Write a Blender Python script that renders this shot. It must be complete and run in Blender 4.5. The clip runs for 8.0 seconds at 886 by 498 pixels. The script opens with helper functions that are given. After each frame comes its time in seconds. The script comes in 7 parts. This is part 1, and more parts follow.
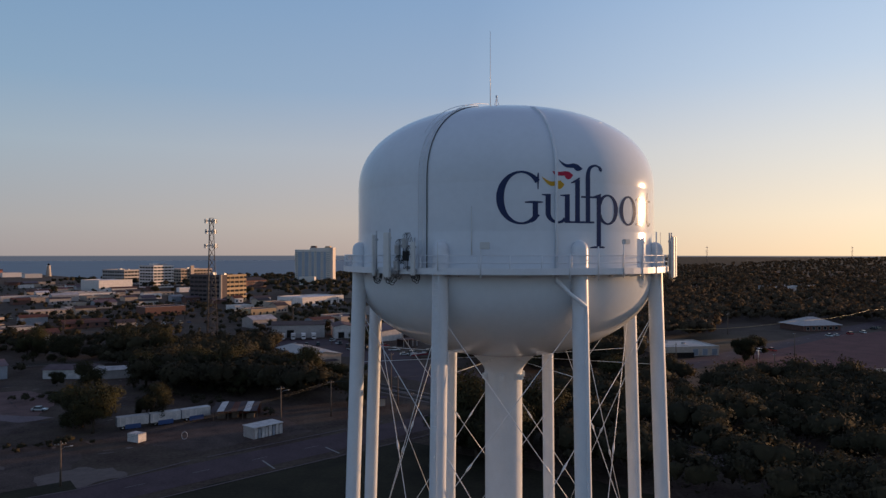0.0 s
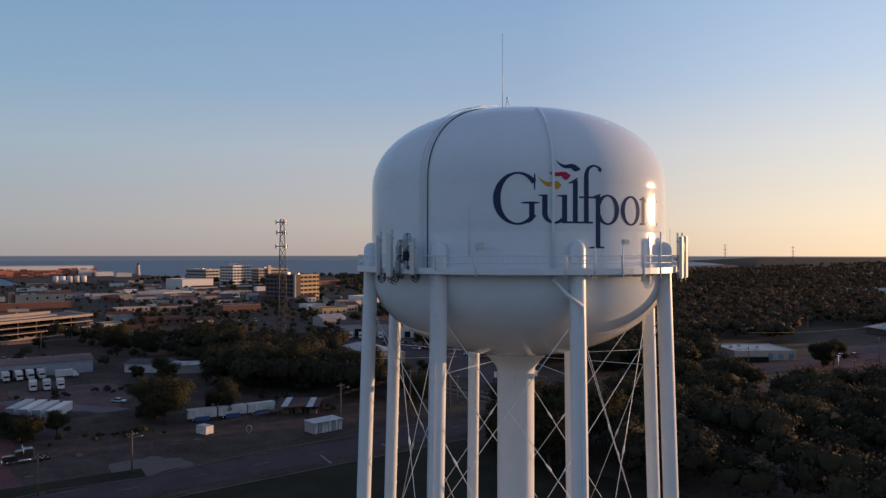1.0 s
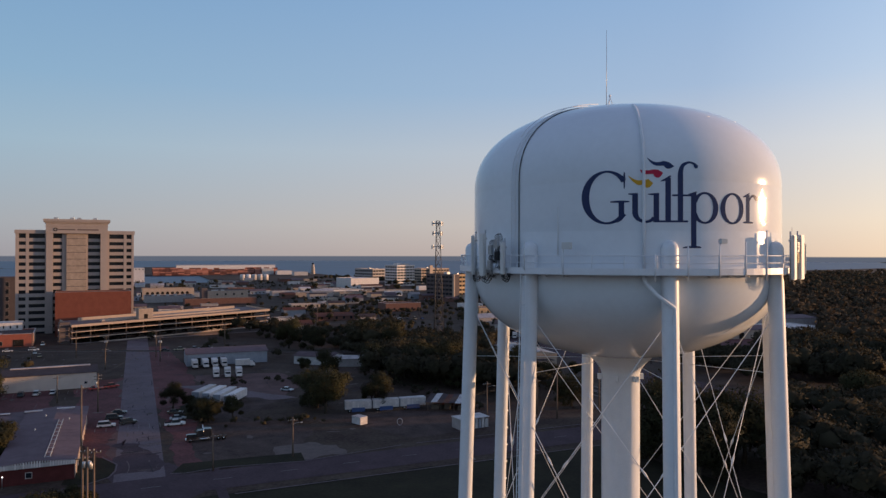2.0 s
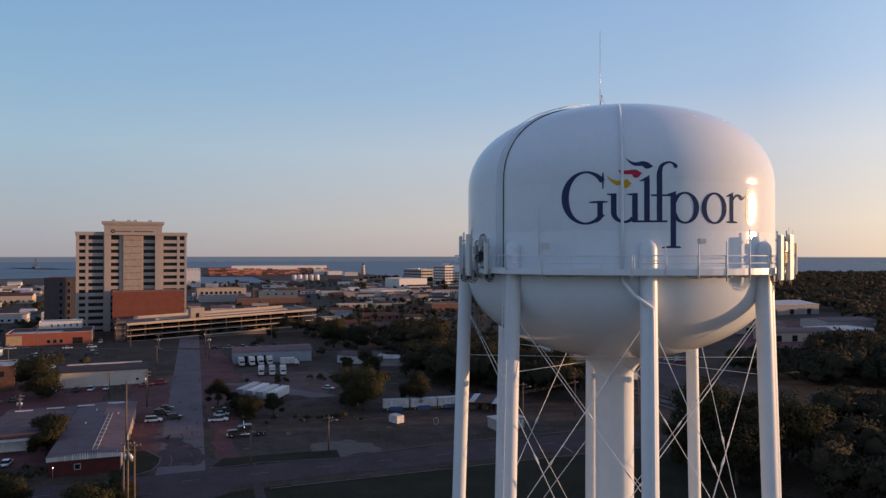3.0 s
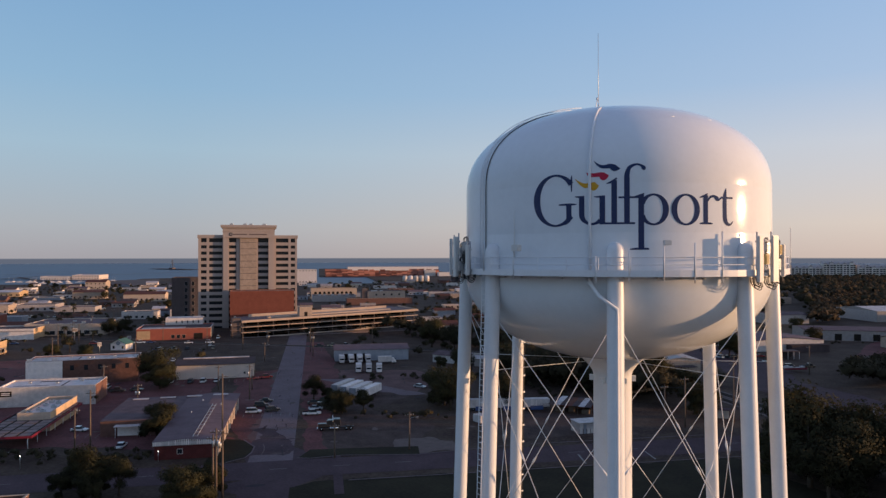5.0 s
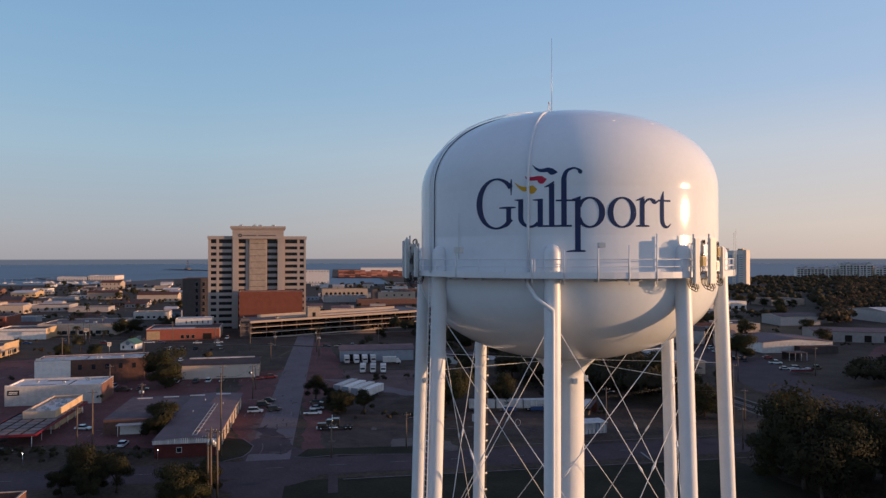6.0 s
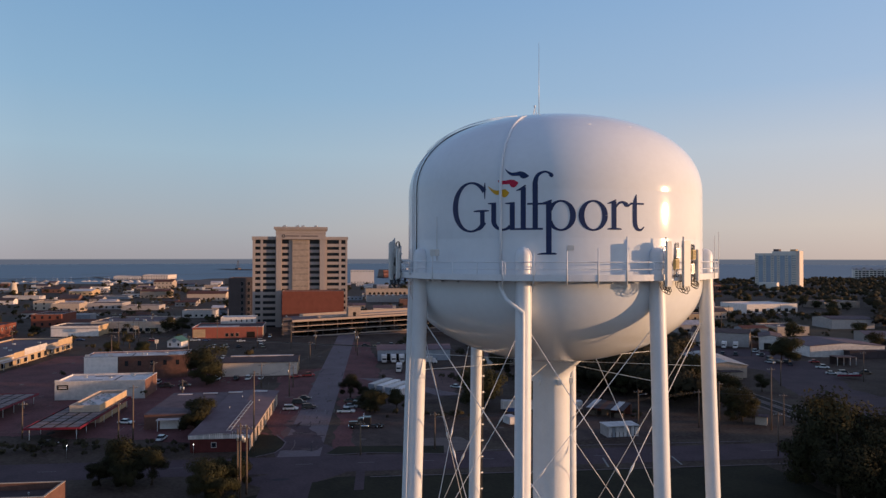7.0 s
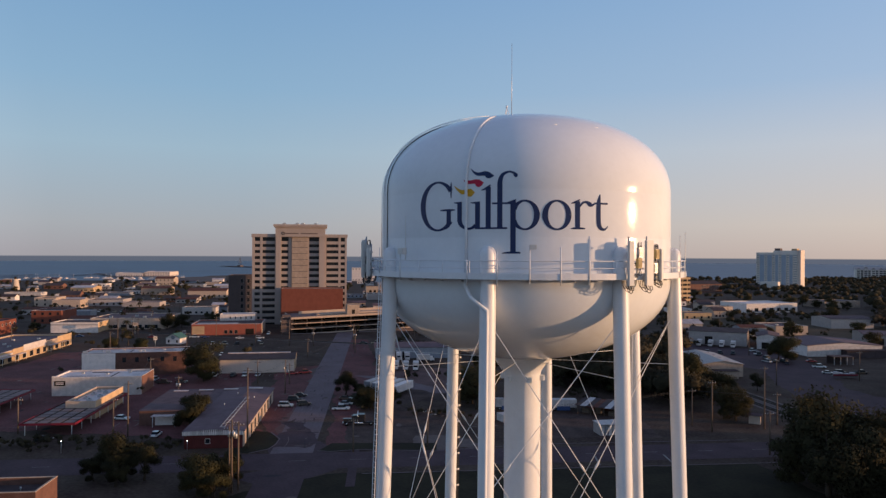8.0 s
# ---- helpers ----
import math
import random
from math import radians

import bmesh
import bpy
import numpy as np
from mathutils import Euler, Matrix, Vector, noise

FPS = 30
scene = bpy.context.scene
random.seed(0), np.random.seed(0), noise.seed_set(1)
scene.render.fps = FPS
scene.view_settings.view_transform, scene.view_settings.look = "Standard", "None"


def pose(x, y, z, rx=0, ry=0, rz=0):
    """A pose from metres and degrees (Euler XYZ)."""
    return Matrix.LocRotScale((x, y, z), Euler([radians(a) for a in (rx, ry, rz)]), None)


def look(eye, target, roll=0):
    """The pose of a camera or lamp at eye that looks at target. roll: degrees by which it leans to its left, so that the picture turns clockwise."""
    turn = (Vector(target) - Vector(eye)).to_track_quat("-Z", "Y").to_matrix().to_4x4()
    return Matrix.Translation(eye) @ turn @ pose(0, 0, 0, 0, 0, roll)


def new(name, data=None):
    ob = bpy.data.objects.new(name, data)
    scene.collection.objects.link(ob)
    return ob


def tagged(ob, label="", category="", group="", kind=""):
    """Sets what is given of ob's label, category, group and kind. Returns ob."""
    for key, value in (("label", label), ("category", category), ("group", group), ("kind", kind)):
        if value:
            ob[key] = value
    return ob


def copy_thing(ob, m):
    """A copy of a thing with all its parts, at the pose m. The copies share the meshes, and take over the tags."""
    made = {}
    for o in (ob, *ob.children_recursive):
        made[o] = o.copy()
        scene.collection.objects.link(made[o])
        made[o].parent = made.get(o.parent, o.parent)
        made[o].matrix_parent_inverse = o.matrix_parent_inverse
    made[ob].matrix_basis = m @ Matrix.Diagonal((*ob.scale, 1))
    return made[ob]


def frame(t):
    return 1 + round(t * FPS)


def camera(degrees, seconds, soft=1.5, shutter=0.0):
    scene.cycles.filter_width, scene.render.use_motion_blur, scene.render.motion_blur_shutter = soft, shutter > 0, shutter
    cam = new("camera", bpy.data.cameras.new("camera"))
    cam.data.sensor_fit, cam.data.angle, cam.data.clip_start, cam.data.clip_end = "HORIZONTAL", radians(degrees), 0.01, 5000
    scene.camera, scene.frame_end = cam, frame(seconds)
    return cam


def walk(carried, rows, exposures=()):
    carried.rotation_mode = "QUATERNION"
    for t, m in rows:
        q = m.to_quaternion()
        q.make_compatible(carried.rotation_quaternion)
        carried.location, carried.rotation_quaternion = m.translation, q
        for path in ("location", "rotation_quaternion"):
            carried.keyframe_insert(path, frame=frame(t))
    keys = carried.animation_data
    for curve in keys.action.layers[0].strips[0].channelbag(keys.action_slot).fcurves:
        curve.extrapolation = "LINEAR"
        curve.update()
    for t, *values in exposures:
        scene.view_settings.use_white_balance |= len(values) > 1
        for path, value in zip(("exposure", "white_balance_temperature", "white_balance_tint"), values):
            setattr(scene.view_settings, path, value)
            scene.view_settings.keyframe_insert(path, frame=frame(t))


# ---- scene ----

# ---------------------------------------------------------------- camera
EYE = 49.3
cam = camera(64.0, 8.0, 1.4)
ROWS = [
    (0.0, 0.000, 0.000, 0.000, 0.070, 0.318, -0.020),
    (0.5, 2.378, -0.391, 0.003, 3.079, 0.333, -0.021),
    (1.0, 4.735, -0.693, -0.008, 5.999, 0.340, -0.043),
    (1.5, 7.108, -0.874, -0.032, 12.572, 0.352, -0.004),
    (1.7, 8.050, -0.907, -0.037, 15.526, 0.356, -0.043),
    (2.8, 12.930, -0.296, -0.063, 23.017, 0.400, -0.034),
    (3.0, 13.811, -0.134, -0.058, 23.125, 0.403, -0.013),
    (3.5, 16.036, 0.297, -0.037, 24.218, 0.407, 0.038),
    (4.0, 18.228, 0.770, -0.046, 28.330, 0.440, -0.009),
    (4.5, 20.402, 1.308, -0.043, 30.855, 0.477, 0.013),
    (6.0, 26.980, 3.590, 0.052, 33.437, 0.573, 0.063),
    (6.5, 29.220, 4.532, 0.127, 33.603, 0.618, 0.052),
    (7.0, 31.316, 5.462, 0.188, 37.197, 0.598, -0.039),
    (7.5, 32.757, 6.101, 0.228, 37.287, 0.513, -0.112),
    (8.0, 33.535, 6.427, 0.234, 37.402, 0.433, -0.261),
]
walk(cam, [(t, pose(x, y, EYE + z, 90 + pitch, roll, yaw)) for t, x, y, z, yaw, pitch, roll in ROWS],
     exposures=[(0.0, 1.25), (2.0, 1.48), (4.5, 1.6), (8.0, 1.5)])

# ---------------------------------------------------------------- world and sun
SUN_AZ, SUN_EL = 29.5, 3.3
world = bpy.data.worlds.new("world")
scene.world = world
world.use_nodes = True
wn, wl = world.node_tree.nodes, world.node_tree.links
wn.clear()
sky = wn.new("ShaderNodeTexSky")
sky.sky_type = 'NISHITA'
sky.sun_disc = False
sky.sun_elevation, sky.sun_rotation = radians(SUN_EL), radians(90 - SUN_AZ)
sky.air_density, sky.dust_density, sky.ozone_density = 1.0, 0.3, 2.5
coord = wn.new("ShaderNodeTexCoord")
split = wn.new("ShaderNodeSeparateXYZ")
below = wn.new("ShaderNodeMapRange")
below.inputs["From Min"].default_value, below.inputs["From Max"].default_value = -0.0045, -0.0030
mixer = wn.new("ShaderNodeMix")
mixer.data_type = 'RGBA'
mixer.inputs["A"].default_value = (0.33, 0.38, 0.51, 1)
background = wn.new("ShaderNodeBackground")
background.inputs["Strength"].default_value = 0.12
output = wn.new("ShaderNodeOutputWorld")
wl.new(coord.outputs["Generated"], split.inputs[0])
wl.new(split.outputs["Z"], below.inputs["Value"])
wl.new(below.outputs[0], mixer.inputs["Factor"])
pale = wn.new("ShaderNodeHueSaturation")
pale.inputs["Saturation"].default_value = 0.66
cool = wn.new("ShaderNodeMix")
cool.data_type, cool.blend_type = 'RGBA', 'MULTIPLY'
cool.inputs["Factor"].default_value = 1.0
cool.inputs["B"].default_value = (1.05, 0.96, 1.24, 1)
wl.new(sky.outputs[0], pale.inputs["Color"])
wl.new(pale.outputs[0], cool.inputs["A"])
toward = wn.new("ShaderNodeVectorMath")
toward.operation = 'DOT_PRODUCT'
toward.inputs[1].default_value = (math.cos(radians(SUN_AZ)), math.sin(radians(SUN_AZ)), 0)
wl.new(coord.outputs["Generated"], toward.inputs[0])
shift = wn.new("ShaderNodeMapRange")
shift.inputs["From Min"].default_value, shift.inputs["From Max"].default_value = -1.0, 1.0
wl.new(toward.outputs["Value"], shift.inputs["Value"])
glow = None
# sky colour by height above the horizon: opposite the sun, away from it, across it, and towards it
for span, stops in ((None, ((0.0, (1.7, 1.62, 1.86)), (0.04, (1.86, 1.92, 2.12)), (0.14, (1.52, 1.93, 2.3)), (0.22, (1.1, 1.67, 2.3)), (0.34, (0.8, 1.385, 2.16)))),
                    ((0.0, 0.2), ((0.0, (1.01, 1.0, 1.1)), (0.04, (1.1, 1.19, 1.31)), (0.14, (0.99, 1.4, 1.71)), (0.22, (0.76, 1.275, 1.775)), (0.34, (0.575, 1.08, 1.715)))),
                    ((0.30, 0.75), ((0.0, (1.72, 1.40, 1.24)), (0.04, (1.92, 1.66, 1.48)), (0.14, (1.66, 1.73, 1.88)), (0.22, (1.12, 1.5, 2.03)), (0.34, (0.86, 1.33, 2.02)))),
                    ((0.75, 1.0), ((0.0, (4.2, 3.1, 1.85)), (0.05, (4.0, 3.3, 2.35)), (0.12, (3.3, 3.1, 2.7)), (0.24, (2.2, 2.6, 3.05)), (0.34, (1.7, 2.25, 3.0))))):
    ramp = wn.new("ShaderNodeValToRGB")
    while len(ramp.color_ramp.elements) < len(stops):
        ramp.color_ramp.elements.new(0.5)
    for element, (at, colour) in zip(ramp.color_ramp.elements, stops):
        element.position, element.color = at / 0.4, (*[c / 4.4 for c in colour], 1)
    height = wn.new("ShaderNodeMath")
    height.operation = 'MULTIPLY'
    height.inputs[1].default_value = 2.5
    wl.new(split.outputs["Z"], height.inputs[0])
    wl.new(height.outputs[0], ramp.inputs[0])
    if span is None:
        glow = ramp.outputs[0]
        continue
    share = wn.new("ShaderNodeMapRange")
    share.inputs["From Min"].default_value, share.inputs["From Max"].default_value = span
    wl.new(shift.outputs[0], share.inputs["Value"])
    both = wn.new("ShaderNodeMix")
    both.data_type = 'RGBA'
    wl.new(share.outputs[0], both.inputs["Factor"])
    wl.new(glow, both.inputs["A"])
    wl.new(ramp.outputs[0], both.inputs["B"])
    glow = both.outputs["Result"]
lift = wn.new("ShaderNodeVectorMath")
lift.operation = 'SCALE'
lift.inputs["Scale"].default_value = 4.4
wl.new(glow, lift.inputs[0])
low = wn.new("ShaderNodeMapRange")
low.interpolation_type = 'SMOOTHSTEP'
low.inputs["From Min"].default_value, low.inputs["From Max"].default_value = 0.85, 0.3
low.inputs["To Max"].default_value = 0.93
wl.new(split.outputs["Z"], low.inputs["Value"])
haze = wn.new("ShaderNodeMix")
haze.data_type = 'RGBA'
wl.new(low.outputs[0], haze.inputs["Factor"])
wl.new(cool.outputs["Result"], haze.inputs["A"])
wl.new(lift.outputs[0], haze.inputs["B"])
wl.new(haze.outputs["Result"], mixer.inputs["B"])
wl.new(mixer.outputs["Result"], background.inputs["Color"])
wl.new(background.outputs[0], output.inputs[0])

sun = new("sun", bpy.data.lights.new("sun", 'SUN'))
sun.data.energy, sun.data.angle, sun.data.color = 1.76, radians(0.5), (1.0, 0.585, 0.315)
to_sun = Vector((math.cos(radians(SUN_AZ)) * math.cos(radians(SUN_EL)), math.sin(radians(SUN_AZ)) * math.cos(radians(SUN_EL)), math.sin(radians(SUN_EL))))
sun.matrix_world = look(to_sun * 300 + Vector((0, 0, 60)), (0, 0, 60))


# ---------------------------------------------------------------- materials
def material(name, colour, rough=0.7, metal=0.0, vary=0.25, scale=1.0, fine=0.12, bump=0.15, tint=None, islands=0.0, objects=0.0, coat=0.0, spec=None):
    """A surface with broad patches, fine grain and a little relief; scale is the size of the broad patches in metres."""
    m = bpy.data.materials.new(name)
    m.use_nodes = True
    n, l = m.node_tree.nodes, m.node_tree.links
    p = n["Principled BSDF"]
    p.inputs["Roughness"].default_value, p.inputs["Metallic"].default_value = rough, metal
    p.inputs["Coat Weight"].default_value = coat
    p.inputs["Specular IOR Level"].default_value = spec if spec is not None else 0.1 if rough > 0.78 and not metal else 0.5
    tc = n.new("ShaderNodeTexCoord")
    broad, grain = n.new("ShaderNodeTexNoise"), n.new("ShaderNodeTexNoise")
    broad.inputs["Scale"].default_value, broad.inputs["Detail"].default_value, broad.inputs["Roughness"].default_value = 1.0 / scale, 6, 0.62
    grain.inputs["Scale"].default_value, grain.inputs["Detail"].default_value = 12.0 / scale, 4
    for q in (broad, grain):
        l.new(tc.outputs["Object"], q.inputs["Vector"])
    total = n.new("ShaderNodeMath")
    total.operation = 'MULTIPLY_ADD'
    total.inputs[1].default_value, total.inputs[2].default_value = fine / max(vary, 0.01), 0.0
    l.new(grain.outputs["Fac"], total.inputs[0])
    add = n.new("ShaderNodeMath")
    add.operation = 'ADD'
    l.new(broad.outputs["Fac"], add.inputs[0])
    l.new(total.outputs[0], add.inputs[1])
    level = add.outputs[0]
    for amount, source in ((islands, "Random Per Island"), (objects, "Random")):
        if amount:
            info = n.new("ShaderNodeNewGeometry" if source == "Random Per Island" else "ShaderNodeObjectInfo")
            more = n.new("ShaderNodeMath")
            more.operation = 'MULTIPLY_ADD'
            more.inputs[1].default_value = amount
            l.new(info.outputs[source], more.inputs[0])
            l.new(level, more.inputs[2])
            level = more.outputs[0]
    mid = 0.5 + 0.5 * fine / max(vary, 0.01) + 0.5 * (islands + objects)
    rng = n.new("ShaderNodeMapRange")
    rng.inputs["From Min"].default_value, rng.inputs["From Max"].default_value = mid - 0.35, mid + 0.35
    l.new(level, rng.inputs["Value"])
    mx = n.new("ShaderNodeMix")
    mx.data_type = 'RGBA'
    dark = [c * (1 - vary) for c in colour]
    light = [min(0.95, c * (1 + vary)) for c in (tint or colour)]
    mx.inputs["A"].default_value, mx.inputs["B"].default_value = (*dark, 1), (*light, 1)
    l.new(rng.outputs[0], mx.inputs["Factor"])
    l.new(mx.outputs["Result"], p.inputs["Base Color"])
    if bump:
        b = n.new("ShaderNodeBump")
        b.inputs["Strength"].default_value, b.inputs["Distance"].default_value = bump, min(0.05 * scale, 0.12)
        l.new(grain.outputs["Fac"], b.inputs["Height"])
        l.new(b.outputs[0], p.inputs["Normal"])
    return m


TANK = material("white_tank_paint", (0.70, 0.735, 0.77), rough=0.125, vary=0.06, scale=5.0, fine=0.03, bump=0.03, spec=0.12)
STEEL = material("white_steel_paint", (0.70, 0.72, 0.745), rough=0.4, vary=0.08, scale=1.5, fine=0.04, bump=0.03)
GALV = material("galvanised_steel", (0.45, 0.46, 0.47), rough=0.45, metal=0.6, vary=0.15, scale=0.6)
NAVY = material("navy_paint", (0.022, 0.037, 0.105), rough=0.15, vary=0.15, scale=1.0, bump=0.02, spec=0.12)
RED = material("red_paint", (0.48, 0.02, 0.06), rough=0.15, vary=0.12, scale=1.0, bump=0.02, spec=0.12)
GOLD = material("gold_paint", (0.62, 0.34, 0.03), rough=0.15, vary=0.12, scale=1.0, bump=0.02, spec=0.12)
CABLE = material("black_cable", (0.02, 0.02, 0.022), rough=0.6, vary=0.2, scale=0.5)
PANEL = material("antenna_plastic", (0.62, 0.62, 0.60), rough=0.5, vary=0.08, scale=0.7, fine=0.05)
TAN = material("tan_box_paint", (0.5, 0.38, 0.16), rough=0.5, vary=0.12, scale=0.5)
GRASS = material("grass", (0.0212, 0.0146, 0.0094), rough=0.95, vary=0.45, scale=9.0, fine=0.3, bump=0.5, tint=(0.028, 0.024, 0.012), spec=0.15)
EARTH = material("town_ground", (0.0670, 0.0278, 0.0259), rough=0.95, vary=0.6, scale=11.0, fine=0.5, bump=0.4, tint=(0.066, 0.049, 0.036), spec=0.15)
ASPHALT = material("asphalt", (0.0713, 0.0449, 0.0506), rough=0.85, vary=0.34, scale=7.0, fine=0.32, bump=0.2, spec=0.15)
LOT = material("worn_parking_asphalt", (0.1287, 0.0528, 0.0507), rough=0.9, vary=0.45, scale=9.0, fine=0.46, bump=0.25, spec=0.15)
DIRT = material("bare_dirt", (0.1309, 0.0784, 0.0717), rough=0.95, vary=0.45, scale=6.0, fine=0.25, bump=0.5, spec=0.15)
YARD = material("trodden_yard_soil", (0.0511, 0.0321, 0.0278), rough=0.95, vary=0.55, scale=5.0, fine=0.55, bump=0.5, tint=(0.08, 0.055, 0.047), spec=0.15)
WORN = material("weathered_white_paint", (0.44, 0.42, 0.42), rough=0.7, vary=0.38, scale=1.6, fine=0.2, tint=(0.5, 0.46, 0.44))
CONCRETE = material("concrete", (0.2267, 0.1769, 0.1692), rough=0.85, vary=0.3, scale=1.8, fine=0.22, objects=0.3)
MARKING = material("road_marking", (0.2, 0.185, 0.17), rough=0.7, vary=0.3, scale=1.5)
SEA = material("sea_water", (0.07, 0.105, 0.155), rough=0.5, vary=0.22, scale=120.0, fine=0.1, bump=0.3)
LEAF = material("leaves", (0.0418, 0.0380, 0.0226), rough=0.9, vary=0.4, scale=3.0, islands=0.3, objects=0.35, bump=0, tint=(0.047, 0.045, 0.021), spec=0.15)
FOREST = material("forest_leaves", (0.0517, 0.0451, 0.0297), rough=0.9, vary=0.4, scale=50.0, islands=0.3, bump=0, tint=(0.057, 0.048, 0.027), spec=0.15)
# Paler copy of the forest leaves: distance haze put into the colour
FARWOOD = material("dry_autumn_canopy", (0.074, 0.058, 0.041), rough=0.9, vary=0.45, scale=50.0, islands=0.35, bump=0, tint=(0.092, 0.068, 0.042))
BALLAST = material("pale_track_gravel", (0.16, 0.128, 0.116), rough=0.95, vary=0.35, scale=1.5, fine=0.4, bump=0.4)
DARKRED = material("dark_red_painted_brick", (0.105, 0.03, 0.028), rough=0.85, vary=0.3, scale=1.6, fine=0.25, bump=0.3)
for leaf in (LEAF, FOREST, FARWOOD):
    # thin leaves pass on part of the light that falls on their far side
    tree = leaf.node_tree
    shader, out = tree.nodes["Principled BSDF"], tree.nodes["Material Output"]
    behind, both = tree.nodes.new("ShaderNodeBsdfTranslucent"), tree.nodes.new("ShaderNodeMixShader")
    both.inputs[0].default_value = 0.28
    tree.links.new(shader.inputs["Base Color"].links[0].from_socket, behind.inputs["Color"])
    tree.links.new(shader.outputs[0], both.inputs[1])
    tree.links.new(behind.outputs[0], both.inputs[2])
    tree.links.new(both.outputs[0], out.inputs["Surface"])
STREET = material("worn_pale_street", (0.1543, 0.1184, 0.1248), rough=0.9, vary=0.26, scale=8.0, fine=0.26, bump=0.25, spec=0.15)
WEAVE = material("dark_mast_steel", (0.085, 0.075, 0.07), rough=0.6, metal=0.3, vary=0.3, scale=2.0)
# Brighter copy of the red brick: sun on the store front as colour
SUNBRICK = material("painted_red_brick", (0.29, 0.078, 0.048), rough=0.75, vary=0.2, scale=3.0, fine=0.15, bump=0.2)
DRY = material("dry_brown_grass", (0.0770, 0.0561, 0.0363), rough=0.95, vary=0.4, scale=14.0, fine=0.25, bump=0.4, spec=0.15)
TAR = material("tar_repair", (0.0460, 0.0360, 0.0400), rough=0.9, vary=0.3, scale=2.0, islands=0.4, spec=0.15)
SAND = material("sandy_gravel_patch", (0.1404, 0.1075, 0.0961), rough=0.95, vary=0.3, scale=2.0, islands=0.5, spec=0.15)
CREAM = material("cream_metal_siding", (0.6, 0.5, 0.43), rough=0.6, vary=0.12, scale=3.0, fine=0.1)
LIT = bpy.data.materials.new("lit_lamp_glass")
LIT.use_nodes = True
LIT.node_tree.nodes["Principled BSDF"].inputs["Emission Color"].default_value = (1.0, 0.93, 0.82, 1)
LIT.node_tree.nodes["Principled BSDF"].inputs["Emission Strength"].default_value = 2.2
BARK = material("bark", (0.07, 0.055, 0.042), rough=0.95, vary=0.3, scale=0.6, bump=0.6)
GLASS = material("dark_window_glass", (0.016, 0.0192, 0.024), rough=0.2, vary=0.3, scale=2.0, fine=0.05, bump=0.02, spec=0.22)
WHITE = material("white_wall_paint", (0.6240, 0.5614, 0.5252), rough=0.7, vary=0.32, scale=1.8, fine=0.22, objects=0.5)
BEIGE = material("beige_stucco", (0.4223, 0.3317, 0.2640), rough=0.8, vary=0.28, scale=1.8, fine=0.22, objects=0.5)
# Ochre stucco; also puts the low sun's warmth into right-hand walls
YELLOW = material("ochre_stucco", (0.48, 0.335, 0.2), rough=0.8, vary=0.26, scale=2, fine=0.22, objects=0.3)
BRICK = material("brown_brick_wall", (0.1478, 0.0777, 0.0617), rough=0.85, vary=0.34, scale=1.6, fine=0.22, bump=0.3, objects=0.5, spec=0.15)
REDBRICK = material("red_brick_wall", (0.1943, 0.0651, 0.0441), rough=0.85, vary=0.22, scale=3.0, fine=0.2, bump=0.3, spec=0.15)
BLUEMETAL = material("blue_grey_metal_siding", (0.25, 0.265, 0.30), rough=0.5, vary=0.26, scale=2, fine=0.18, objects=0.4)
GREYMETAL = material("grey_metal_siding", (0.3518, 0.3069, 0.2898), rough=0.5, vary=0.26, scale=1.8, fine=0.18, objects=0.5)
ROOF = material("grey_membrane_roof", (0.1291, 0.0887, 0.0951), rough=0.85, vary=0.36, scale=3.2, fine=0.22, objects=0.4, spec=0.15)
DARKROOF = material("dark_tar_roof", (0.0756, 0.0562, 0.0572), rough=0.9, vary=0.4, scale=3.2, fine=0.22, objects=0.4, spec=0.15)
PALEROOF = material("pale_metal_roof", (0.4452, 0.3850, 0.3696), rough=0.6, vary=0.55, scale=3.4, fine=0.22, objects=0.5)
REDROOF = material("red_tile_roof", (0.1224, 0.051, 0.0378), rough=0.8, vary=0.25, scale=3.0, fine=0.2)
GREENROOF = material("green_metal_roof", (0.05, 0.13, 0.09), rough=0.5, vary=0.2, scale=3.0)
REDTRIM = material("red_fascia", (0.169, 0.009, 0.022), rough=0.5, vary=0.12, scale=2.0)
WOOD = material("weathered_pole_wood", (0.1456, 0.1092, 0.08568), rough=0.9, vary=0.3, scale=0.8, bump=0.4)
RUBBER = material("tyre_rubber", (0.018, 0.018, 0.018), rough=0.9, vary=0.2, scale=0.4)
CHROME = material("polished_metal", (0.6, 0.6, 0.6), rough=0.2, metal=1.0, vary=0.08, scale=0.5)
# Near black: shade inside openings as colour, also dark slats and signs
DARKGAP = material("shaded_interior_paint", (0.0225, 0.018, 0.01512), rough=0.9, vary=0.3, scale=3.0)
CAR_PAINTS = [material(n, c, rough=0.3, vary=0.06, scale=1.5, coat=0.5, bump=0) for n, c in (
    ("white_car_paint", (0.72, 0.72, 0.7)), ("silver_car_paint", (0.42, 0.43, 0.44)), ("black_car_paint", (0.018, 0.018, 0.02)),
    ("red_car_paint", (0.4, 0.025, 0.02)), ("blue_car_paint", (0.04, 0.08, 0.2)), ("tan_car_paint", (0.35, 0.29, 0.2)))]


# ---------------------------------------------------------------- mesh helpers
def quads(bm, pts, faces):
    vs = [bm.verts.new(p) for p in pts]
    for f in faces:
        bm.faces.new([vs[i] for i in f])
    return vs


BOXF = ((0, 3, 2, 1), (4, 5, 6, 7), (0, 1, 5, 4), (1, 2, 6, 5), (2, 3, 7, 6), (3, 0, 4, 7))


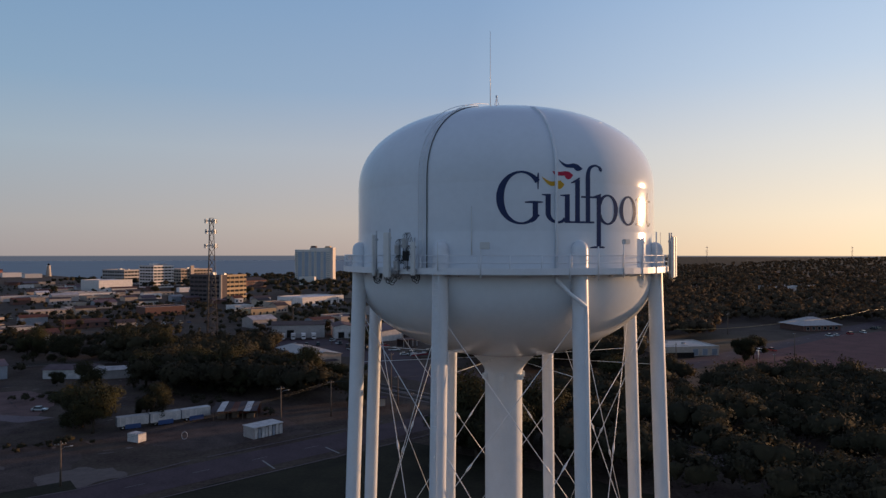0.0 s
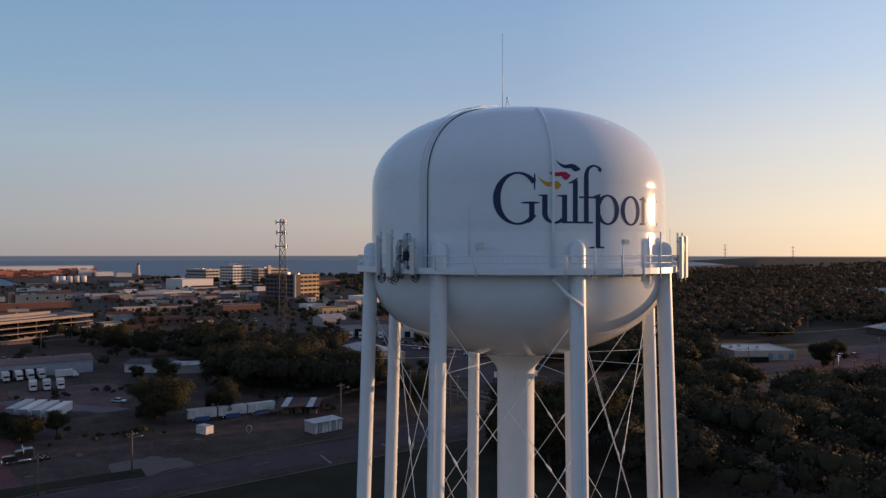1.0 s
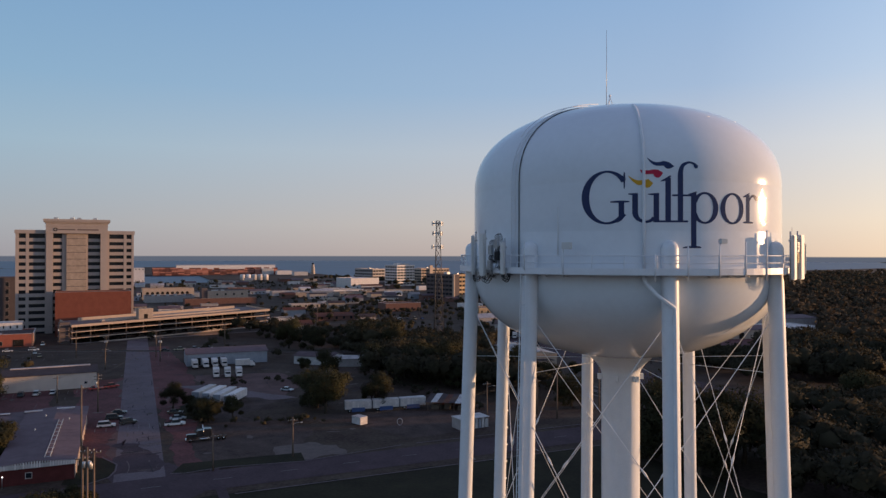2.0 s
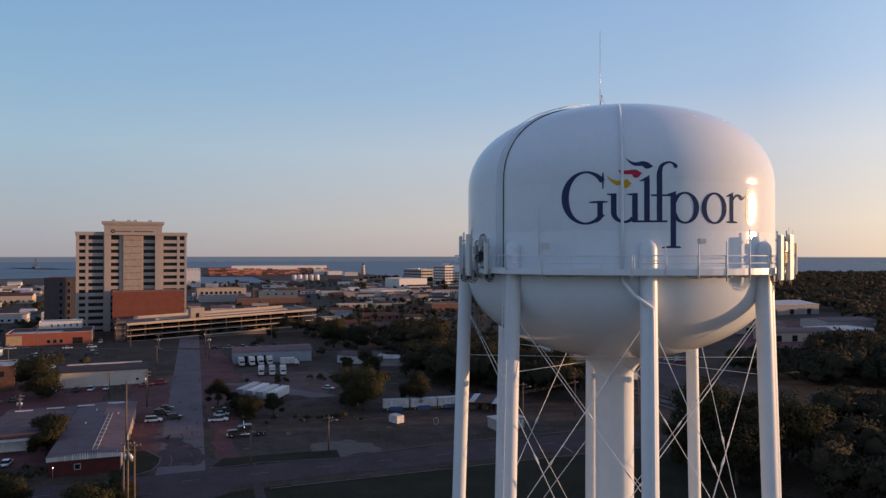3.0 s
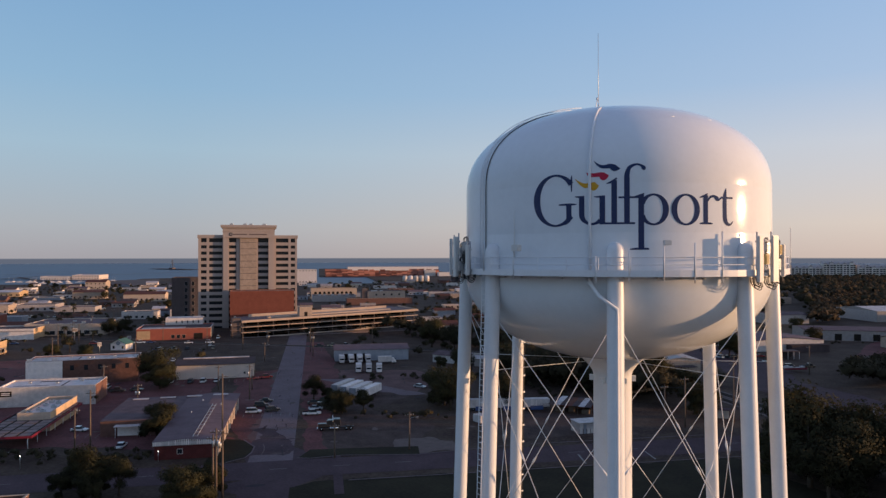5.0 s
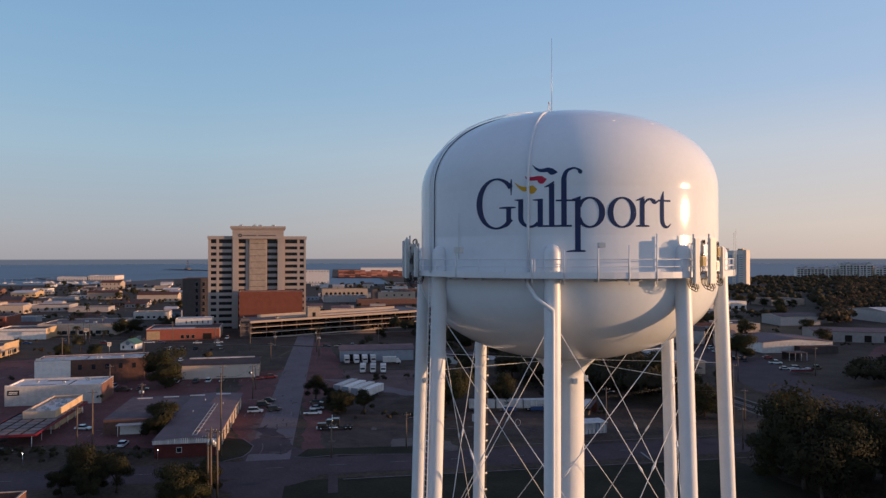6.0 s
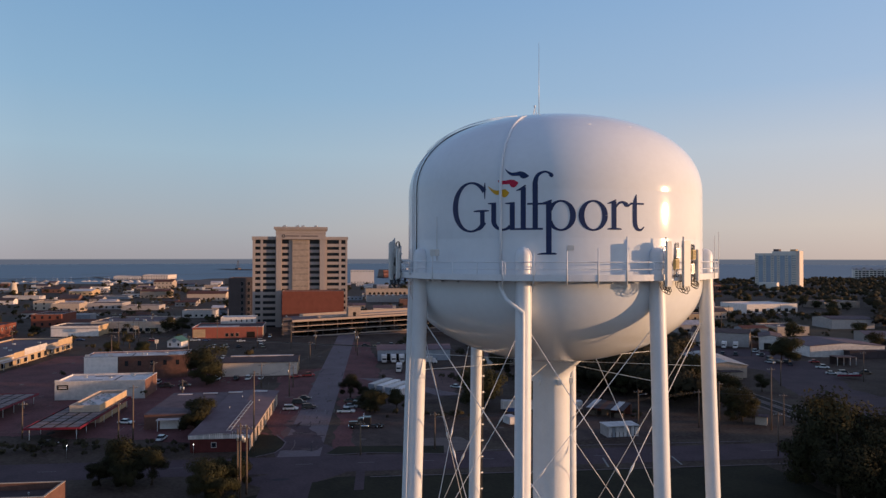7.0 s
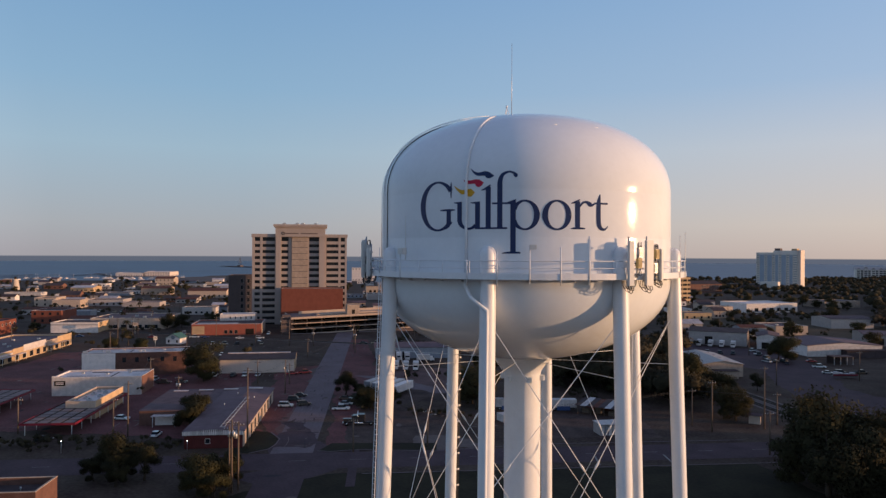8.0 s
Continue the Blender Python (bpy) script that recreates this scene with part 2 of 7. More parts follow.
def box(bm, x0, y0, z0, x1, y1, z1):
    quads(bm, [(x0, y0, z0), (x1, y0, z0), (x1, y1, z0), (x0, y1, z0), (x0, y0, z1), (x1, y0, z1), (x1, y1, z1), (x0, y1, z1)], BOXF)
    return bm


def rod(bm, a, b, r0, r1=None, seg=8, caps=True):
    a, b, r1 = Vector(a), Vector(b), r0 if r1 is None else r1
    q = (b - a).to_track_quat('Z', 'Y')
    rings = []
    for p, r in ((a, r0), (b, r1)):
        rings.append([bm.verts.new(p + q @ Vector((r * math.cos(6.28319 * k / seg), r * math.sin(6.28319 * k / seg), 0))) for k in range(seg)])
    for k in range(seg):
        bm.faces.new((rings[0][k], rings[0][(k + 1) % seg], rings[1][(k + 1) % seg], rings[1][k])).smooth = True
    if caps:
        bm.faces.new(rings[0][::-1])
        bm.faces.new(rings[1])
    return bm


def pipe(bm, pts, r, seg=8):
    """A tube along a line of points."""
    pts = [Vector(p) for p in pts]
    rings = []
    for i, p in enumerate(pts):
        d = (pts[min(i + 1, len(pts) - 1)] - pts[max(i - 1, 0)]).normalized()
        side = d.cross(Vector((0.31, 0.17, 0.93)))
        side = side.normalized() if side.length > 0.05 else d.orthogonal().normalized()
        up = side.cross(d)
        rr = r[i] if isinstance(r, (list, tuple)) else r
        rings.append([bm.verts.new(p + rr * (math.cos(6.28319 * k / seg) * side + math.sin(6.28319 * k / seg) * up)) for k in range(seg)])
    for a, b in zip(rings, rings[1:]):
        for k in range(seg):
            bm.faces.new((a[k], b[k], b[(k + 1) % seg], a[(k + 1) % seg])).smooth = True
    bm.faces.new(rings[0])
    bm.faces.new(rings[-1][::-1])
    return bm


def smooth(pts, n=5):
    """More points along the same line, with its bends rounded."""
    p = [Vector(q) for q in pts]
    out = []
    for i in range(len(p) - 1):
        a, b, c, d = p[max(i - 1, 0)], p[i], p[i + 1], p[min(i + 2, len(p) - 1)]
        for k in range(n):
            t = k / n
            out.append(0.5 * (2 * b + (c - a) * t + (2 * a - 5 * b + 4 * c - d) * t * t + (3 * b - a - 3 * c + d) * t ** 3))
    return out + [p[-1]]


def revolve(bm, profile, seg=96, centre=(0, 0)):
    """profile: rows of (radius, height) from below upwards."""
    rings = []
    for r, z in profile:
        rings.append([bm.verts.new((centre[0] + r * math.cos(6.283185 * k / seg), centre[1] + r * math.sin(6.283185 * k / seg), z)) for k in range(seg)] if r > 1e-4
                     else [bm.verts.new((centre[0], centre[1], z))])
    for a, b in zip(rings, rings[1:]):
        for k in range(seg):
            if len(a) == 1:
                fc = bm.faces.new((a[0], b[(k + 1) % seg], b[k]))
            elif len(b) == 1:
                fc = bm.faces.new((a[k], a[(k + 1) % seg], b[0]))
            else:
                fc = bm.faces.new((a[k], a[(k + 1) % seg], b[(k + 1) % seg], b[k]))
            fc.smooth = True
    return bm


def ring_slab(bm, r0, r1, z0, z1, seg=96):
    """A flat ring with thickness."""
    rows = []
    for k in range(seg):
        c, s = math.cos(6.283185 * k / seg), math.sin(6.283185 * k / seg)
        rows.append([bm.verts.new((r * c, r * s, z)) for r, z in ((r0, z0), (r1, z0), (r1, z1), (r0, z1))])
    for k in range(seg):
        a, b = rows[k], rows[(k + 1) % seg]
        for i in range(4):
            bm.faces.new((a[i], a[(i + 1) % 4], b[(i + 1) % 4], b[i]))
    return bm


def finish(bm, name, mat):
    me = bpy.data.meshes.new(name)
    bmesh.ops.recalc_face_normals(bm, faces=bm.faces)
    bm.to_mesh(me)
    bm.free()
    me.materials.append(mat)
    return me


def part(name, bm, mat, parent, label=""):
    ob = new(name, bm if isinstance(bm, bpy.types.Mesh) else finish(bm, name, mat))
    ob.parent = parent
    return tagged(ob, label)


def thing(name, label, category, m=None, group="", kind=""):
    ob = new(name)
    ob.empty_display_size = 0.5
    if m is not None:
        ob.matrix_basis = m
    return tagged(ob, label, category, group, kind)


def solid(name, bm, mat, label, category, m=None, group="", kind=""):
    ob = new(name, finish(bm, name, mat))
    if m is not None:
        ob.matrix_basis = m
    return tagged(ob, label, category, group, kind)


def B():
    return bmesh.new()


def polar(r, az, z):
    return Vector((r * math.cos(radians(az)), r * math.sin(radians(az)), z))



SEA.node_tree.nodes["Principled BSDF"].inputs["Specular IOR Level"].default_value = 0.25


def extrude_side(bm, profile, y0, y1, inset=0.0):
    """A body from its side outline; the upper points draw in by inset."""
    top = max(z for _, z in profile)
    low = min(z for _, z in profile)
    sides = []
    for y, sgn in ((y0, 1), (y1, -1)):
        sides.append([bm.verts.new((x, y + sgn * inset * max(0, (z - low) / (top - low)), z)) for x, z in profile])
    n = len(profile)
    for k in range(n):
        bm.faces.new((sides[0][k], sides[0][(k + 1) % n], sides[1][(k + 1) % n], sides[1][k]))
    bm.faces.new(sides[0][::-1])
    bm.faces.new(sides[1])
    return bm

# ---------------------------------------------------------------- ground, sea, roads
GRID = 43.3
U = Vector((math.cos(radians(GRID)), math.sin(radians(GRID)), 0))
V = Vector((-U.y, U.x, 0))


def strip(bm, a, b, width, z):
    """A flat band from a to b."""
    a, b = Vector((*a, 0)), Vector((*b, 0))
    side = (b - a).normalized().cross(Vector((0, 0, 1))) * width / 2
    pts = [a - side, a + side, b + side, b - side]
    quads(bm, [(p.x, p.y, z) for p in pts], [(0, 1, 2, 3)])
    return bm


def sheet(bm, pts, z):
    bm.faces.new([bm.verts.new((x, y, z)) for x, y in pts])
    return bm


def uv(u, v):
    p = U * u + V * v
    return p.x, p.y


SHORE = 1330
land = sheet(B(), [uv(-4500, SHORE - 60), uv(-900, SHORE), uv(-330, SHORE - 20), uv(-320, SHORE + 260), uv(-120, SHORE + 420), uv(-100, SHORE + 260), uv(-150, SHORE + 20),
                   uv(10, 1310), uv(22, 1236), uv(150, 1242), uv(158, 1636), uv(50, 1650), uv(70, SHORE + 1350), uv(420, SHORE + 1350), uv(440, SHORE + 30), uv(1200, SHORE + 40), uv(4500, SHORE + 700), uv(4900, -4900), uv(-4900, -4900)], 0.0)
solid("ground", land, EARTH, "dark town ground of earth, worn grass and sand", "ground", kind="structure")
hill, arcs = B(), []
for r, z in ((2300, -0.5), (3200, 7.0), (4100, 15.0), (4960, 24.0)):
    arcs.append([hill.verts.new((r * math.cos(radians(30 + 3 * k)), r * math.sin(radians(30 + 3 * k)), z - (0 if k < 14 else (k - 14) * 14))) for k in range(25)])
for p, q in zip(arcs, arcs[1:]):
    for k in range(24):
        hill.faces.new((p[k], q[k], q[k + 1], p[k + 1]))
solid("ground", hill, FARWOOD, "gently rising wooded land far inland", "ground", kind="structure")
solid("water", sheet(B(), [(4970 * math.cos(0.1309 * k), 4970 * math.sin(0.1309 * k)) for k in range(48)], -1.2), SEA, "calm blue-grey sea reaching the horizon", "sea", kind="structure")

solid("road", strip(B(), (-330, -99), (330, 522), 13.5, 0.05), ASPHALT, "two-lane asphalt main road with faded lines", "road", kind="structure")
solid("road", strip(B(), (-100, 120.2), (-330, 372), 10.5, 0.045), STREET, "asphalt side street between low buildings", "road", kind="structure")
solid("road", strip(B(), (-96, 115.8), (-52, 67.6), 10.5, 0.043), ASPHALT, "asphalt side street beyond the junction", "road", kind="structure")
for fan in ([(-113.5, 124), (-111, 131), (-106, 136), (-101, 134), (-97, 131), (-101, 116)], [(-99, 106), (-96, 103), (-91, 103), (-85, 113), (-84.8, 122), (-95, 118)]):
    solid("road", sheet(B(), fan, 0.041), ASPHALT, "widened asphalt corner of the junction", "road", kind="structure")

# ---------------------------------------------------------------- water tower
TX, TY, TR = 4.602, 54.609, 11.11
DOME_H, DOME_N = 6.23, 2.27
tower = thing("water_tower", "white steel legged water tower with painted town name", "water tower", pose(TX, TY, 0))


def tank_profile():
    rows = []
    for k in range(25):
        a = math.pi / 2 * k / 24
        rows.append((max(2.2, TR * math.sin(a)), 47.6 - 6.1 * math.cos(a)) if k else (2.2, 41.5))
    rows += [(TR, 49.0), (TR, 50.55), (TR - 0.006, 50.62), (TR - 0.006, 50.7), (TR, 50.77), (TR, 52.4), (TR, 53.55), (TR - 0.009, 53.66), (TR - 0.009, 53.76), (TR, 53.9)]
    for k in range(1, 33):
        a = math.pi / 2 * k / 32
        rows.append((TR * math.cos(a) ** (2 / DOME_N), 53.9 + DOME_H * math.sin(a) ** (2 / DOME_N)))
    rows[-1] = (0, rows[-1][1])
    return rows


tank = part("tank", revolve(B(), tank_profile(), 160), TANK, tower, "glossy white domed steel tank")
riser = part("riser", revolve(B(), [(1.75, 0), (1.75, 0.4), (1.42, 0.9), (1.42, 40.2), (1.5, 40.5), (1.85, 41.0), (2.35, 41.5), (2.7, 41.95)], 48), STEEL, tower)

for az in (-100, -40, 20, 80, 140, 200):
    part("riser_lug", box(B(), 1.42, -0.16, 39.75, 1.72, 0.16, 40.15), STEEL, riser).matrix_basis = Matrix.Rotation(radians(az), 4, 'Z')

LEG_AZ = [-115.2 + 45 * k for k in range(8)]


def leg_point(az, z):
    return polar(11.3 + max(0.0, 47.5 - z) * 0.031, az, z)


for az in LEG_AZ:
    bm = B()
    pts = [leg_point(az, z) for z in (0.0, 12.0, 24.0, 36.0, 47.5, 49.55, 49.8, 49.98, 50.07)]
    pipe(bm, pts, [0.515] * 6 + [0.45, 0.3, 0.06], 24)
    leg = part("leg", bm, STEEL, tower)
    foot = B()
    p = leg_point(az, 0)
    rod(foot, (p.x, p.y, 0), (p.x, p.y, 0.5), 1.1, 1.0, 16)
    part("footing", foot, CONCRETE, leg, "round concrete footing")


def brace(a, b, share):
    ob = part("brace_rod", rod(B(), a, b, 0.027, seg=6), STEEL, tower)
    d = (b - a).normalized()
    c = a.lerp(b, share)
    bm = pipe(B(), [c - d * 0.42, c - d * 0.2, c, c + d * 0.2, c + d * 0.42], [0.035, 0.07, 0.085, 0.07, 0.035], 8)
    part("turnbuckle", bm, STEEL, ob)


# every leg is tied to the second leg on either side, tier by tier
for az in LEG_AZ:
    for turn in (90, -90):
        brace(leg_point(az, 45.4), leg_point(az + turn, 22.35), 0.447)
        brace(leg_point(az, 21.9), leg_point(az + turn, 1.2), 0.447)
    part("radial_rod", rod(B(), leg_point(az, 41.5), polar(1.5, az, 41.4), 0.02, seg=6), STEEL, tower)

# balcony with rails
balcony = part("balcony", ring_slab(B(), TR + 0.02, 12.14, 47.99, 48.07), STEEL, tower)
part("toe_board", ring_slab(B(), 12.14, 12.2, 47.97, 48.37), STEEL, balcony)
for z, r in ((49.14, 0.035), (48.69, 0.028)):
    bm = B()
    pts = [polar(12.12, 360 * k / 120, z) for k in range(121)]
    pipe(bm, pts, r, 6)
    part("rail", bm, STEEL, balcony)
for k in range(40):
    az = -57 + 9 * k
    part("rail_post", rod(B(), polar(12.12, az, 48.07), polar(12.12, az, 49.16), 0.035, seg=6), STEEL, balcony)
for k in range(48):
    az = -57 + 7.5 * k
    bm = B()
    rod(bm, polar(TR - 0.05, az, 47.84), polar(TR + 0.26, az, 47.84), 0.06, seg=6)
    part("bracket", bm, STEEL, balcony)

# name painted on the tank, letter by letter, laid on the curved plates

def on_tank(s, z):
    """s: metres along the plates from the azimuth of -63 degrees."""
    r = TR if z <= 53.9 else TR * (1 - ((z - 53.9) / DOME_H) ** DOME_N) ** (1 / DOME_N)
    return polar(r + 0.012, -63 + math.degrees(s / TR), z)


def stroke(bm, pts, widths):
    """A brush stroke: a band of changing width along a line in the plane of the plates."""
    rows = []
    for i, (x, z) in enumerate(pts):
        x0, z0 = pts[max(i - 1, 0)]
        x1, z1 = pts[min(i + 1, len(pts) - 1)]
        d = math.hypot(x1 - x0, z1 - z0) or 1
        nx, nz, w = -(z1 - z0) / d, (x1 - x0) / d, widths[i] / 2
        rows.append((bm.verts.new(on_tank(x + nx * w, z + nz * w)), bm.verts.new(on_tank(x - nx * w, z - nz * w))))
    for a, b in zip(rows, rows[1:]):
        bm.faces.new((a[0], b[0], b[1], a[1]))


def bowl(bm, cx, cz, rx, rz, a0, a1, thick, thin, steps=36):
    pts, ws = [], []
    for k in range(steps + 1):
        a = radians(a0 + (a1 - a0) * k / steps)
        w = thin + (thick - thin) * abs(math.cos(a)) ** 1.6
        pts.append((cx + (rx - w / 2) * math.cos(a), cz + (rz - w / 2) * math.sin(a)))
        ws.append(w)
    stroke(bm, pts, ws)


def bar(bm, x0, z0, x1, z1, w, w1=None):
    n = max(2, int(math.hypot(x1 - x0, z1 - z0) / 0.25) + 1)
    stroke(bm, [(x0 + (x1 - x0) * k / (n - 1), z0 + (z1 - z0) * k / (n - 1)) for k in range(n)], [w + ((w if w1 is None else w1) - w) * k / (n - 1) for k in range(n)])


def letter(build):
    bm = B()
    build(bm)
    part("letter", bm, NAVY, tank, "navy painted serif letter")


BASE, XH, ST = 51.16, 52.93, 0.335


def flow(bm, pts):
    """A brush line through (along, height, width), with its bends rounded."""
    row = smooth(pts, 6)
    stroke(bm, [(p.x, p.y) for p in row], [max(0.02, p.z) for p in row])


def letter_g(bm):
    bowl(bm, -5.09, 52.70, 1.54, 1.65, 42, 318, 0.48, 0.13, 56)
    flow(bm, [(-4.04, 54.24, 0.05), (-4.05, 53.9, 0.12), (-4.05, 53.22, 0.06)])
    bar(bm, -4.22, 52.42, -4.22, 51.52, ST)
    flow(bm, [(-4.22, 51.6, 0.3), (-4.25, 51.42, 0.24), (-4.5, 51.22, 0.16)])
    flow(bm, [(-4.88, 52.42, 0.07), (-4.5, 52.43, 0.13), (-4.05, 52.43, 0.13), (-3.74, 52.43, 0.06)])


def letter_u(bm):
    bar(bm, -3.41, XH, -3.41, 51.7, ST)
    flow(bm, [(-3.82, XH - 0.03, 0.05), (-3.6, XH - 0.05, 0.11), (-3.26, XH - 0.05, 0.13)])
    bowl(bm, -2.78, 51.78, 0.795, 0.66, 180, 318, ST, 0.14)
    bar(bm, -2.155, XH, -2.155, BASE + 0.02, ST)
    flow(bm, [(-2.64, XH - 0.06, 0.05), (-2.4, XH - 0.07, 0.11), (-2.02, XH - 0.05, 0.13)])


def letter_l(bm):
    bar(bm, -1.445, 53.86, -1.445, BASE, ST)
    flow(bm, [(-1.9, 53.66, 0.05), (-1.6, 53.76, 0.14), (-1.29, 53.98, 0.1)])
    bar(bm, -2.33, BASE + 0.06, -0.21, BASE + 0.06, 0.12)


def letter_f(bm):
    bar(bm, -0.69, 54.05, -0.69, BASE, ST)
    flow(bm, [(-0.69, 53.8, ST), (-0.68, 54.2, 0.31), (-0.52, 54.62, 0.22), (-0.12, 54.81, 0.13), (0.18, 54.73, 0.15), (0.31, 54.58, 0.27), (0.33, 54.45, 0.12)])
    bar(bm, -1.19, 52.80, 0.05, 52.80, 0.115)


def letter_p(bm):
    bar(bm, 0.155, 52.95, 0.155, 49.64, 0.345)
    flow(bm, [(-0.2, 52.86, 0.05), (0.05, 52.9, 0.12), (0.34, 53.02, 0.08)])
    flow(bm, [(-0.55, 49.62, 0.05), (-0.2, 49.66, 0.12), (0.5, 49.66, 0.12), (0.62, 49.62, 0.05)])
    bowl(bm, 0.90, 52.05, 0.94, 0.97, -152, 152, 0.38, 0.12)


def letter_o(bm):
    bowl(bm, 2.93, 52.05, 0.94, 0.97, 0, 360, 0.37, 0.12, 48)


def letter_r(bm):
    bar(bm, 4.285, 52.95, 4.285, BASE, 0.325)
    flow(bm, [(3.84, 52.80, 0.05), (4.1, 52.88, 0.12), (4.44, 53.05, 0.07)])
    flow(bm, [(3.83, BASE + 0.04, 0.05), (4.05, BASE + 0.06, 0.12), (4.6, BASE + 0.06, 0.12), (4.8, BASE + 0.04, 0.05)])
    flow(bm, [(4.42, 52.6, 0.1), (4.62, 52.84, 0.14), (4.88, 52.9, 0.16), (5.12, 52.76, 0.3), (5.26, 52.7, 0.16), (5.46, 52.82, 0.1)])


def letter_t(bm):
    flow(bm, [(5.86, 53.42, 0.05), (5.79, 53.1, 0.22), (5.75, 52.75, 0.31), (5.75, 51.8, 0.32), (5.8, 51.42, 0.32), (5.97, 51.21, 0.22), (6.22, 51.18, 0.13), (6.45, 51.38, 0.06)])
    bar(bm, 5.44, 52.83, 6.43, 52.83, 0.12)


for build in (letter_g, letter_u, letter_l, letter_f, letter_p, letter_o, letter_r, letter_t):
    letter(build)


def pennant(pts, mat, label):
    bm = B()
    flow(bm, pts)
    part("pennant", bm, mat, tank, label)


pennant([(-2.68, 55.09, 0.02), (-2.45, 54.86, 0.12), (-2.2, 54.72, 0.2), (-1.92, 54.71, 0.24), (-1.66, 54.73, 0.3), (-1.4, 54.6, 0.4), (-1.08, 54.56, 0.04)], NAVY, "navy wavy pennant")
pennant([(-3.12, 54.36, 0.02), (-2.92, 54.22, 0.22), (-2.6, 54.2, 0.24), (-2.3, 54.22, 0.3), (-2.05, 54.11, 0.5), (-1.76, 54.16, 0.04)], RED, "red wavy pennant")
pennant([(-3.82, 54.0, 0.02), (-3.5, 53.72, 0.16), (-3.2, 53.57, 0.28), (-2.9, 53.6, 0.28), (-2.64, 53.52, 0.54), (-2.36, 53.54, 0.04)], GOLD, "gold wavy pennant")


# pipe over the tank, then down into a leg
def skin_point(az, z, out=0.0):
    r = TR if z <= 53.9 else TR * max(0.0, 1 - min(1.0, (z - 53.9) / DOME_H) ** DOME_N) ** (1 / DOME_N)
    return polar(r + out, az, z)


dome = [53.9 + DOME_H * math.sin(math.pi / 2 * k / 20) ** (2 / DOME_N) for k in range(18)]
pts = [skin_point(-78, 48.1, 0.1), skin_point(-78, 51, 0.1)] + [skin_point(-78, z, 0.1) for z in dome if z < 59.3] + [skin_point(-77.5, 59.3, -0.2)]
part("overflow_pipe", pipe(B(), pts, 0.095, 10), STEEL, tower)
p = leg_point(-70.2, 45.9)
out = polar(0.56, -78, 0)
pts = [skin_point(-78, 48.0, 0.14), skin_point(-78, 47.6, 0.25), polar(11.9, -75, 46.8), p + polar(0.56, -62, 0) + Vector((0, 0, 0.1))]
pts += [leg_point(-70.2, z) + polar(0.56, -62, 0) for z in (45.4, 40, 30, 20, 10, 0.2)]
part("overflow_pipe", pipe(B(), pts, 0.13, 10), STEEL, tower)

# ladder and dark cable up the tank
zs = [48.1, 50, 52] + dome
bm = B()
for az in (-123.6, -121.9):
    pipe(bm, [skin_point(az, z, 0.16) for z in zs], 0.03, 5)
ladder = part("ladder", bm, STEEL, tower)
for k in range(26):
    z = 48.3 + 0.3 * k
    part("rung", rod(B(), skin_point(-123.6, z, 0.16), skin_point(-121.9, z, 0.16), 0.018, seg=5), STEEL, ladder)
part("cable", pipe(B(), [skin_point(-120.6, z, 0.06) for z in zs], 0.032, 6), CABLE, tower, "black cable strapped to the tank")
side = polar(1, -24.5, 0)


def ladder_point(z, k):
    return leg_point(-115.2, z) + polar(0.78, -112, 0) + side * 0.21 * k


bm = B()
for k in (-1, 1):
    pipe(bm, [ladder_point(z, k) for z in (0.2, 12, 24, 36, 47.5, 48)], 0.03, 5)
ladder = part("ladder", bm, STEEL, tower)
for k in range(120):
    part("rung", rod(B(), ladder_point(47.8 - 0.38 * k, -1), ladder_point(47.8 - 0.38 * k, 1), 0.018, seg=5), STEEL, ladder)
for k in range(10):
    z = 46 - 4.6 * k
    part("standoff", rod(B(), leg_point(-115.2, z) + polar(0.45, -112, 0), ladder_point(z, 0), 0.03, seg=5), STEEL, ladder)
for k in range(26):
    z = 47.4 - 1.5 * k
    part("bracket", rod(B(), leg_point(154.8, z) + polar(0.5, 64, 0), leg_point(154.8, z) + polar(0.85, 64, 0), 0.10, seg=6), GALV, tower)
bm = B()
for dx in (0.62, 0.70, 0.78):
    pipe(bm, [leg_point(154.8, z) + polar(dx, 64, 0) for z in (0.3, 16, 32, 47.7)], 0.035, 5)
part("cable", bm, CABLE, tower, "black cables clipped down a leg")
# handrail over the dome
bm = B()
for k in (-2.2, 2.2):
    pipe(bm, [skin_point(-123 + k * 11 / max(1.5, math.hypot(*skin_point(0, z).xy)), z, 0.05) + Vector((0, 0, 0.2)) for z in dome[6:]], 0.024, 5)
part("roof_rail", bm, STEEL, tower)
# mast and tripod on the roof
part("mast", rod(B(), (3.57 - TX, 54.535 - TY, 59.9), (3.57 - TX, 54.535 - TY, 66.4), 0.03, 0.014, 8), GALV, tower, "thin roof mast")
bm = B()
top = Vector((3.957 - TX, 53.2 - TY, 60.98))
for k in range(3):
    rod(bm, top, top + polar(0.32, 120 * k + 20, -0.95), 0.025, seg=5)
rod(bm, top, top + Vector((0, 0, 0.15)), 0.08, seg=8)
part("roof_tripod", bm, STEEL, tower)
bm = B()
revolve(bm, [(0.45, 59.85), (0.45, 60.24), (0.5, 60.27), (0.3, 60.42), (0, 60.46)], 24, (0.3, -0.2))
part("roof_vent", bm, STEEL, tower)
for az in (-47, -26):
    part("roof_fitting", rod(B(), skin_point(az, 58.2, -0.05), skin_point(az + 3, 58.2, -0.05) + Vector((0, 0, 0.04)), 0.025, seg=6), STEEL, tower)

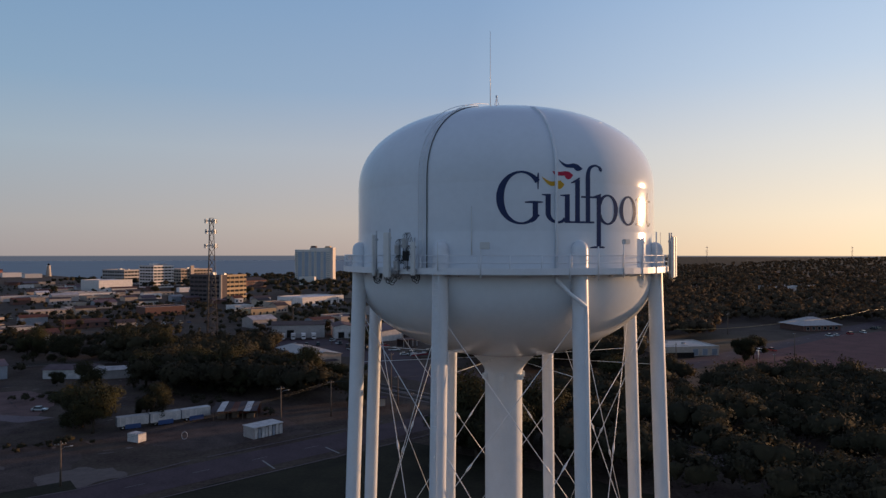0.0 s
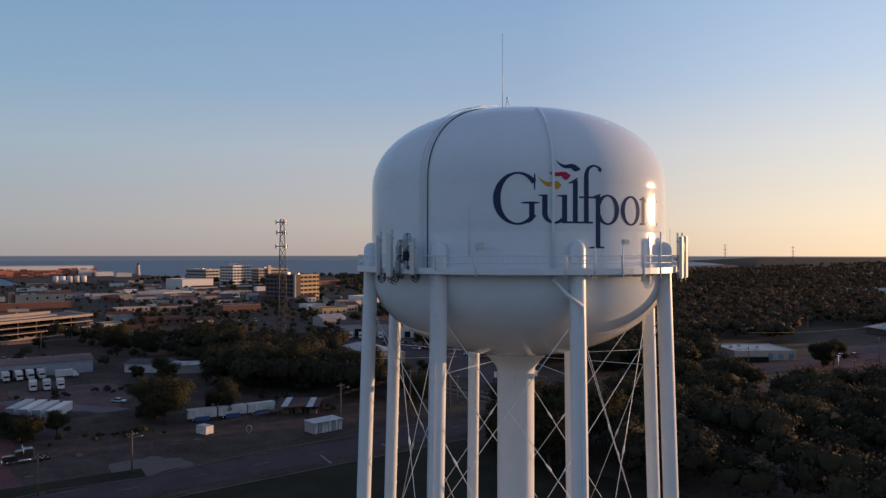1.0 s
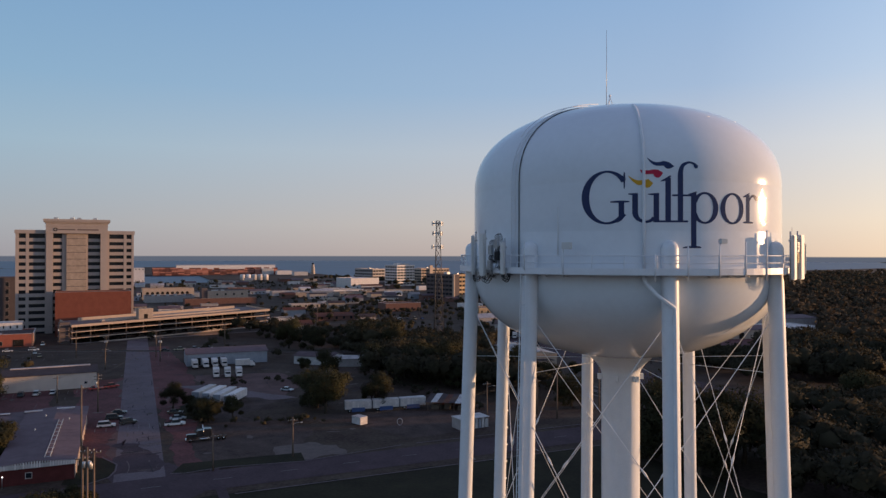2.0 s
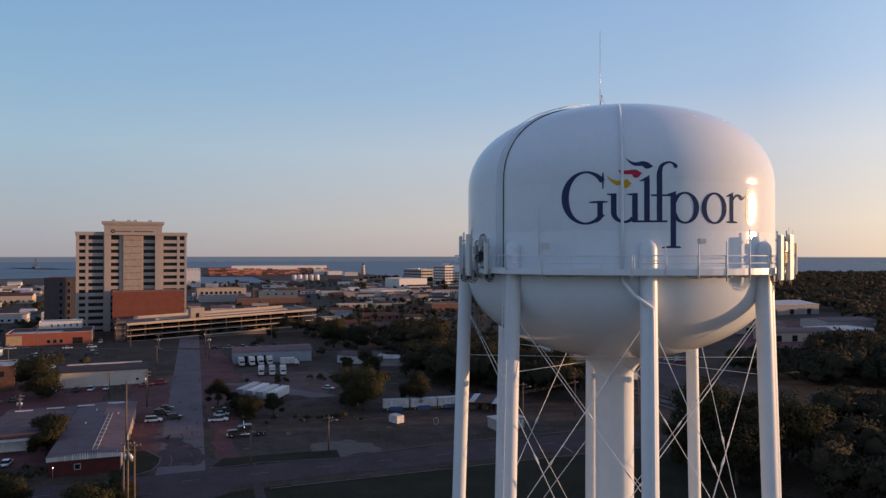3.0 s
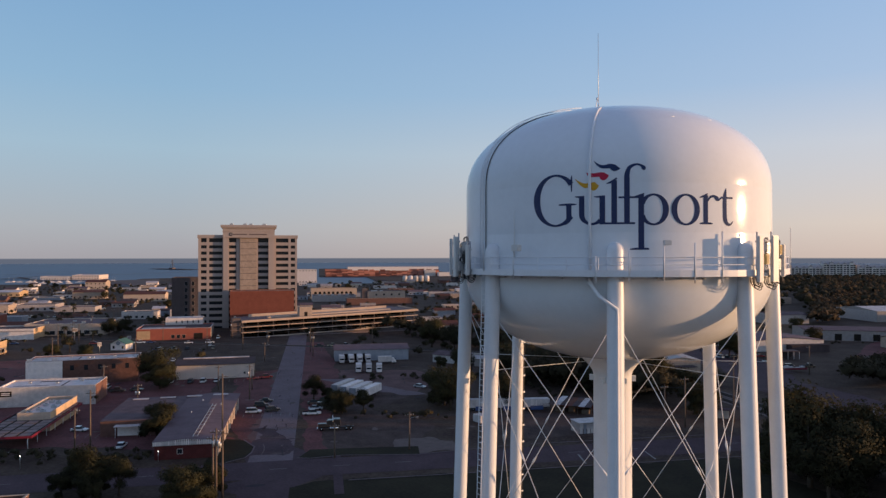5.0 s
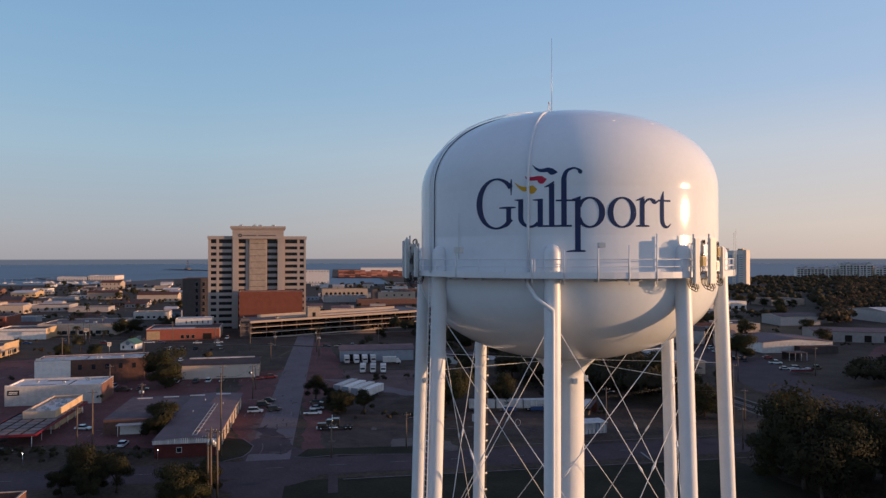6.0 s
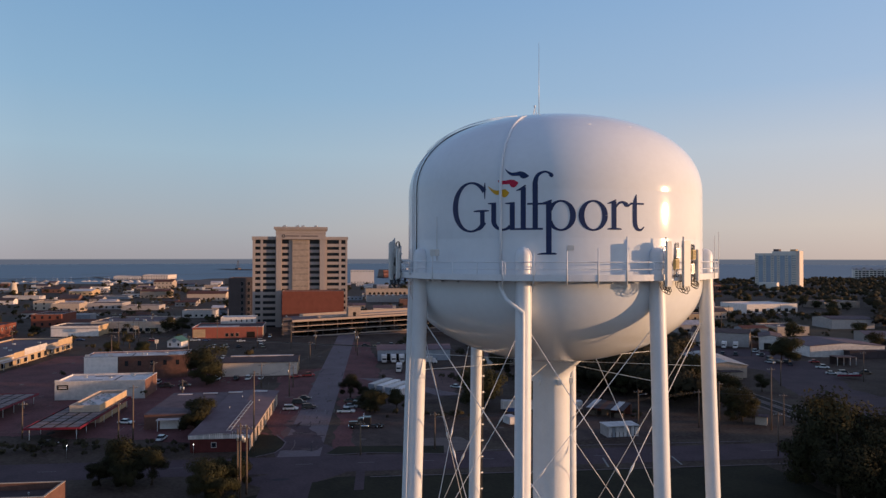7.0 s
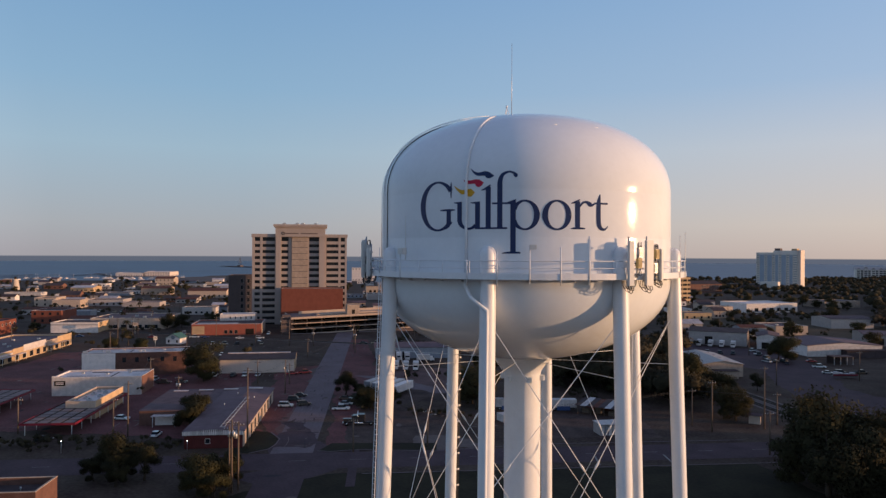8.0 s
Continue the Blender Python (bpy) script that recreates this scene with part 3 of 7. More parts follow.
# lamps and small poles on the balcony
def balcony_lamp(az, h, mat, label, size=1.0):
    ob = thing("balcony_lamp", label, "lamp", Matrix.Translation((TX, TY, 0)))
    part("pole", rod(B(), polar(12.22, az, 47.75), polar(12.22, az, 49.0 + h), 0.04, seg=8), STEEL, ob)
    p = polar(12.22, az, 49.0 + h)
    side = polar(1, az + 90, 0)
    bm = box(B(), -0.02 * size, -0.16 * size, -0.14 * size, 0.42 * size, 0.16 * size, 0.16 * size * size)
    bmesh.ops.transform(bm, matrix=Matrix.Translation(p) @ Matrix.Rotation(radians(az + 90), 4, 'Z'), verts=bm.verts)
    bmesh.ops.bevel(bm, geom=bm.edges[:], offset=0.03, segments=2, affect='EDGES')
    part("head", bm, mat, ob, "square lamp head")


balcony_lamp(-57, 1.0, PANEL, "pale square lamp on the balcony rail")
balcony_lamp(-101.3, 0.7, PANEL, "small white lamp on the balcony rail", 1.25)
for az, h in ((-48, 1.0), (-39.3, 1.7), (-66.5, 0.7), (-75.7, 0.2)):
    part("tall_post", rod(B(), polar(12.2, az, 47.6), polar(12.2, az, 49.0 + h), 0.045, seg=8), STEEL, tower)
for az, z0, z1 in ((-105, 49.1, 52.2), (2.5, 48.0, 50.9), (9.8, 48.0, 51.2), (-139.5, 48.0, 50.6), (-114, 48.2, 50.0)):
    solid("whip_antenna", rod(B(), polar(12.25 if z0 < 49 else TR + 0.1, az, z0), polar(12.25 if z0 < 49 else TR + 0.1, az, z1), 0.03, 0.02, 6), PANEL,
                 "thin whip antenna on the balcony rail", "antenna", Matrix.Translation((TX, TY, 0)), "tower antennas")


def panel_antenna(az, r, z0, z1, w, d, mat, label, yaw=0):
    """A panel on its mounting pipe with brackets and hanging cable loops."""
    ob = thing("panel_antenna", label, "antenna", pose(TX, TY, 0, 0, 0, az), "tower antennas")
    bm = box(B(), 0, -w / 2, z0, d, w / 2, z1)
    bmesh.ops.bevel(bm, geom=bm.edges[:], offset=0.04, segments=2, affect='EDGES')
    bmesh.ops.transform(bm, matrix=Matrix.Translation((r + 0.12, 0, 0)) @ Matrix.Rotation(radians(yaw), 4, 'Z'), verts=bm.verts)
    part("panel", bm, mat, ob)
    part("mounting_pipe", rod(B(), (r, 0, z0 - 0.1), (r, 0, z1 + 0.25), 0.05, seg=8), GALV, ob)
    for z in (z0 + 0.3, z1 - 0.4):
        part("clamp", box(B(), r - 0.08, -0.09, z, r + 0.2, 0.09, z + 0.12), GALV, ob)
    for k in range(5):
        y = -w / 2 + w * k / 4
        sag = 0.16 + 0.16 * ((k * 3) % 5) / 2
        pts = [(r + 0.15, y, z0), (r + 0.2, y + 0.05, z0 - sag * 0.8), (r - 0.05, y + 0.12, z0 - sag), (r - 0.3, y + 0.05, z0 - sag * 0.5), (r - 0.35, y, z0 + 0.3)]
        part("cable_loop", pipe(B(), smooth(pts), 0.025, 5), CABLE, ob)
    return ob


def radio_unit(az, r, z, mat=TAN):
    ob = thing("radio_unit", "small ribbed radio box on a pipe", "radio unit", pose(TX, TY, 0, 0, 0, az), "tower radios")
    bm = box(B(), r, -0.17, z, r + 0.22, 0.17, z + 0.62)
    housing = part("housing", bm, mat, ob)
    for k in range(5):
        part("cooling_fin", box(B(), r + 0.22, -0.15 + 0.065 * k, z + 0.04, r + 0.25, -0.12 + 0.065 * k, z + 0.58), mat, housing)
    part("mounting_pipe", rod(B(), (r - 0.06, 0, z - 0.6), (r - 0.06, 0, z + 0.9), 0.04, seg=8), GALV, ob)
    for k in range(3):
        y = -0.12 + 0.12 * k
        pts = [(r + 0.1, y, z), (r + 0.16, y + 0.03, z - 0.3), (r + 0.02, y + 0.1 * (k - 1), z - 0.5), (r - 0.2, y, z - 0.35), (r - 0.3, y, z - 0.6)]
        part("jumper_cable", pipe(B(), smooth(pts), 0.02, 5), CABLE, ob)
        pts = [(r + 0.1, y, z + 0.62), (r + 0.14, y, z + 0.8), (r - 0.02, y + 0.15, z + 0.95), (r - 0.1, y + 0.3, z + 0.4)]
        part("jumper_cable", pipe(B(), smooth(pts), 0.018, 5), CABLE, ob)


for az, w, z0, z1, mat, yaw in ((-26.3, 0.42, 47.6, 50.45, PANEL, -4), (-19.0, 0.64, 47.6, 50.5, PANEL, -6), (-13.5, 0.3, 47.9, 49.95, PANEL, 4), (-137.0, 0.22, 47.8, 50.5, PANEL, -5),
                                (-131.0, 0.55, 47.75, 50.6, PANEL, 0), (-121.5, 0.28, 47.9, 50.0, PANEL, 12)):
    panel_antenna(az, 12.3, z0, z1, w, 0.22, mat, "tall pale panel antenna strapped to the balcony", yaw)
for az, z, m in ((-22.8, 48.7, TAN), (-22.5, 49.4, GALV), (-16.0, 48.4, GALV), (-15.2, 49.3, TAN), (-127.6, 48.2, GALV), (-127.2, 49.2, GALV), (-124.2, 48.8, CABLE), (-124.5, 49.6, GALV)):
    radio_unit(az, 12.32, z, m)

# ---------------------------------------------------------------- buildings
CACHE = {}
FOOT = []


def window_meshes(w, h, frame_mat, glass_mat):
    key = (round(w, 2), round(h, 2), frame_mat.name, glass_mat.name)
    if key not in CACHE:
        t = 0.09
        bm = B()
        for x0, z0, x1, z1 in ((0, 0, w, t), (0, h - t, w, h), (0, t, t, h - t), (w - t, t, w, h - t)):
            box(bm, x0, -0.07, z0, x1, 0.0, z1)
        CACHE[key] = (finish(bm, "window", frame_mat), finish(box(B(), t, -0.03, t, w - t, 0.0, h - t), "pane", glass_mat))
    return CACHE[key]


def on_face(face, w, d, s, z):
    """The pose of an opening at s metres along a face."""
    if face == "f":
        return Matrix.Translation((s, 0, z))
    if face == "r":
        return Matrix.Translation((w, s, z)) @ Matrix.Rotation(radians(90), 4, 'Z')
    if face == "b":
        return Matrix.Translation((w - s, d, z)) @ Matrix.Rotation(radians(180), 4, 'Z')
    return Matrix.Translation((0, d - s, z)) @ Matrix.Rotation(radians(-90), 4, 'Z')


def add_windows(ob, w, d, face, s0, s1, n, z, ww, wh, frame_mat=None, glass_mat=None, name="window"):
    fm, gm = window_meshes(ww, wh, frame_mat or WHITE, glass_mat or GLASS)
    for k in range(n):
        s = s0 + (s1 - s0 - ww) * (k / (n - 1) if n > 1 else 0.5)
        o = new(name, fm)
        o.parent, o.matrix_basis = ob, on_face(face, w, d, s, z)
        q = new("pane" if name == "window" else "leaf", gm)
        q.parent = o


def shell(ob, w, d, h, mat, t=0.3):
    """Four walls in one ring, for small far buildings."""
    bm = box(B(), 0, 0, 0, w, t, h)
    for a in ((0, d - t, w, d), (0, t, t, d - t), (w - t, t, w, d - t)):
        box(bm, a[0], a[1], 0, a[2], a[3], h)
    part("wall", bm, mat, ob)


def walls(ob, w, d, h, mat, t=0.3, z=0.0, mats=None):
    m = mats or {}
    part("wall", box(B(), 0, 0, z, w, t, h), m.get("f", mat), ob)
    part("wall", box(B(), 0, d - t, z, w, d, h), m.get("b", mat), ob)
    part("wall", box(B(), 0, t, z, t, d - t, h), m.get("l", mat), ob)
    part("wall", box(B(), w - t, t, z, w, d - t, h), m.get("r", mat), ob)


def flat_roof(ob, w, d, h, mat, parapet=0.5, trim=None, t=0.3):
    part("roof", box(B(), t, t, h - parapet - 0.25, w - t, d - t, h - parapet), mat, ob)
    if trim:
        bm = B()
        for a in ((-0.06, -0.06, w + 0.06, t + 0.04), (-0.06, d - t - 0.04, w + 0.06, d + 0.06), (-0.06, t + 0.04, t + 0.04, d - t - 0.04), (w - t - 0.04, t + 0.04, w + 0.06, d - t - 0.04)):
            box(bm, a[0], a[1], h + 0.003, a[2], a[3], h + 0.13)
        part("coping", bm, trim, ob)


def gable_roof(ob, w, d, h, rise, mat, wall_mat, along="x", over=0.5):
    """along: the ridge runs along the width or the depth."""
    bm = B()
    t = 0.14
    if along == "x":
        for y0, y1 in ((-over, d / 2), (d + over, d / 2)):
            e = h - rise * over / (d / 2)
            quads(bm, [(-over, y0, e), (w + over, y0, e), (w + over, y1, h + rise), (-over, y1, h + rise), (-over, y0, e + t), (w + over, y0, e + t), (w + over, y1, h + rise + t), (-over, y1, h + rise + t)], BOXF)
        for x0, x1 in ((0.0, 0.25), (w - 0.25, w)):
            g = B()
            quads(g, [(x0, 0, h), (x0, d, h), (x0, d / 2, h + rise), (x1, 0, h), (x1, d, h), (x1, d / 2, h + rise)], [(0, 1, 2), (5, 4, 3), (0, 3, 4, 1), (1, 4, 5, 2), (2, 5, 3, 0)])
            part("gable", g, wall_mat, ob)
    else:
        for x0, x1 in ((-over, w / 2), (w + over, w / 2)):
            e = h - rise * over / (w / 2)
            quads(bm, [(x0, -over, e), (x1, -over, h + rise), (x1, d + over, h + rise), (x0, d + over, e), (x0, -over, e + t), (x1, -over, h + rise + t), (x1, d + over, h + rise + t), (x0, d + over, e + t)], BOXF)
        for y0, y1 in ((0.0, 0.25), (d - 0.25, d)):
            g = B()
            quads(g, [(0, y0, h), (w, y0, h), (w / 2, y0, h + rise), (0, y1, h), (w, y1, h), (w / 2, y1, h + rise)], [(0, 1, 2), (5, 4, 3), (0, 3, 4, 1), (1, 4, 5, 2), (2, 5, 3, 0)])
            part("gable", g, wall_mat, ob)
    part("roof", bm, mat, ob)


def hip_roof(ob, w, d, h, rise, mat, over=0.6):
    bm, e, r = B(), -over, min(w, d) / 2
    low = [(e, e, h), (w + over, e, h), (w + over, d + over, h), (e, d + over, h)]
    top = [(r, d / 2, h + rise), (w - r, d / 2, h + rise)] if w >= d else [(w / 2, r, h + rise), (w / 2, d - r, h + rise)]
    faces = [(0, 1, 5, 4), (2, 3, 4, 5), (1, 2, 5), (3, 0, 4), (3, 2, 1, 0)] if w >= d else [(0, 1, 4), (1, 2, 5, 4), (2, 3, 5), (3, 0, 4, 5), (3, 2, 1, 0)]
    quads(bm, low + top, faces)
    part("roof", bm, mat, ob)


def roof_unit(ob, x, y, z, s=1.0):
    bm = box(B(), x, y, z, x + 1.8 * s, y + 1.3 * s, z + 1.0 * s)
    bmesh.ops.bevel(bm, geom=bm.edges[:], offset=0.06, segments=1, affect='EDGES')
    u = part("roof_unit", bm, GALV, ob)
    part("fan_guard", rod(B(), (x + 0.9 * s, y + 0.65 * s, z + 1.0 * s), (x + 0.9 * s, y + 0.65 * s, z + 1.08 * s), 0.45 * s, seg=12), CABLE, u)


def roof_vent(ob, x, y, z):
    bm = rod(B(), (x, y, z), (x, y, z + 0.5), 0.12, seg=8)
    rod(bm, (x, y, z + 0.45), (x, y, z + 0.65), 0.22, 0.1, 8)
    part("roof_vent", bm, GALV, ob)


def house(label, category, x, y, w, d, h, wall, roof, ang=GRID, mats=None, parapet=0.5, trim=None, rise=0, along="x", name="building", group="", ring=False):
    ob = thing(name, label, category, pose(x, y, 0, 0, 0, ang), group)
    c = pose(x, y, 0, 0, 0, ang) @ Vector((w / 2, d / 2, 0))
    FOOT.append((c.x, c.y, math.hypot(w, d) / 2))
    if ring:
        shell(ob, w, d, h, wall)
    else:
        walls(ob, w, d, h, wall, mats=mats)
    if rise:
        gable_roof(ob, w, d, h, rise, roof, (mats or {}).get("g", wall), along)
    else:
        flat_roof(ob, w, d, h, roof, parapet, trim)
    return ob


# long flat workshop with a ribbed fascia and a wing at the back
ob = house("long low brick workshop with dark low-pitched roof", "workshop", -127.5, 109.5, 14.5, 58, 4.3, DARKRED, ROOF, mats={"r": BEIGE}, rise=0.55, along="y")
walls_wing = thing("building", "low grey-roofed workshop wing with white canopy", "workshop", pose(-127.5, 109.5, 0, 0, 0, GRID))
part("wall", box(B(), -19, 26, 0, -0.05, 26.3, 4.1), BRICK, walls_wing)
part("wall", box(B(), -19, 26.3, 0, -18.7, 57.9, 4.1), BRICK, walls_wing)
part("wall", box(B(), -19, 57.6, 0, -0.05, 57.9, 4.1), BRICK, walls_wing)
part("roof", box(B(), -19.1, 25.9, 4.1, -0.05, 58, 4.32), ROOF, walls_wing)
part("canopy", box(B(), -15, 23.2, 3.0, -8, 25.95, 3.2), PALEROOF, walls_wing, "white flat canopy")
part("painted_panel", box(B(), -14.6, 25.93, 0.1, -8.4, 25.99, 2.4), WHITE, walls_wing, "whitewashed lower wall")
for x in (-14.6, -8.4):
    part("canopy_post", rod(B(), (x, 23.6, 0), (x, 23.6, 3.0), 0.08, seg=8), STEEL, walls_wing)
for k in range(4):
    part("skylight", box(B(), -17 + 8.0 * k, 54.5, 4.3 + 0.18 * k, -12.5 + 8.0 * k, 55.6, 4.5 + 0.2 * k), PALEROOF, walls_wing if k < 2 else ob)
fascia = part("fascia", box(B(), -0.3, -0.62, 3.55, 14.8, -0.52, 4.35), WORN, ob, "white ribbed metal fascia")
for k in range(30):
    top = 4.42 + 0.5 * (1 - abs(k - 14.5) / 14.5)
    part("rib", box(B(), -0.3 + 0.505 * k, -0.72, 3.5, 0.0 + 0.505 * k, -0.625, top), WHITE, fascia)
for dx in (8.6, 9.6):
    part("roof_conduit", rod(B(), (dx, 1.5, 5.02), (dx, 40, 5.02), 0.09, seg=6), GALV, ob)
for k in range(10):
    part("conduit_bracket", box(B(), 8.4, 2 + 4 * k, 4.7, 9.8, 2.15 + 4 * k, 4.95), GALV, ob)
for k in range(9):
    part("pilaster", box(B(), 14.5, 4.6 + 6.1 * k, 0, 14.72, 5.1 + 6.1 * k, 4.25), CREAM, ob)
add_windows(ob, 14.5, 58, "r", 6, 52, 8, 0.2, 2.6, 3.0, GALV, DARKGAP, "door")
add_windows(ob, 14.5, 58, "f", 5.0, 6.6, 1, 1.2, 1.3, 1.3)
roof_vent(ob, 4, 30, 4.6), roof_vent(ob, 5, 46, 4.7), roof_vent(ob, 11, 40, 4.6)

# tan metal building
# Right wall ochre: the sun on it is put into the colour
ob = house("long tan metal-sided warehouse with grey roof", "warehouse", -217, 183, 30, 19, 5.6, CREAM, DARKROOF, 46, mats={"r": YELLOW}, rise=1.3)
for k in range(34):
    part("siding_rib", box(B(), 0.4 + 0.88 * k, -0.06, 0.2, 0.5 + 0.88 * k, 0.0, 5.5), CREAM, ob)
part("ridge_skylight", box(B(), 2, 8.6, 6.9, 28, 10.4, 7.25), PALEROOF, ob)
add_windows(ob, 30, 19, "r", 4, 15, 2, 0.1, 3.0, 3.4, GALV, DARKGAP, "door")
add_windows(ob, 30, 19, "f", 25.5, 27.5, 1, 1.4, 1.2, 1.0)

# brown brick block with pale roof
ob = house("two-storey brown brick block with white roof", "commercial building", -253, 144, 39, 15, 9.2, BRICK, PALEROOF, 50, parapet=0.35, trim=PALEROOF)
part("painted_panel", box(B(), 0.05, -0.05, 0.1, 12.5, 0.0, 9.1), WHITE, ob, "weathered white painted brick")
add_windows(ob, 39, 15, "f", 15, 36, 5, 5.2, 1.6, 2.2, BRICK)
add_windows(ob, 39, 15, "r", 2, 13, 3, 5.0, 1.8, 2.4, BRICK)
add_windows(ob, 39, 15, "r", 2, 13, 3, 1.0, 1.8, 2.4, BRICK)
for x, y in ((5, 8), (13, 10), (20, 6), (21.5, 6.5), (29, 9)):
    roof_unit(ob, x, y, 8.8, 0.6)
for x in (0.4, 9.0):
    part("parapet_block", box(B(), x, 0.05, 9.33, x + 1.6, 0.6, 10.2), WHITE, ob)

for x, y, w, d in ((6, 2, 9, 0.5), (17, 4, 0.5, 8), (25, 11, 8, 0.6), (31, 3, 4, 2.4)):
    part("roof_patch", box(B(), x, y, 8.86, x + w, y + d, 8.9), DARKROOF, ob, "dark tar repair")

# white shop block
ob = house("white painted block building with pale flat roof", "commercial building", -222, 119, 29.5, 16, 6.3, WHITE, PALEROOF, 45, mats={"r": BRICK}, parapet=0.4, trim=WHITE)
part("sign", box(B(), 0.8, -0.09, 3.5, 4.4, 0.0, 5.2), DARKGAP, ob, "small dark sign with pale bars")
for k in range(2):
    part("sign_bar", box(B(), 1.3, -0.12, 3.95 + 0.5 * k, 3.9, -0.09, 4.2 + 0.5 * k), WHITE, ob)
for k in range(3):
    part("parapet_block", box(B(), 0.0 + 1.1 * k, 0.0, 6.44, 0.8 + 1.1 * k, 0.4, 6.9 - 0.15 * k), WHITE, ob)
for x, y in ((6, 10), (15, 8), (22, 11)):
    roof_unit(ob, x, y, 5.9, 0.6)
for x, y, w, d in ((3, 5, 11, 0.6), (18, 3, 0.6, 10), (9, 12, 7, 1.6), (21, 13.5, 6, 0.7)):
    part("roof_patch", box(B(), x, y, 5.91, x + w, y + d, 5.94), DARKROOF, ob, "dark tar repair")


# drive-in canopies with red edge
def drive_in(x, y, w, d):
    ob = thing("drive_in_canopy", "flat drive-in canopy with red fascia and pale roof panels", "canopy", pose(x, y, 0, 0, 0, GRID), "drive-in canopies")
    part("roof", box(B(), 0.1, 0.1, 3.05, w - 0.1, d - 0.1, 3.25), DARKGAP, ob)
    nx, ny = 4, int(d / 3.6)
    for i in range(nx):
        for j in range(ny):
            gx, gy = (w - 1) / nx, (d - 1) / ny
            part("roof_panel", box(B(), 0.85 + gx * i, 0.85 + gy * j, 3.27, 0.15 + gx * (i + 1), 0.15 + gy * (j + 1), 3.33), CONCRETE, ob)
    for a in ((0, 0, w, 0.1), (0, d - 0.1, w, d), (0, 0.1, 0.1, d - 0.1), (w - 0.1, 0.1, w, d - 0.1)):
        part("fascia", box(B(), a[0], a[1], 2.85, a[2], a[3], 3.45), REDTRIM, ob)
    for j in range(7):
        for px in (1.2, w - 1.2):
            yy = 0.8 + (d - 1.6) * j / 6
            part("post", rod(B(), (px, yy, 0), (px, yy, 3.06), 0.09, seg=8), STEEL, ob)
    return ob


drive_in(-173, 89, 14.5, 42)
drive_in(-203, 73, 14.5, 42)
# Sunlight put into the colour: right wall ochre, the others beige
ob = house("kitchen block of the drive-in with cluttered flat roof, ochre where sunlit", "restaurant", -183.5, 106, 8.5, 24, 5.2, BEIGE, PALEROOF, parapet=0.9, trim=BEIGE, mats={"r": YELLOW})
for x, y in ((1.2, 3), (4, 5), (2, 8), (5, 11), (2, 14), (4.5, 17), (2, 19)):
    roof_unit(ob, x, y, 4.3, 0.75)

# near flat-roofed building, seen from above
ob = house("pale block building with walled flat roof", "commercial building", -129.6, 37.4, 38, 9, 6.5, BRICK, DARKROOF, GRID, parapet=1.3, trim=BEIGE)
for x, y in ((30, 2.2), (33, 5.4), (22, 6.0), (27, 6.4)):
    roof_vent(ob, x, y, 5.2)
roof_unit(ob, 26, 3, 5.7, 1.0), roof_unit(ob, 18, 4, 5.7, 1.0)

# row of ochre shops along a street
ob = house("long row of ochre shopfronts with pale flat roof", "shop row", -327, 112, 30, 78, 5.4, YELLOW, ROOF, mats={"f": WHITE}, parapet=0.6, trim=PALEROOF)
add_windows(ob, 30, 78, "r", 3, 75, 11, 0.4, 3.6, 2.6, BEIGE)
for y0, y1, top, mat in ((0.5, 14, 4.4, WHITE), (14.1, 24, 5.9, YELLOW), (24.1, 47, 6.6, WHITE), (47.1, 60, 5.7, BEIGE), (60.1, 77.5, 6.4, YELLOW)):
    part("shop_parapet", box(B(), 30.01, y0, 3.6, 30.18, y1, top), mat, ob)
for y0, y1 in ((1, 13), (15, 23), (48, 59), (61, 70)):
    part("awning", box(B(), 30.2, y0, 3.15, 32.2, y1, 3.32), PALEROOF, ob)
    for y in (y0 + 0.3, y1 - 0.3):
        part("awning_post", rod(B(), (32.0, y, 0), (32.0, y, 3.15), 0.07, seg=6), STEEL, ob)
for x, y in ((8, 20), (14, 38), (10, 55), (20, 60), (20, 30)):
    roof_unit(ob, x, y, 4.8, 0.8)
# Both white shops: sunlit right wall coloured ochre
ob = house("white shop building with pale metal roof", "shop", -345, 78, 22, 26, 5.0, WHITE, PALEROOF, mats={"r": YELLOW}, parapet=0.3, trim=WHITE)
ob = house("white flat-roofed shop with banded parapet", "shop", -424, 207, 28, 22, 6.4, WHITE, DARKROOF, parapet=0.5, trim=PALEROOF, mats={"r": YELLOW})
part("band", box(B(), 0, -0.05, 4.6, 28, 0.0, 5.3), GREYMETAL, ob)
ob = house("wide beige shop with rounded corner and pale roof", "shop", -425, 232, 46, 40, 7.2, BEIGE, ROOF, parapet=0.5, trim=WHITE)
add_windows(ob, 46, 40, "f", 4, 42, 8, 0.5, 3.4, 2.6)
for x, y in ((8, 10), (22, 18), (30, 8)):
    roof_unit(ob, x, y, 6.7, 1.1)
ob = house("brick corner shop with flat roof", "shop", -452, 170, 20, 20, 8, REDBRICK, DARKROOF, parapet=0.5)
add_windows(ob, 20, 20, "r", 2, 18, 4, 4.5, 1.5, 1.8, WHITE)

# red brick store
ob = house("low red brick store with white parapet band", "store", -346.2, 254, 41, 30, 6.6, SUNBRICK, DARKROOF, 47, parapet=0.5, trim=PALEROOF, mats={"r": BEIGE})
part("pale_panel", box(B(), 0.3, -0.06, 0.6, 7.5, 0.0, 5.4), YELLOW, ob, "ochre painted wall panel")
add_windows(ob, 41, 32, "f", 19, 27, 3, 0.8, 2.0, 2.2, BEIGE)
add_windows(ob, 41, 32, "f", 31, 37, 1, 0.1, 5.0, 3.6, BRICK, DARKGAP, "door")
part("roof_sheet", box(B(), 2, 4, 6.12, 26, 13, 6.3), PALEROOF, ob)
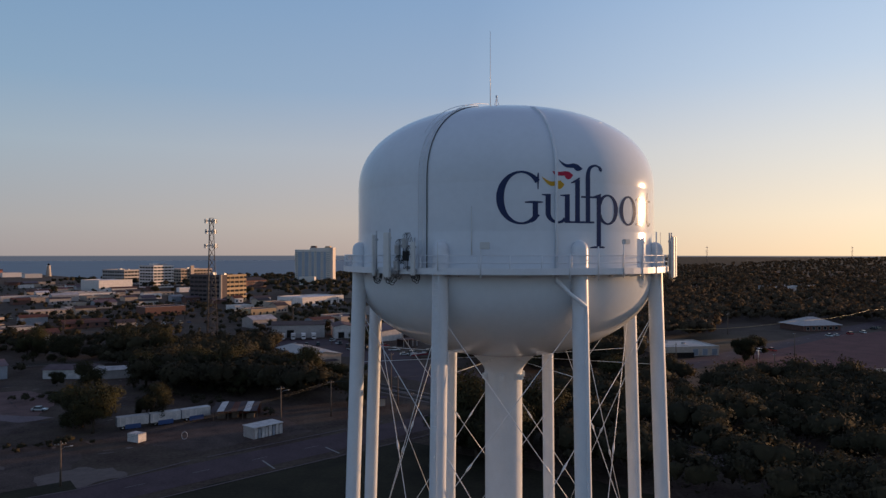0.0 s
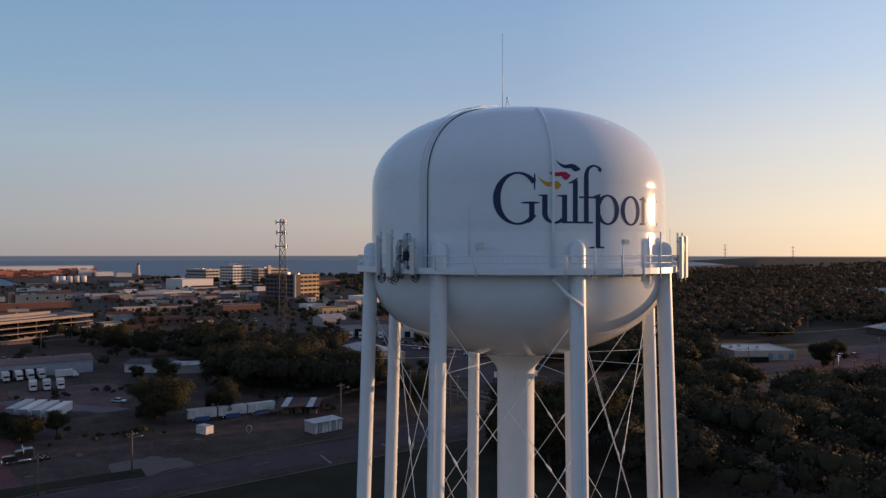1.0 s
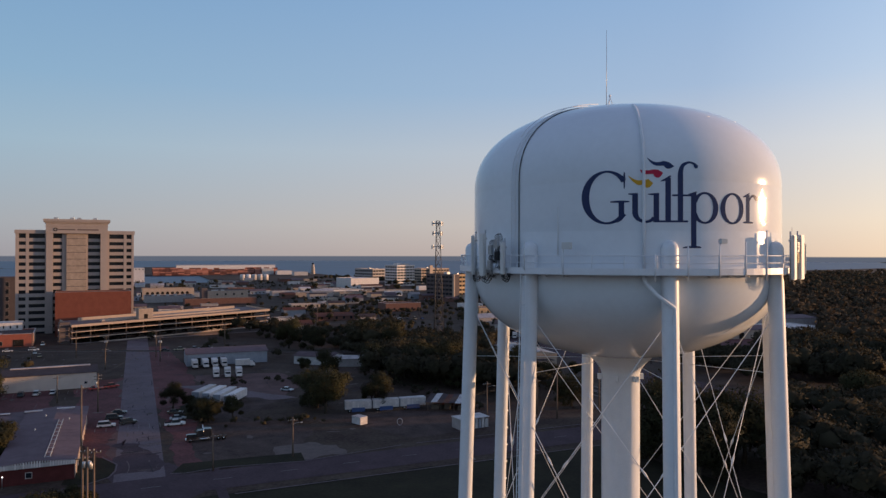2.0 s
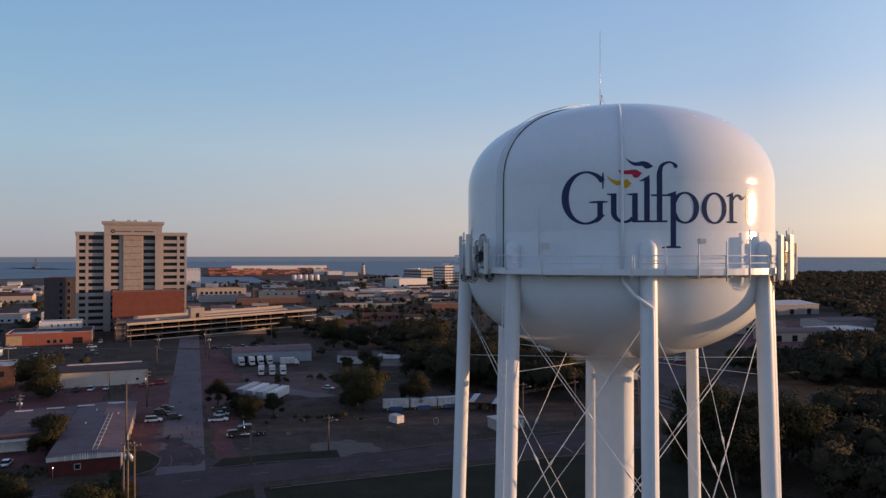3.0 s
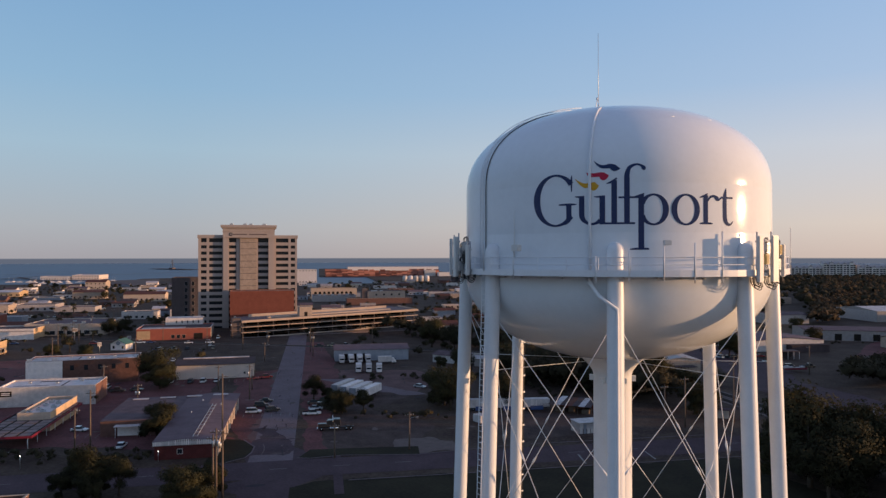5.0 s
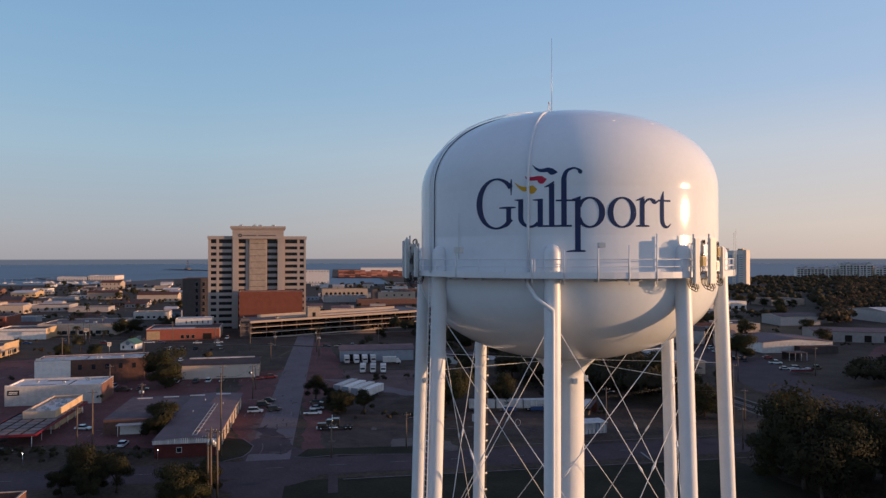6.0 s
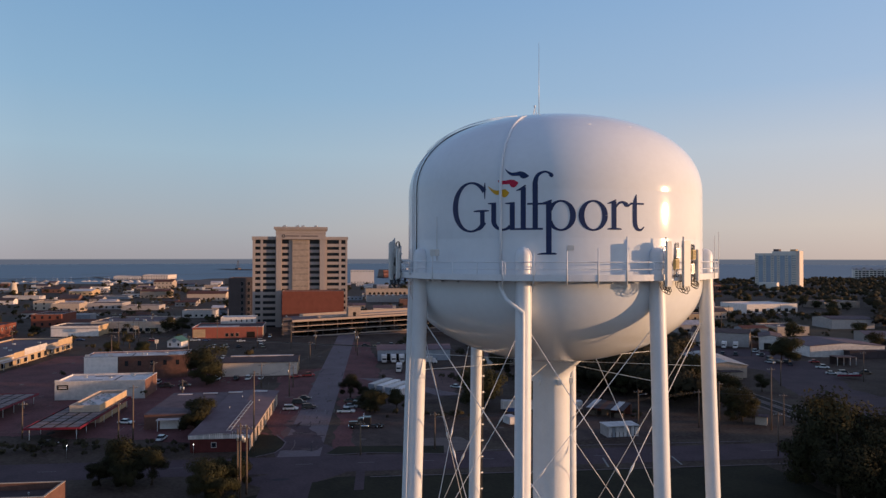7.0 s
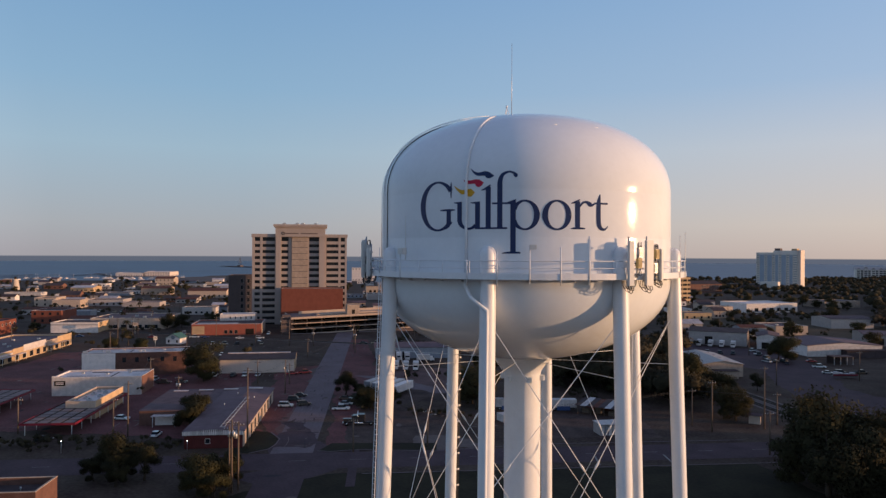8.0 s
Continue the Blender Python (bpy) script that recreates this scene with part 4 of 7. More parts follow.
ob = house("white block annexe with small dark windows", "store", -359, 283, 22, 13, 10.2, WHITE, PALEROOF, 47, parapet=0.4)
add_windows(ob, 22, 13, "f", 6, 20, 5, 7.0, 0.9, 1.7, WHITE)

# small white gabled house
ob = house("small white gabled house with green roof", "house", -321, 222, 8, 8, 3.4, WHITE, GREENROOF, 30, rise=2.2, along="y")
part("roundel", rod(B(), (4, -0.02, 3.7), (4, -0.1, 3.7), 1.1, seg=24), BLUEMETAL, ob)
add_windows(ob, 8, 8, "f", 1, 7, 2, 0.8, 1.2, 1.6)

# ---------------------------------------------------------------- bank tower, fifteen storeys
BW, BD, BH, ST_H = 65.5, 26.0, 63.3, 4.23
bank = thing("office_tower", "fifteen-storey beige office tower with taller classical centre block", "office tower", pose(-373.0, 318.7, 0, 0, 0, 46.5))
DARKSTONE = material("dark_stone", (0.12, 0.095, 0.092), rough=0.8, vary=0.2, scale=4.0)
STONE = material("beige_precast_stone", (0.368, 0.308, 0.277), rough=0.8, vary=0.12, scale=6.0, fine=0.1)
part("core", box(B(), 1.2, 1.2, 0, BW - 1.2, BD - 1.2, BH - 1.0), GLASS, bank, "dark glass core")


def facade(x0, x1, y, piers, zs, z_top, thick=1.19):
    """Stone piers and spandrels in front of the glass."""
    for a, b in piers:
        part("pier", box(B(), a, y, 0, b, y + thick, z_top), STONE, bank)
    for z in zs:
        part("spandrel", box(B(), x0, y + 0.12, z, x1, y + thick, z + ST_H * 0.5), STONE, bank)


rows = [59.4 - ST_H * k for k in range(14)]
sp = [z - ST_H * 0.75 for z in rows]
facade(0, 16, 0, ((0, 1.7), (5.4, 7.0), (15.6, 16.2)), sp, BH)
facade(51.3, BW, 0, ((50.0, 51.2), (59.6, 61.2), (64.2, BW)), sp, BH)
facade(20.0, 24.6, 0, ((24.8, 27.2),), sp, BH)
facade(39.2, 46.0, 0, ((38.2, 39.1),), sp, BH)
for z in (BH - 2.2,):
    part("cornice", box(B(), -0.5, -0.5, z, 16.2, 1.2, BH), STONE, bank)
    part("cornice", box(B(), 50.0, -0.5, z, BW + 0.5, 1.2, BH), STONE, bank)
part("side_wall", box(B(), BW - 1.19, 1.2, 0, BW, BD, BH), STONE, bank)
part("side_wall", box(B(), 0, 1.2, 0, 1.19, BD, BH), STONE, bank)
part("back_wall", box(B(), 1.2, BD - 1.19, 0, BW - 1.2, BD, BH), STONE, bank)
part("roof", box(B(), 0.5, 1.2, BH - 0.9, BW - 0.5, BD - 0.5, BH - 0.4), ROOF, bank)
for k, z in enumerate(rows):
    for s in (3.5, 12.0, 18.5):
        o = new("window", window_meshes(3.2, 1.9, STONE, GLASS)[0])
        o.parent, o.matrix_basis = bank, on_face("r", BW, BD, s, z - 0.95)
        q = new("pane", window_meshes(3.2, 1.9, STONE, GLASS)[1])
        q.parent = o
# centre block, proud of the wings
part("centre_pier", box(B(), 16.2, -2.0, 0, 19.9, 3.0, 67.2), STONE, bank)
part("centre_pier", box(B(), 46.1, -2.0, 0, 50.0, 3.0, 67.2), STONE, bank)
part("entablature", box(B(), 16.0, -2.2, 61.3, 50.2, BD - 2, 67.8), STONE, bank)
part("cornice", box(B(), 15.2, -3.0, 67.8, 51.0, BD - 1.2, 68.6), STONE, bank)
part("cornice", box(B(), 14.6, -3.6, 68.61, 51.6, BD - 0.6, 70.1), STONE, bank)
part("panel", box(B(), 27.2, -0.9, 0, 38.2, 1.19, 61.2), BEIGE, bank, "plain beige vertical panel")
for k in range(14):
    part("joint", box(B(), 27.3, -0.96, 58 - ST_H * k, 38.1, -0.9, 58.3 - ST_H * k), DARKSTONE, bank)
for x0, x1 in ((22.8, 32.0), (33.2, 45.0)):
    part("sign_bar", box(B(), x0, -2.28, 63.35, x1, -2.2, 64.05), DARKSTONE, bank, "dark bar of sign lettering, too far to read")
part("moulding", box(B(), 15.7, -2.45, 65.6, 50.5, -2.2, 66.1), STONE, bank)
part("moulding", box(B(), 15.8, -2.4, 61.6, 50.4, -2.2, 62.0), STONE, bank)
part("sign_mark", ring_slab(B(), 0.7, 1.15, 0, 0.15, 20), DARKGAP, bank).matrix_basis = Matrix.Translation((21.2, -2.2, 63.7)) @ Matrix.Rotation(radians(90), 4, "X")
for x in (20, 29, 33, 42):
    roof_unit(bank, x, 8, 70.1, 1.4)
part("roof_aerial", rod(B(), (31, 10, 70.1), (31, 10, 73), 0.12, 0.05, 6), GALV, bank)
# red brick block before it
ob = house("plain red brick block before the tower", "podium block", -342, 319, 41, 18, 26, REDBRICK, ROOF, 46.5, parapet=0.4, trim=STONE)
# dark building behind
ob = house("dark grey office block with narrow windows", "office building", -424, 336, 24, 24, 33, DARKSTONE, DARKROOF, 46.5, parapet=0.6, mats={"r": BRICK})
for k in range(6):
    add_windows(ob, 24, 24, "f", 9, 16, 2, 3 + 4.8 * k, 2.2, 3.2, GREYMETAL)
    add_windows(ob, 24, 24, "r", 2, 22, 4, 3 + 4.8 * k, 2.2, 2.6, BRICK)

# ---------------------------------------------------------------- parking garage
garage = thing("parking_garage", "long three-level beige concrete parking garage", "parking garage", pose(-305.6, 296.5, 0, 0, 0, 55.5))
GL, GD = 113.0, 40.0
DECK = material("garage_concrete", (0.49, 0.37, 0.285), rough=0.85, vary=0.18, scale=4.0, fine=0.12)
RISE = 3.7 / GL


def sloped(x0, y0, x1, y1, low, high):
    """A slab or wall whose faces climb along the garage's length."""
    z = lambda x, h: h + RISE * x
    bm = B()
    quads(bm, [(x0, y0, z(x0, low)), (x1, y0, z(x1, low)), (x1, y1, z(x1, low)), (x0, y1, z(x0, low)), (x0, y0, z(x0, high)), (x1, y0, z(x1, high)), (x1, y1, z(x1, high)), (x0, y1, z(x0, high))], BOXF)
    return bm


for z in (3.0, 6.3, 9.3):
    part("deck", sloped(0.4, 0.4, GL - 0.4, GD - 0.4, z - 0.3, z), CONCRETE, garage)
    low, high = (z - 0.35, z + 0.95) if z > 9 else (z - 0.3, z + 0.2)
    part("parapet", sloped(0, 0, GL, 0.3, low, high), DECK, garage)
    part("parapet", sloped(GL - 0.35, 0.36, GL, GD - 0.36, low, high), DECK, garage)
    part("parapet", sloped(0, 0.36, 0.35, GD - 0.36, low, high), DECK, garage)
    part("rail", sloped(0.2, 0.1, GL - 0.2, 0.18, z + 1.0, z + 1.08), WEAVE, garage)
part("ground_band", sloped(14, 0, GL, 0.3, -0.45, 0.15), DECK, garage)
part("ground_band", box(B(), 0, -0.05, 0, GL, 0.3, 0.35), CONCRETE, garage)
# Dark wedge added in place of the shade under the ground band
bm = B()
quads(bm, [(16, 0.9, 0), (GL - 0.5, 0.9, 0), (GL - 0.5, 1.2, 0), (16, 1.2, 0), (16, 0.9, 0.05), (GL - 0.5, 0.9, 3.1), (GL - 0.5, 1.2, 3.1), (16, 1.2, 0.05)], BOXF)
part("ground_wall", bm, DARKSTONE, garage)
# Columns coloured dark for the shade between the decks
for k in range(13):
    for y in (2.6, 22, GD - 1.0):
        x = 0.5 + 9.2 * k
        part("column", box(B(), x, y, 0, x + 0.5, y + 0.5, 9.0 + RISE * x), DARKSTONE, garage)
# Unseen near-black walls added to keep the deck gaps dark
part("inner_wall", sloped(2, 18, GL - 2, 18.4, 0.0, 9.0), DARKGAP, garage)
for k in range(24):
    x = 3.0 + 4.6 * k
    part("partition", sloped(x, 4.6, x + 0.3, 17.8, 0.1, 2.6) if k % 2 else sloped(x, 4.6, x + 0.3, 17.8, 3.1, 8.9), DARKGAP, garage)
part("ramp", sloped(18, 15, GL - 14, 21, 9.31, 10.3), DECK, garage)
part("upper_parapet", sloped(8, 30, GL - 12, 30.4, 9.31, 11.3), DECK, garage)
part("stair_tower", box(B(), 36, 7, 10.2, 44, 13.5, 17.0), BEIGE, garage)
part("stair_door", box(B(), 39, 6.93, 11.2, 41, 6.995, 13.8), DARKGAP, garage)
part("stair_tower", box(B(), -5, 4, 0, -0.02, 10, 11.5), DARKSTONE, garage)
for k in range(4):
    part("stair_flight", box(B(), -6.2, 3.2, 1.4 + 2.8 * k, -0.5, 3.98, 1.6 + 2.8 * k), CONCRETE, garage)

# ---------------------------------------------------------------- yard, sheds and farther buildings
ob = house("blue-grey metal warehouse with low gable roof", "warehouse", -196.3, 254.3, 34.5, 16, 5.2, BLUEMETAL, ROOF, 42.6, rise=1.5)
add_windows(ob, 34.5, 16, "f", 3, 16, 3, 0.1, 3.0, 3.4, GREYMETAL, DARKGAP, "door")
for k in range(38):
    part("siding_rib", box(B(), 0.4 + 0.9 * k, -0.05, 3.7, 0.5 + 0.9 * k, 0.0, 5.1), BLUEMETAL, ob)
ob = house("low white metal shed with grey roof", "shed", -156.7, 277, 18.5, 12, 3.6, WORN, ROOF, 2, rise=1.2)
ob = house("dark open lean-to shed with pale sheets on its roof", "shed", -134, 276, 12, 9, 3.4, GREYMETAL, PALEROOF, 20, rise=0.9)
ob = house("white tin-roofed lean-to shed", "shed", -121, 283, 9, 8, 3.6, WHITE, PALEROOF, 30, rise=0.8)
ob = thing("lean_to", "open rusty lean-to of posts under patched tin sheets", "shed", pose(-68.0, 208.5, 0, 0, 0, 8))
for x in (0.2, 4.4, 8.6, 12.8):
    for y, h in ((0.3, 2.6), (8.2, 3.3)):
        part("post", box(B(), x - 0.08, y - 0.08, 0, x + 0.08, y + 0.08, h), WOOD, ob)
part("back_wall", box(B(), 0, 8.4, 0, 13, 8.55, 3.2), REDBRICK, ob, "rust-red boarded back wall")
for k in range(7):
    lift = 0.07 * ((k * 5) % 3)
    bm = B()
    quads(bm, [(1.9 * k - 0.5, -0.7 - lift * 2, 2.62 + lift), (1.9 * k + 1.35, -0.6, 2.6 + lift), (1.9 * k + 1.35, 9.0 + lift * 4, 3.42 + lift), (1.9 * k - 0.5, 9.1, 3.44 + lift),
               (1.9 * k - 0.5, -0.7 - lift * 2, 2.68 + lift), (1.9 * k + 1.35, -0.6, 2.66 + lift), (1.9 * k + 1.35, 9.0 + lift * 4, 3.48 + lift), (1.9 * k - 0.5, 9.1, 3.5 + lift)], BOXF)
    part("tin_sheet", bm, (DARKROOF, WORN, DARKROOF, REDROOF, DARKROOF, WORN, DARKROOF)[k], ob)
for x, y, w, d, h in ((1, 2, 2.4, 1.6, 1.4), (5, 3, 1.8, 2.6, 1.8), (9.5, 1.6, 2.2, 1.8, 1.2)):
    part("stacked_crate", box(B(), x, y, 0, x + w, y + d, h), WOOD, ob)
ob = thing("storage_container", "battered white container with an open ribbed side", "container", pose(-50, 187, 0, 0, 0, 48))
part("roof", box(B(), -0.2, -0.3, 3.05, 9.2, 5.2, 3.2), WORN, ob)
part("back_wall", box(B(), 0, 4.85, 0.1, 9, 5, 3.04), WORN, ob)
part("end_wall", box(B(), 0, 0, 0.1, 0.12, 4.84, 3.04), GREYMETAL, ob)
part("end_wall", box(B(), 8.88, 0, 0.1, 9, 4.84, 3.04), WORN, ob)
for k in range(8):
    part("front_panel", box(B(), 0.2 + 1.1 * k, 0.0 - 0.03 * (k % 3), 0.15, 1.1 + 1.1 * k, 0.07, 3.0 - 0.35 * (k % 2)), (WORN, BLUEMETAL, WORN, WORN)[k % 4], ob)
ob = thing("tyre_rack", "white hoop stand in the yard", "stand", pose(-68.5, 187.5, 0, 0, 0, 20))
part("hoop", pipe(B(), [(0.75 * math.cos(0.5236 * k), 0, 1.05 + 1.0 * math.sin(0.5236 * k)) for k in range(12)] + [(0.75, 0, 1.05)], 0.07, 6), WORN, ob)
ob = house("grey warehouse with roll-up doors", "warehouse", -99, 408, 30, 26, 7.4, GREYMETAL, DARKROOF, 12, rise=1.2, mats={"r": BEIGE})
add_windows(ob, 30, 26, "f", 8, 13, 1, 0.1, 4.2, 4.6, GREYMETAL, DARKGAP, "door")
ob = house("white metal garage with dark door", "garage", -63, 408, 11, 22, 6.8, WHITE, ROOF, 14, rise=1.2, along="y")
add_windows(ob, 14, 22, "f", 2, 6, 1, 0.1, 3.6, 3.6, WHITE, DARKGAP, "door")
ob = house("wide white metal hall with low gable", "hall", -36, 393, 38, 30, 5.4, WHITE, ROOF, 40, rise=1.5, along="y")
part("annexe", box(B(), 17, -5, 0, 37.5, -0.05, 3.4), DARKROOF, ob, "low dark lean-to annexe")
part("annexe_roof", box(B(), 16.6, -5.4, 3.42, 37.9, -0.06, 3.6), DARKROOF, ob)
shelter = thing("open_shed", "open-fronted grey shed with posts in a junk yard", "shed", pose(-21, 371, 0, 0, 0, 40))
part("roof", box(B(), -0.3, -0.3, 3.6, 9.3, 6.3, 3.8), DARKROOF, shelter)
part("back_wall", box(B(), 0, 5.9, 0, 9, 6, 3.6), DARKROOF, shelter)
for x in (0, 3, 6, 8.8):
    part("post", box(B(), x, 0, 0, x + 0.2, 0.2, 3.6), WORN, shelter)
flat = thing("flatbed_trailer", "red flatbed trailer loaded with scrap", "trailer", pose(-12, 334, 0, 0, 0, 38))
part("bed", box(B(), -5, -1.2, 0.9, 5, 1.2, 1.2), WEAVE, flat)
part("side_board", box(B(), -5, -1.25, 1.2, 5, -1.15, 1.9), REDTRIM, flat)
for x in (-4, -2.2, 0.5, 2.6):
    part("scrap", box(B(), x, -0.9, 1.22, x + 1.5, 0.8, 1.9 + 0.2 * abs(x)), WORN, flat)
tank = thing("storage_tank", "small white domed storage tank", "tank", pose(-37, 398, 0))
part("shell", revolve(B(), [(0, 0), (1.7, 0), (1.7, 2.0), (1.4, 3.0), (0.8, 3.6), (0, 3.8)], 20), WHITE, tank)
ob = house("beige gabled shed with grey metal roof and lean-to", "shed", -58, 302, 16, 34, 5.2, BEIGE, GREYMETAL, 36, rise=1.3, along="y", mats={"l": GREYMETAL})
part("lean_to", box(B(), 3.5, -4.5, 0, 12.5, -0.05, 3.0), BEIGE, ob)
part("lean_to_roof", box(B(), 3.2, -4.8, 3.02, 12.8, -0.06, 3.18), DARKROOF, ob)
for k in range(4):
    part("skylight", box(B(), 9.5, 3 + 7.5 * k, 6.25, 11.2, 5.2 + 7.5 * k, 6.45), PALEROOF, ob)
ob = house("white showroom with dark windows and pale roof", "showroom", -130, 652, 52, 36, 8.0, WHITE, PALEROOF, 52, parapet=0.6, trim=WHITE)
add_windows(ob, 52, 36, "f", 8, 50, 6, 1.0, 4.0, 3.2, GREYMETAL)
ob = house("cream wall building with stepped parapet", "store", -148, 618, 20, 14, 6.4, BEIGE, ROOF, 55, parapet=0.6)
ob = house("low tan flat-roofed roadside store", "store", -88, 764, 40, 28, 6.4, BEIGE, ROOF, 50, parapet=0.5)
ob = house("low grey warehouse with beige gable", "warehouse", -50, 552, 30, 24, 6.6, GREYMETAL, ROOF, 40, rise=1.4, mats={"r": BEIGE})
ob = house("red brick hall with white-windowed front and dark roof", "hall", -285, 955, 62, 30, 11, BRICK, DARKROOF, 58, rise=4.0)
for k in range(2):
    add_windows(ob, 62, 30, "f", 28, 60, 8, 2 + 4.5 * k, 2.2, 2.8)
ob = house("long low warehouse with grey metal roof", "warehouse", -20, 462, 60, 26, 6, GREYMETAL, ROOF, 20, rise=1.2)
add_windows(ob, 60, 26, "f", 6, 40, 4, 0.1, 4, 4, GREYMETAL, DARKGAP, "door")
ob = house("long pale grey warehouse with metal roof", "warehouse", 14, 612, 72, 44, 8, GREYMETAL, PALEROOF, 40, rise=2.2)
add_windows(ob, 72, 44, "f", 8, 64, 4, 0.1, 4.4, 4.6, GREYMETAL, DARKGAP, "door")
ob = house("low beige gabled depot with grey metal roof", "depot", 26, 436, 40, 16, 5.2, BEIGE, ROOF, 31, rise=1.8)
add_windows(ob, 40, 16, "f", 4, 36, 4, 0.1, 3.4, 3.6, GREYMETAL, DARKGAP, "door")
ob = house("flat-roofed white store with dark shopfront", "store", 60, 462, 33, 24, 5.4, WHITE, PALEROOF, 37, parapet=0.4)
add_windows(ob, 33, 24, "f", 3, 30, 5, 0.6, 3.2, 2.4)
ob = house("grey metal depot among bare lots", "depot", 62, 520, 38, 24, 5.6, GREYMETAL, ROOF, 36, rise=1.4)
ob = house("small beige shed by the track", "shed", -22, 228, 3.2, 2.4, 2.6, BEIGE, ROOF, 10, rise=0.3)

# east side: low shops beyond the trees
ob = house("low grey-roofed workshop with beige end and roll-up doors", "workshop", 104, 338, 29, 26, 4.4, BEIGE, GREYMETAL, 8, parapet=0.25, mats={"r": WHITE}, trim=GREYMETAL)
add_windows(ob, 29, 26, "f", 15.5, 28, 3, 0.15, 2.8, 3.2, WHITE, BLUEMETAL, "door")
add_windows(ob, 29, 26, "r", 3, 24, 5, 0.2, 2.4, 2.8, WHITE)
for x, y in ((4, 14), (10, 18), (16, 12)):
    roof_unit(ob, x, y, 4.15, 0.9)
for k in range(3):
    part("skylight", box(B(), 4 + 7 * k, 6, 4.16, 9 + 7 * k, 7.2, 4.26), PALEROOF, ob)
fence = thing("fence", "dark slatted yard fence before a workshop", "fence", pose(101, 331, 0, 0, 0, 8))
for k in range(12):
    part("slat", box(B(), 1.4 * k, 0, 0.1, 1.4 * k + 1.34, 0.08, 2.6), DARKGAP, fence)
    part("post", box(B(), 1.4 * k - 0.05, 0.09, 0, 1.4 * k + 0.05, 0.2, 2.7), WEAVE, fence)
ob = thing("building", "low hip-roofed diner beside a parking lot", "restaurant", pose(226, 446, 0, 0, 0, 12))
walls(ob, 27, 22, 3.6, BRICK)
hip_roof(ob, 27, 22, 3.6, 4.6, GREYMETAL, 1.2)
add_windows(ob, 27, 22, "f", 2, 25, 6, 0.8, 2.2, 2.0)
ob = house("small beige kiosk with pale roof", "kiosk", 172, 277, 8, 5, 3.4, BEIGE, PALEROOF, 10, parapet=0.3)
ob = house("low white school far among trees", "school", 420, 900, 90, 24, 7, WHITE, PALEROOF, 30, parapet=0.3)

# offices near the shore
def office(label, x, y, w, d, n, step, wall, ang=GRID, mats=None):
    """Floors of glass between continuous bands."""
    ob = thing("office_building", label, "office building", pose(x, y, 0, 0, 0, ang))
    part("core", box(B(), 0.8, 0.8, 0, w - 0.8, d - 0.8, n * step), GLASS, ob, "dark glass floors")
    for k in range(n + 1):
        z = step * k - 0.2 if k else 0.0
        part("band", box(B(), 0, 0, z, w, 0.79, z + step * 0.5), wall, ob)
        part("band", box(B(), w - 0.79, 0.8, z, w, d, z + step * 0.5), (mats or {}).get("r", wall), ob)
        part("band", box(B(), 0, 0.8, z, 0.79, d, z + step * 0.5), wall, ob)
    for k in range(int(w / 6) + 1):
        x0 = min(6.0 * k, w - 0.6)
        part("column", box(B(), x0, 0.15, 0, x0 + 0.6, 0.79, n * step), wall, ob)
    for k in range(1, int(d / 6) + 1):
        y0 = min(6.0 * k, d - 0.6)
        part("column", box(B(), w - 0.79, y0, 0, w - 0.15, y0 + 0.6, n * step), (mats or {}).get("r", wall), ob)
    part("roof", box(B(), 0.4, 0.4, n * step + 0.3, w - 0.4, d - 0.4, n * step + 0.7), ROOF, ob)
    roof_unit(ob, w * 0.3, d * 0.4, n * step + 0.7, 3.0), roof_unit(ob, w * 0.6, d * 0.5, n * step + 0.7, 2.2)
    return ob


# Sun and shade in the colour: ochre right side, dark grey front
ob = office("banded office block coloured dark grey in shade and ochre in sun", -256, 714, 44, 34, 6, 4.3, DARKSTONE, -30, {"r": YELLOW})
part("stair_core", box(B(), 44.01, 1.0, 0, 44.9, 7.5, 27.5), DARKSTONE, ob)
part("corner_pier", box(B(), 43.0, -0.6, 0, 45.2, 0.9, 27.6), BEIGE, ob)
ob = office("white banded office block with roof plant", -430.5, 1001, 31, 34, 7, 4.25, WHITE, -30)
part("penthouse", box(B(), 12, 8, 30.4, 20, 17, 34.6), WHITE, ob)
part("penthouse", box(B(), 22, 14, 30.4, 29, 24, 33.6), GREYMETAL, ob)
office("long pale parking deck by the shore", -540, 1120, 54, 40, 4, 5.2, GREYMETAL, -30)
ob = office("beige stepped office deck beside the shore", -421, 1080, 30, 60, 5, 4.6, BEIGE, -30)
part("stair_tower", box(B(), 30.01, 16, 0, 33, 22, 30), BEIGE, ob)
# Ochre right wall carries the sunlight in its colour
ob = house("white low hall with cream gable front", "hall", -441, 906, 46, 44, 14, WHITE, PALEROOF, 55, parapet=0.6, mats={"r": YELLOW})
ob = house("long pale station building with arched openings", "station", -533.7, 602.6, 52, 18, 11.6, BEIGE, ROOF, 46.7, parapet=0.6, trim=BEIGE)
# Dark panels on the wall give the openings their inner shade
for k in range(9):
    x = 5.0 + 5.0 * k
    bm = box(B(), x - 1.5, -0.08, 3.2, x + 1.5, 0.0, 6.6)
    rod(bm, (x, -0.08, 6.6), (x, -0.001, 6.6), 1.5, seg=20)
    part("arched_opening", bm, DARKGAP, ob)
part("side_arcade", box(B(), -0.35, 3, 2.5, -0.01, 15, 7.5), DARKGAP, ob)
ob = house("grey two-storey civic building", "civic building", -428, 572, 39, 26, 12.6, DARKSTONE, ROOF, 49.6, parapet=0.8, mats={"f": BEIGE}, trim=BEIGE)
part("tower_block", box(B(), -5.5, 1, 0, -0.02, 10, 15.5), DARKSTONE, ob)
add_windows(ob, 39, 26, "f", 8, 34, 4, 8.2, 2.0, 2.0, BEIGE)
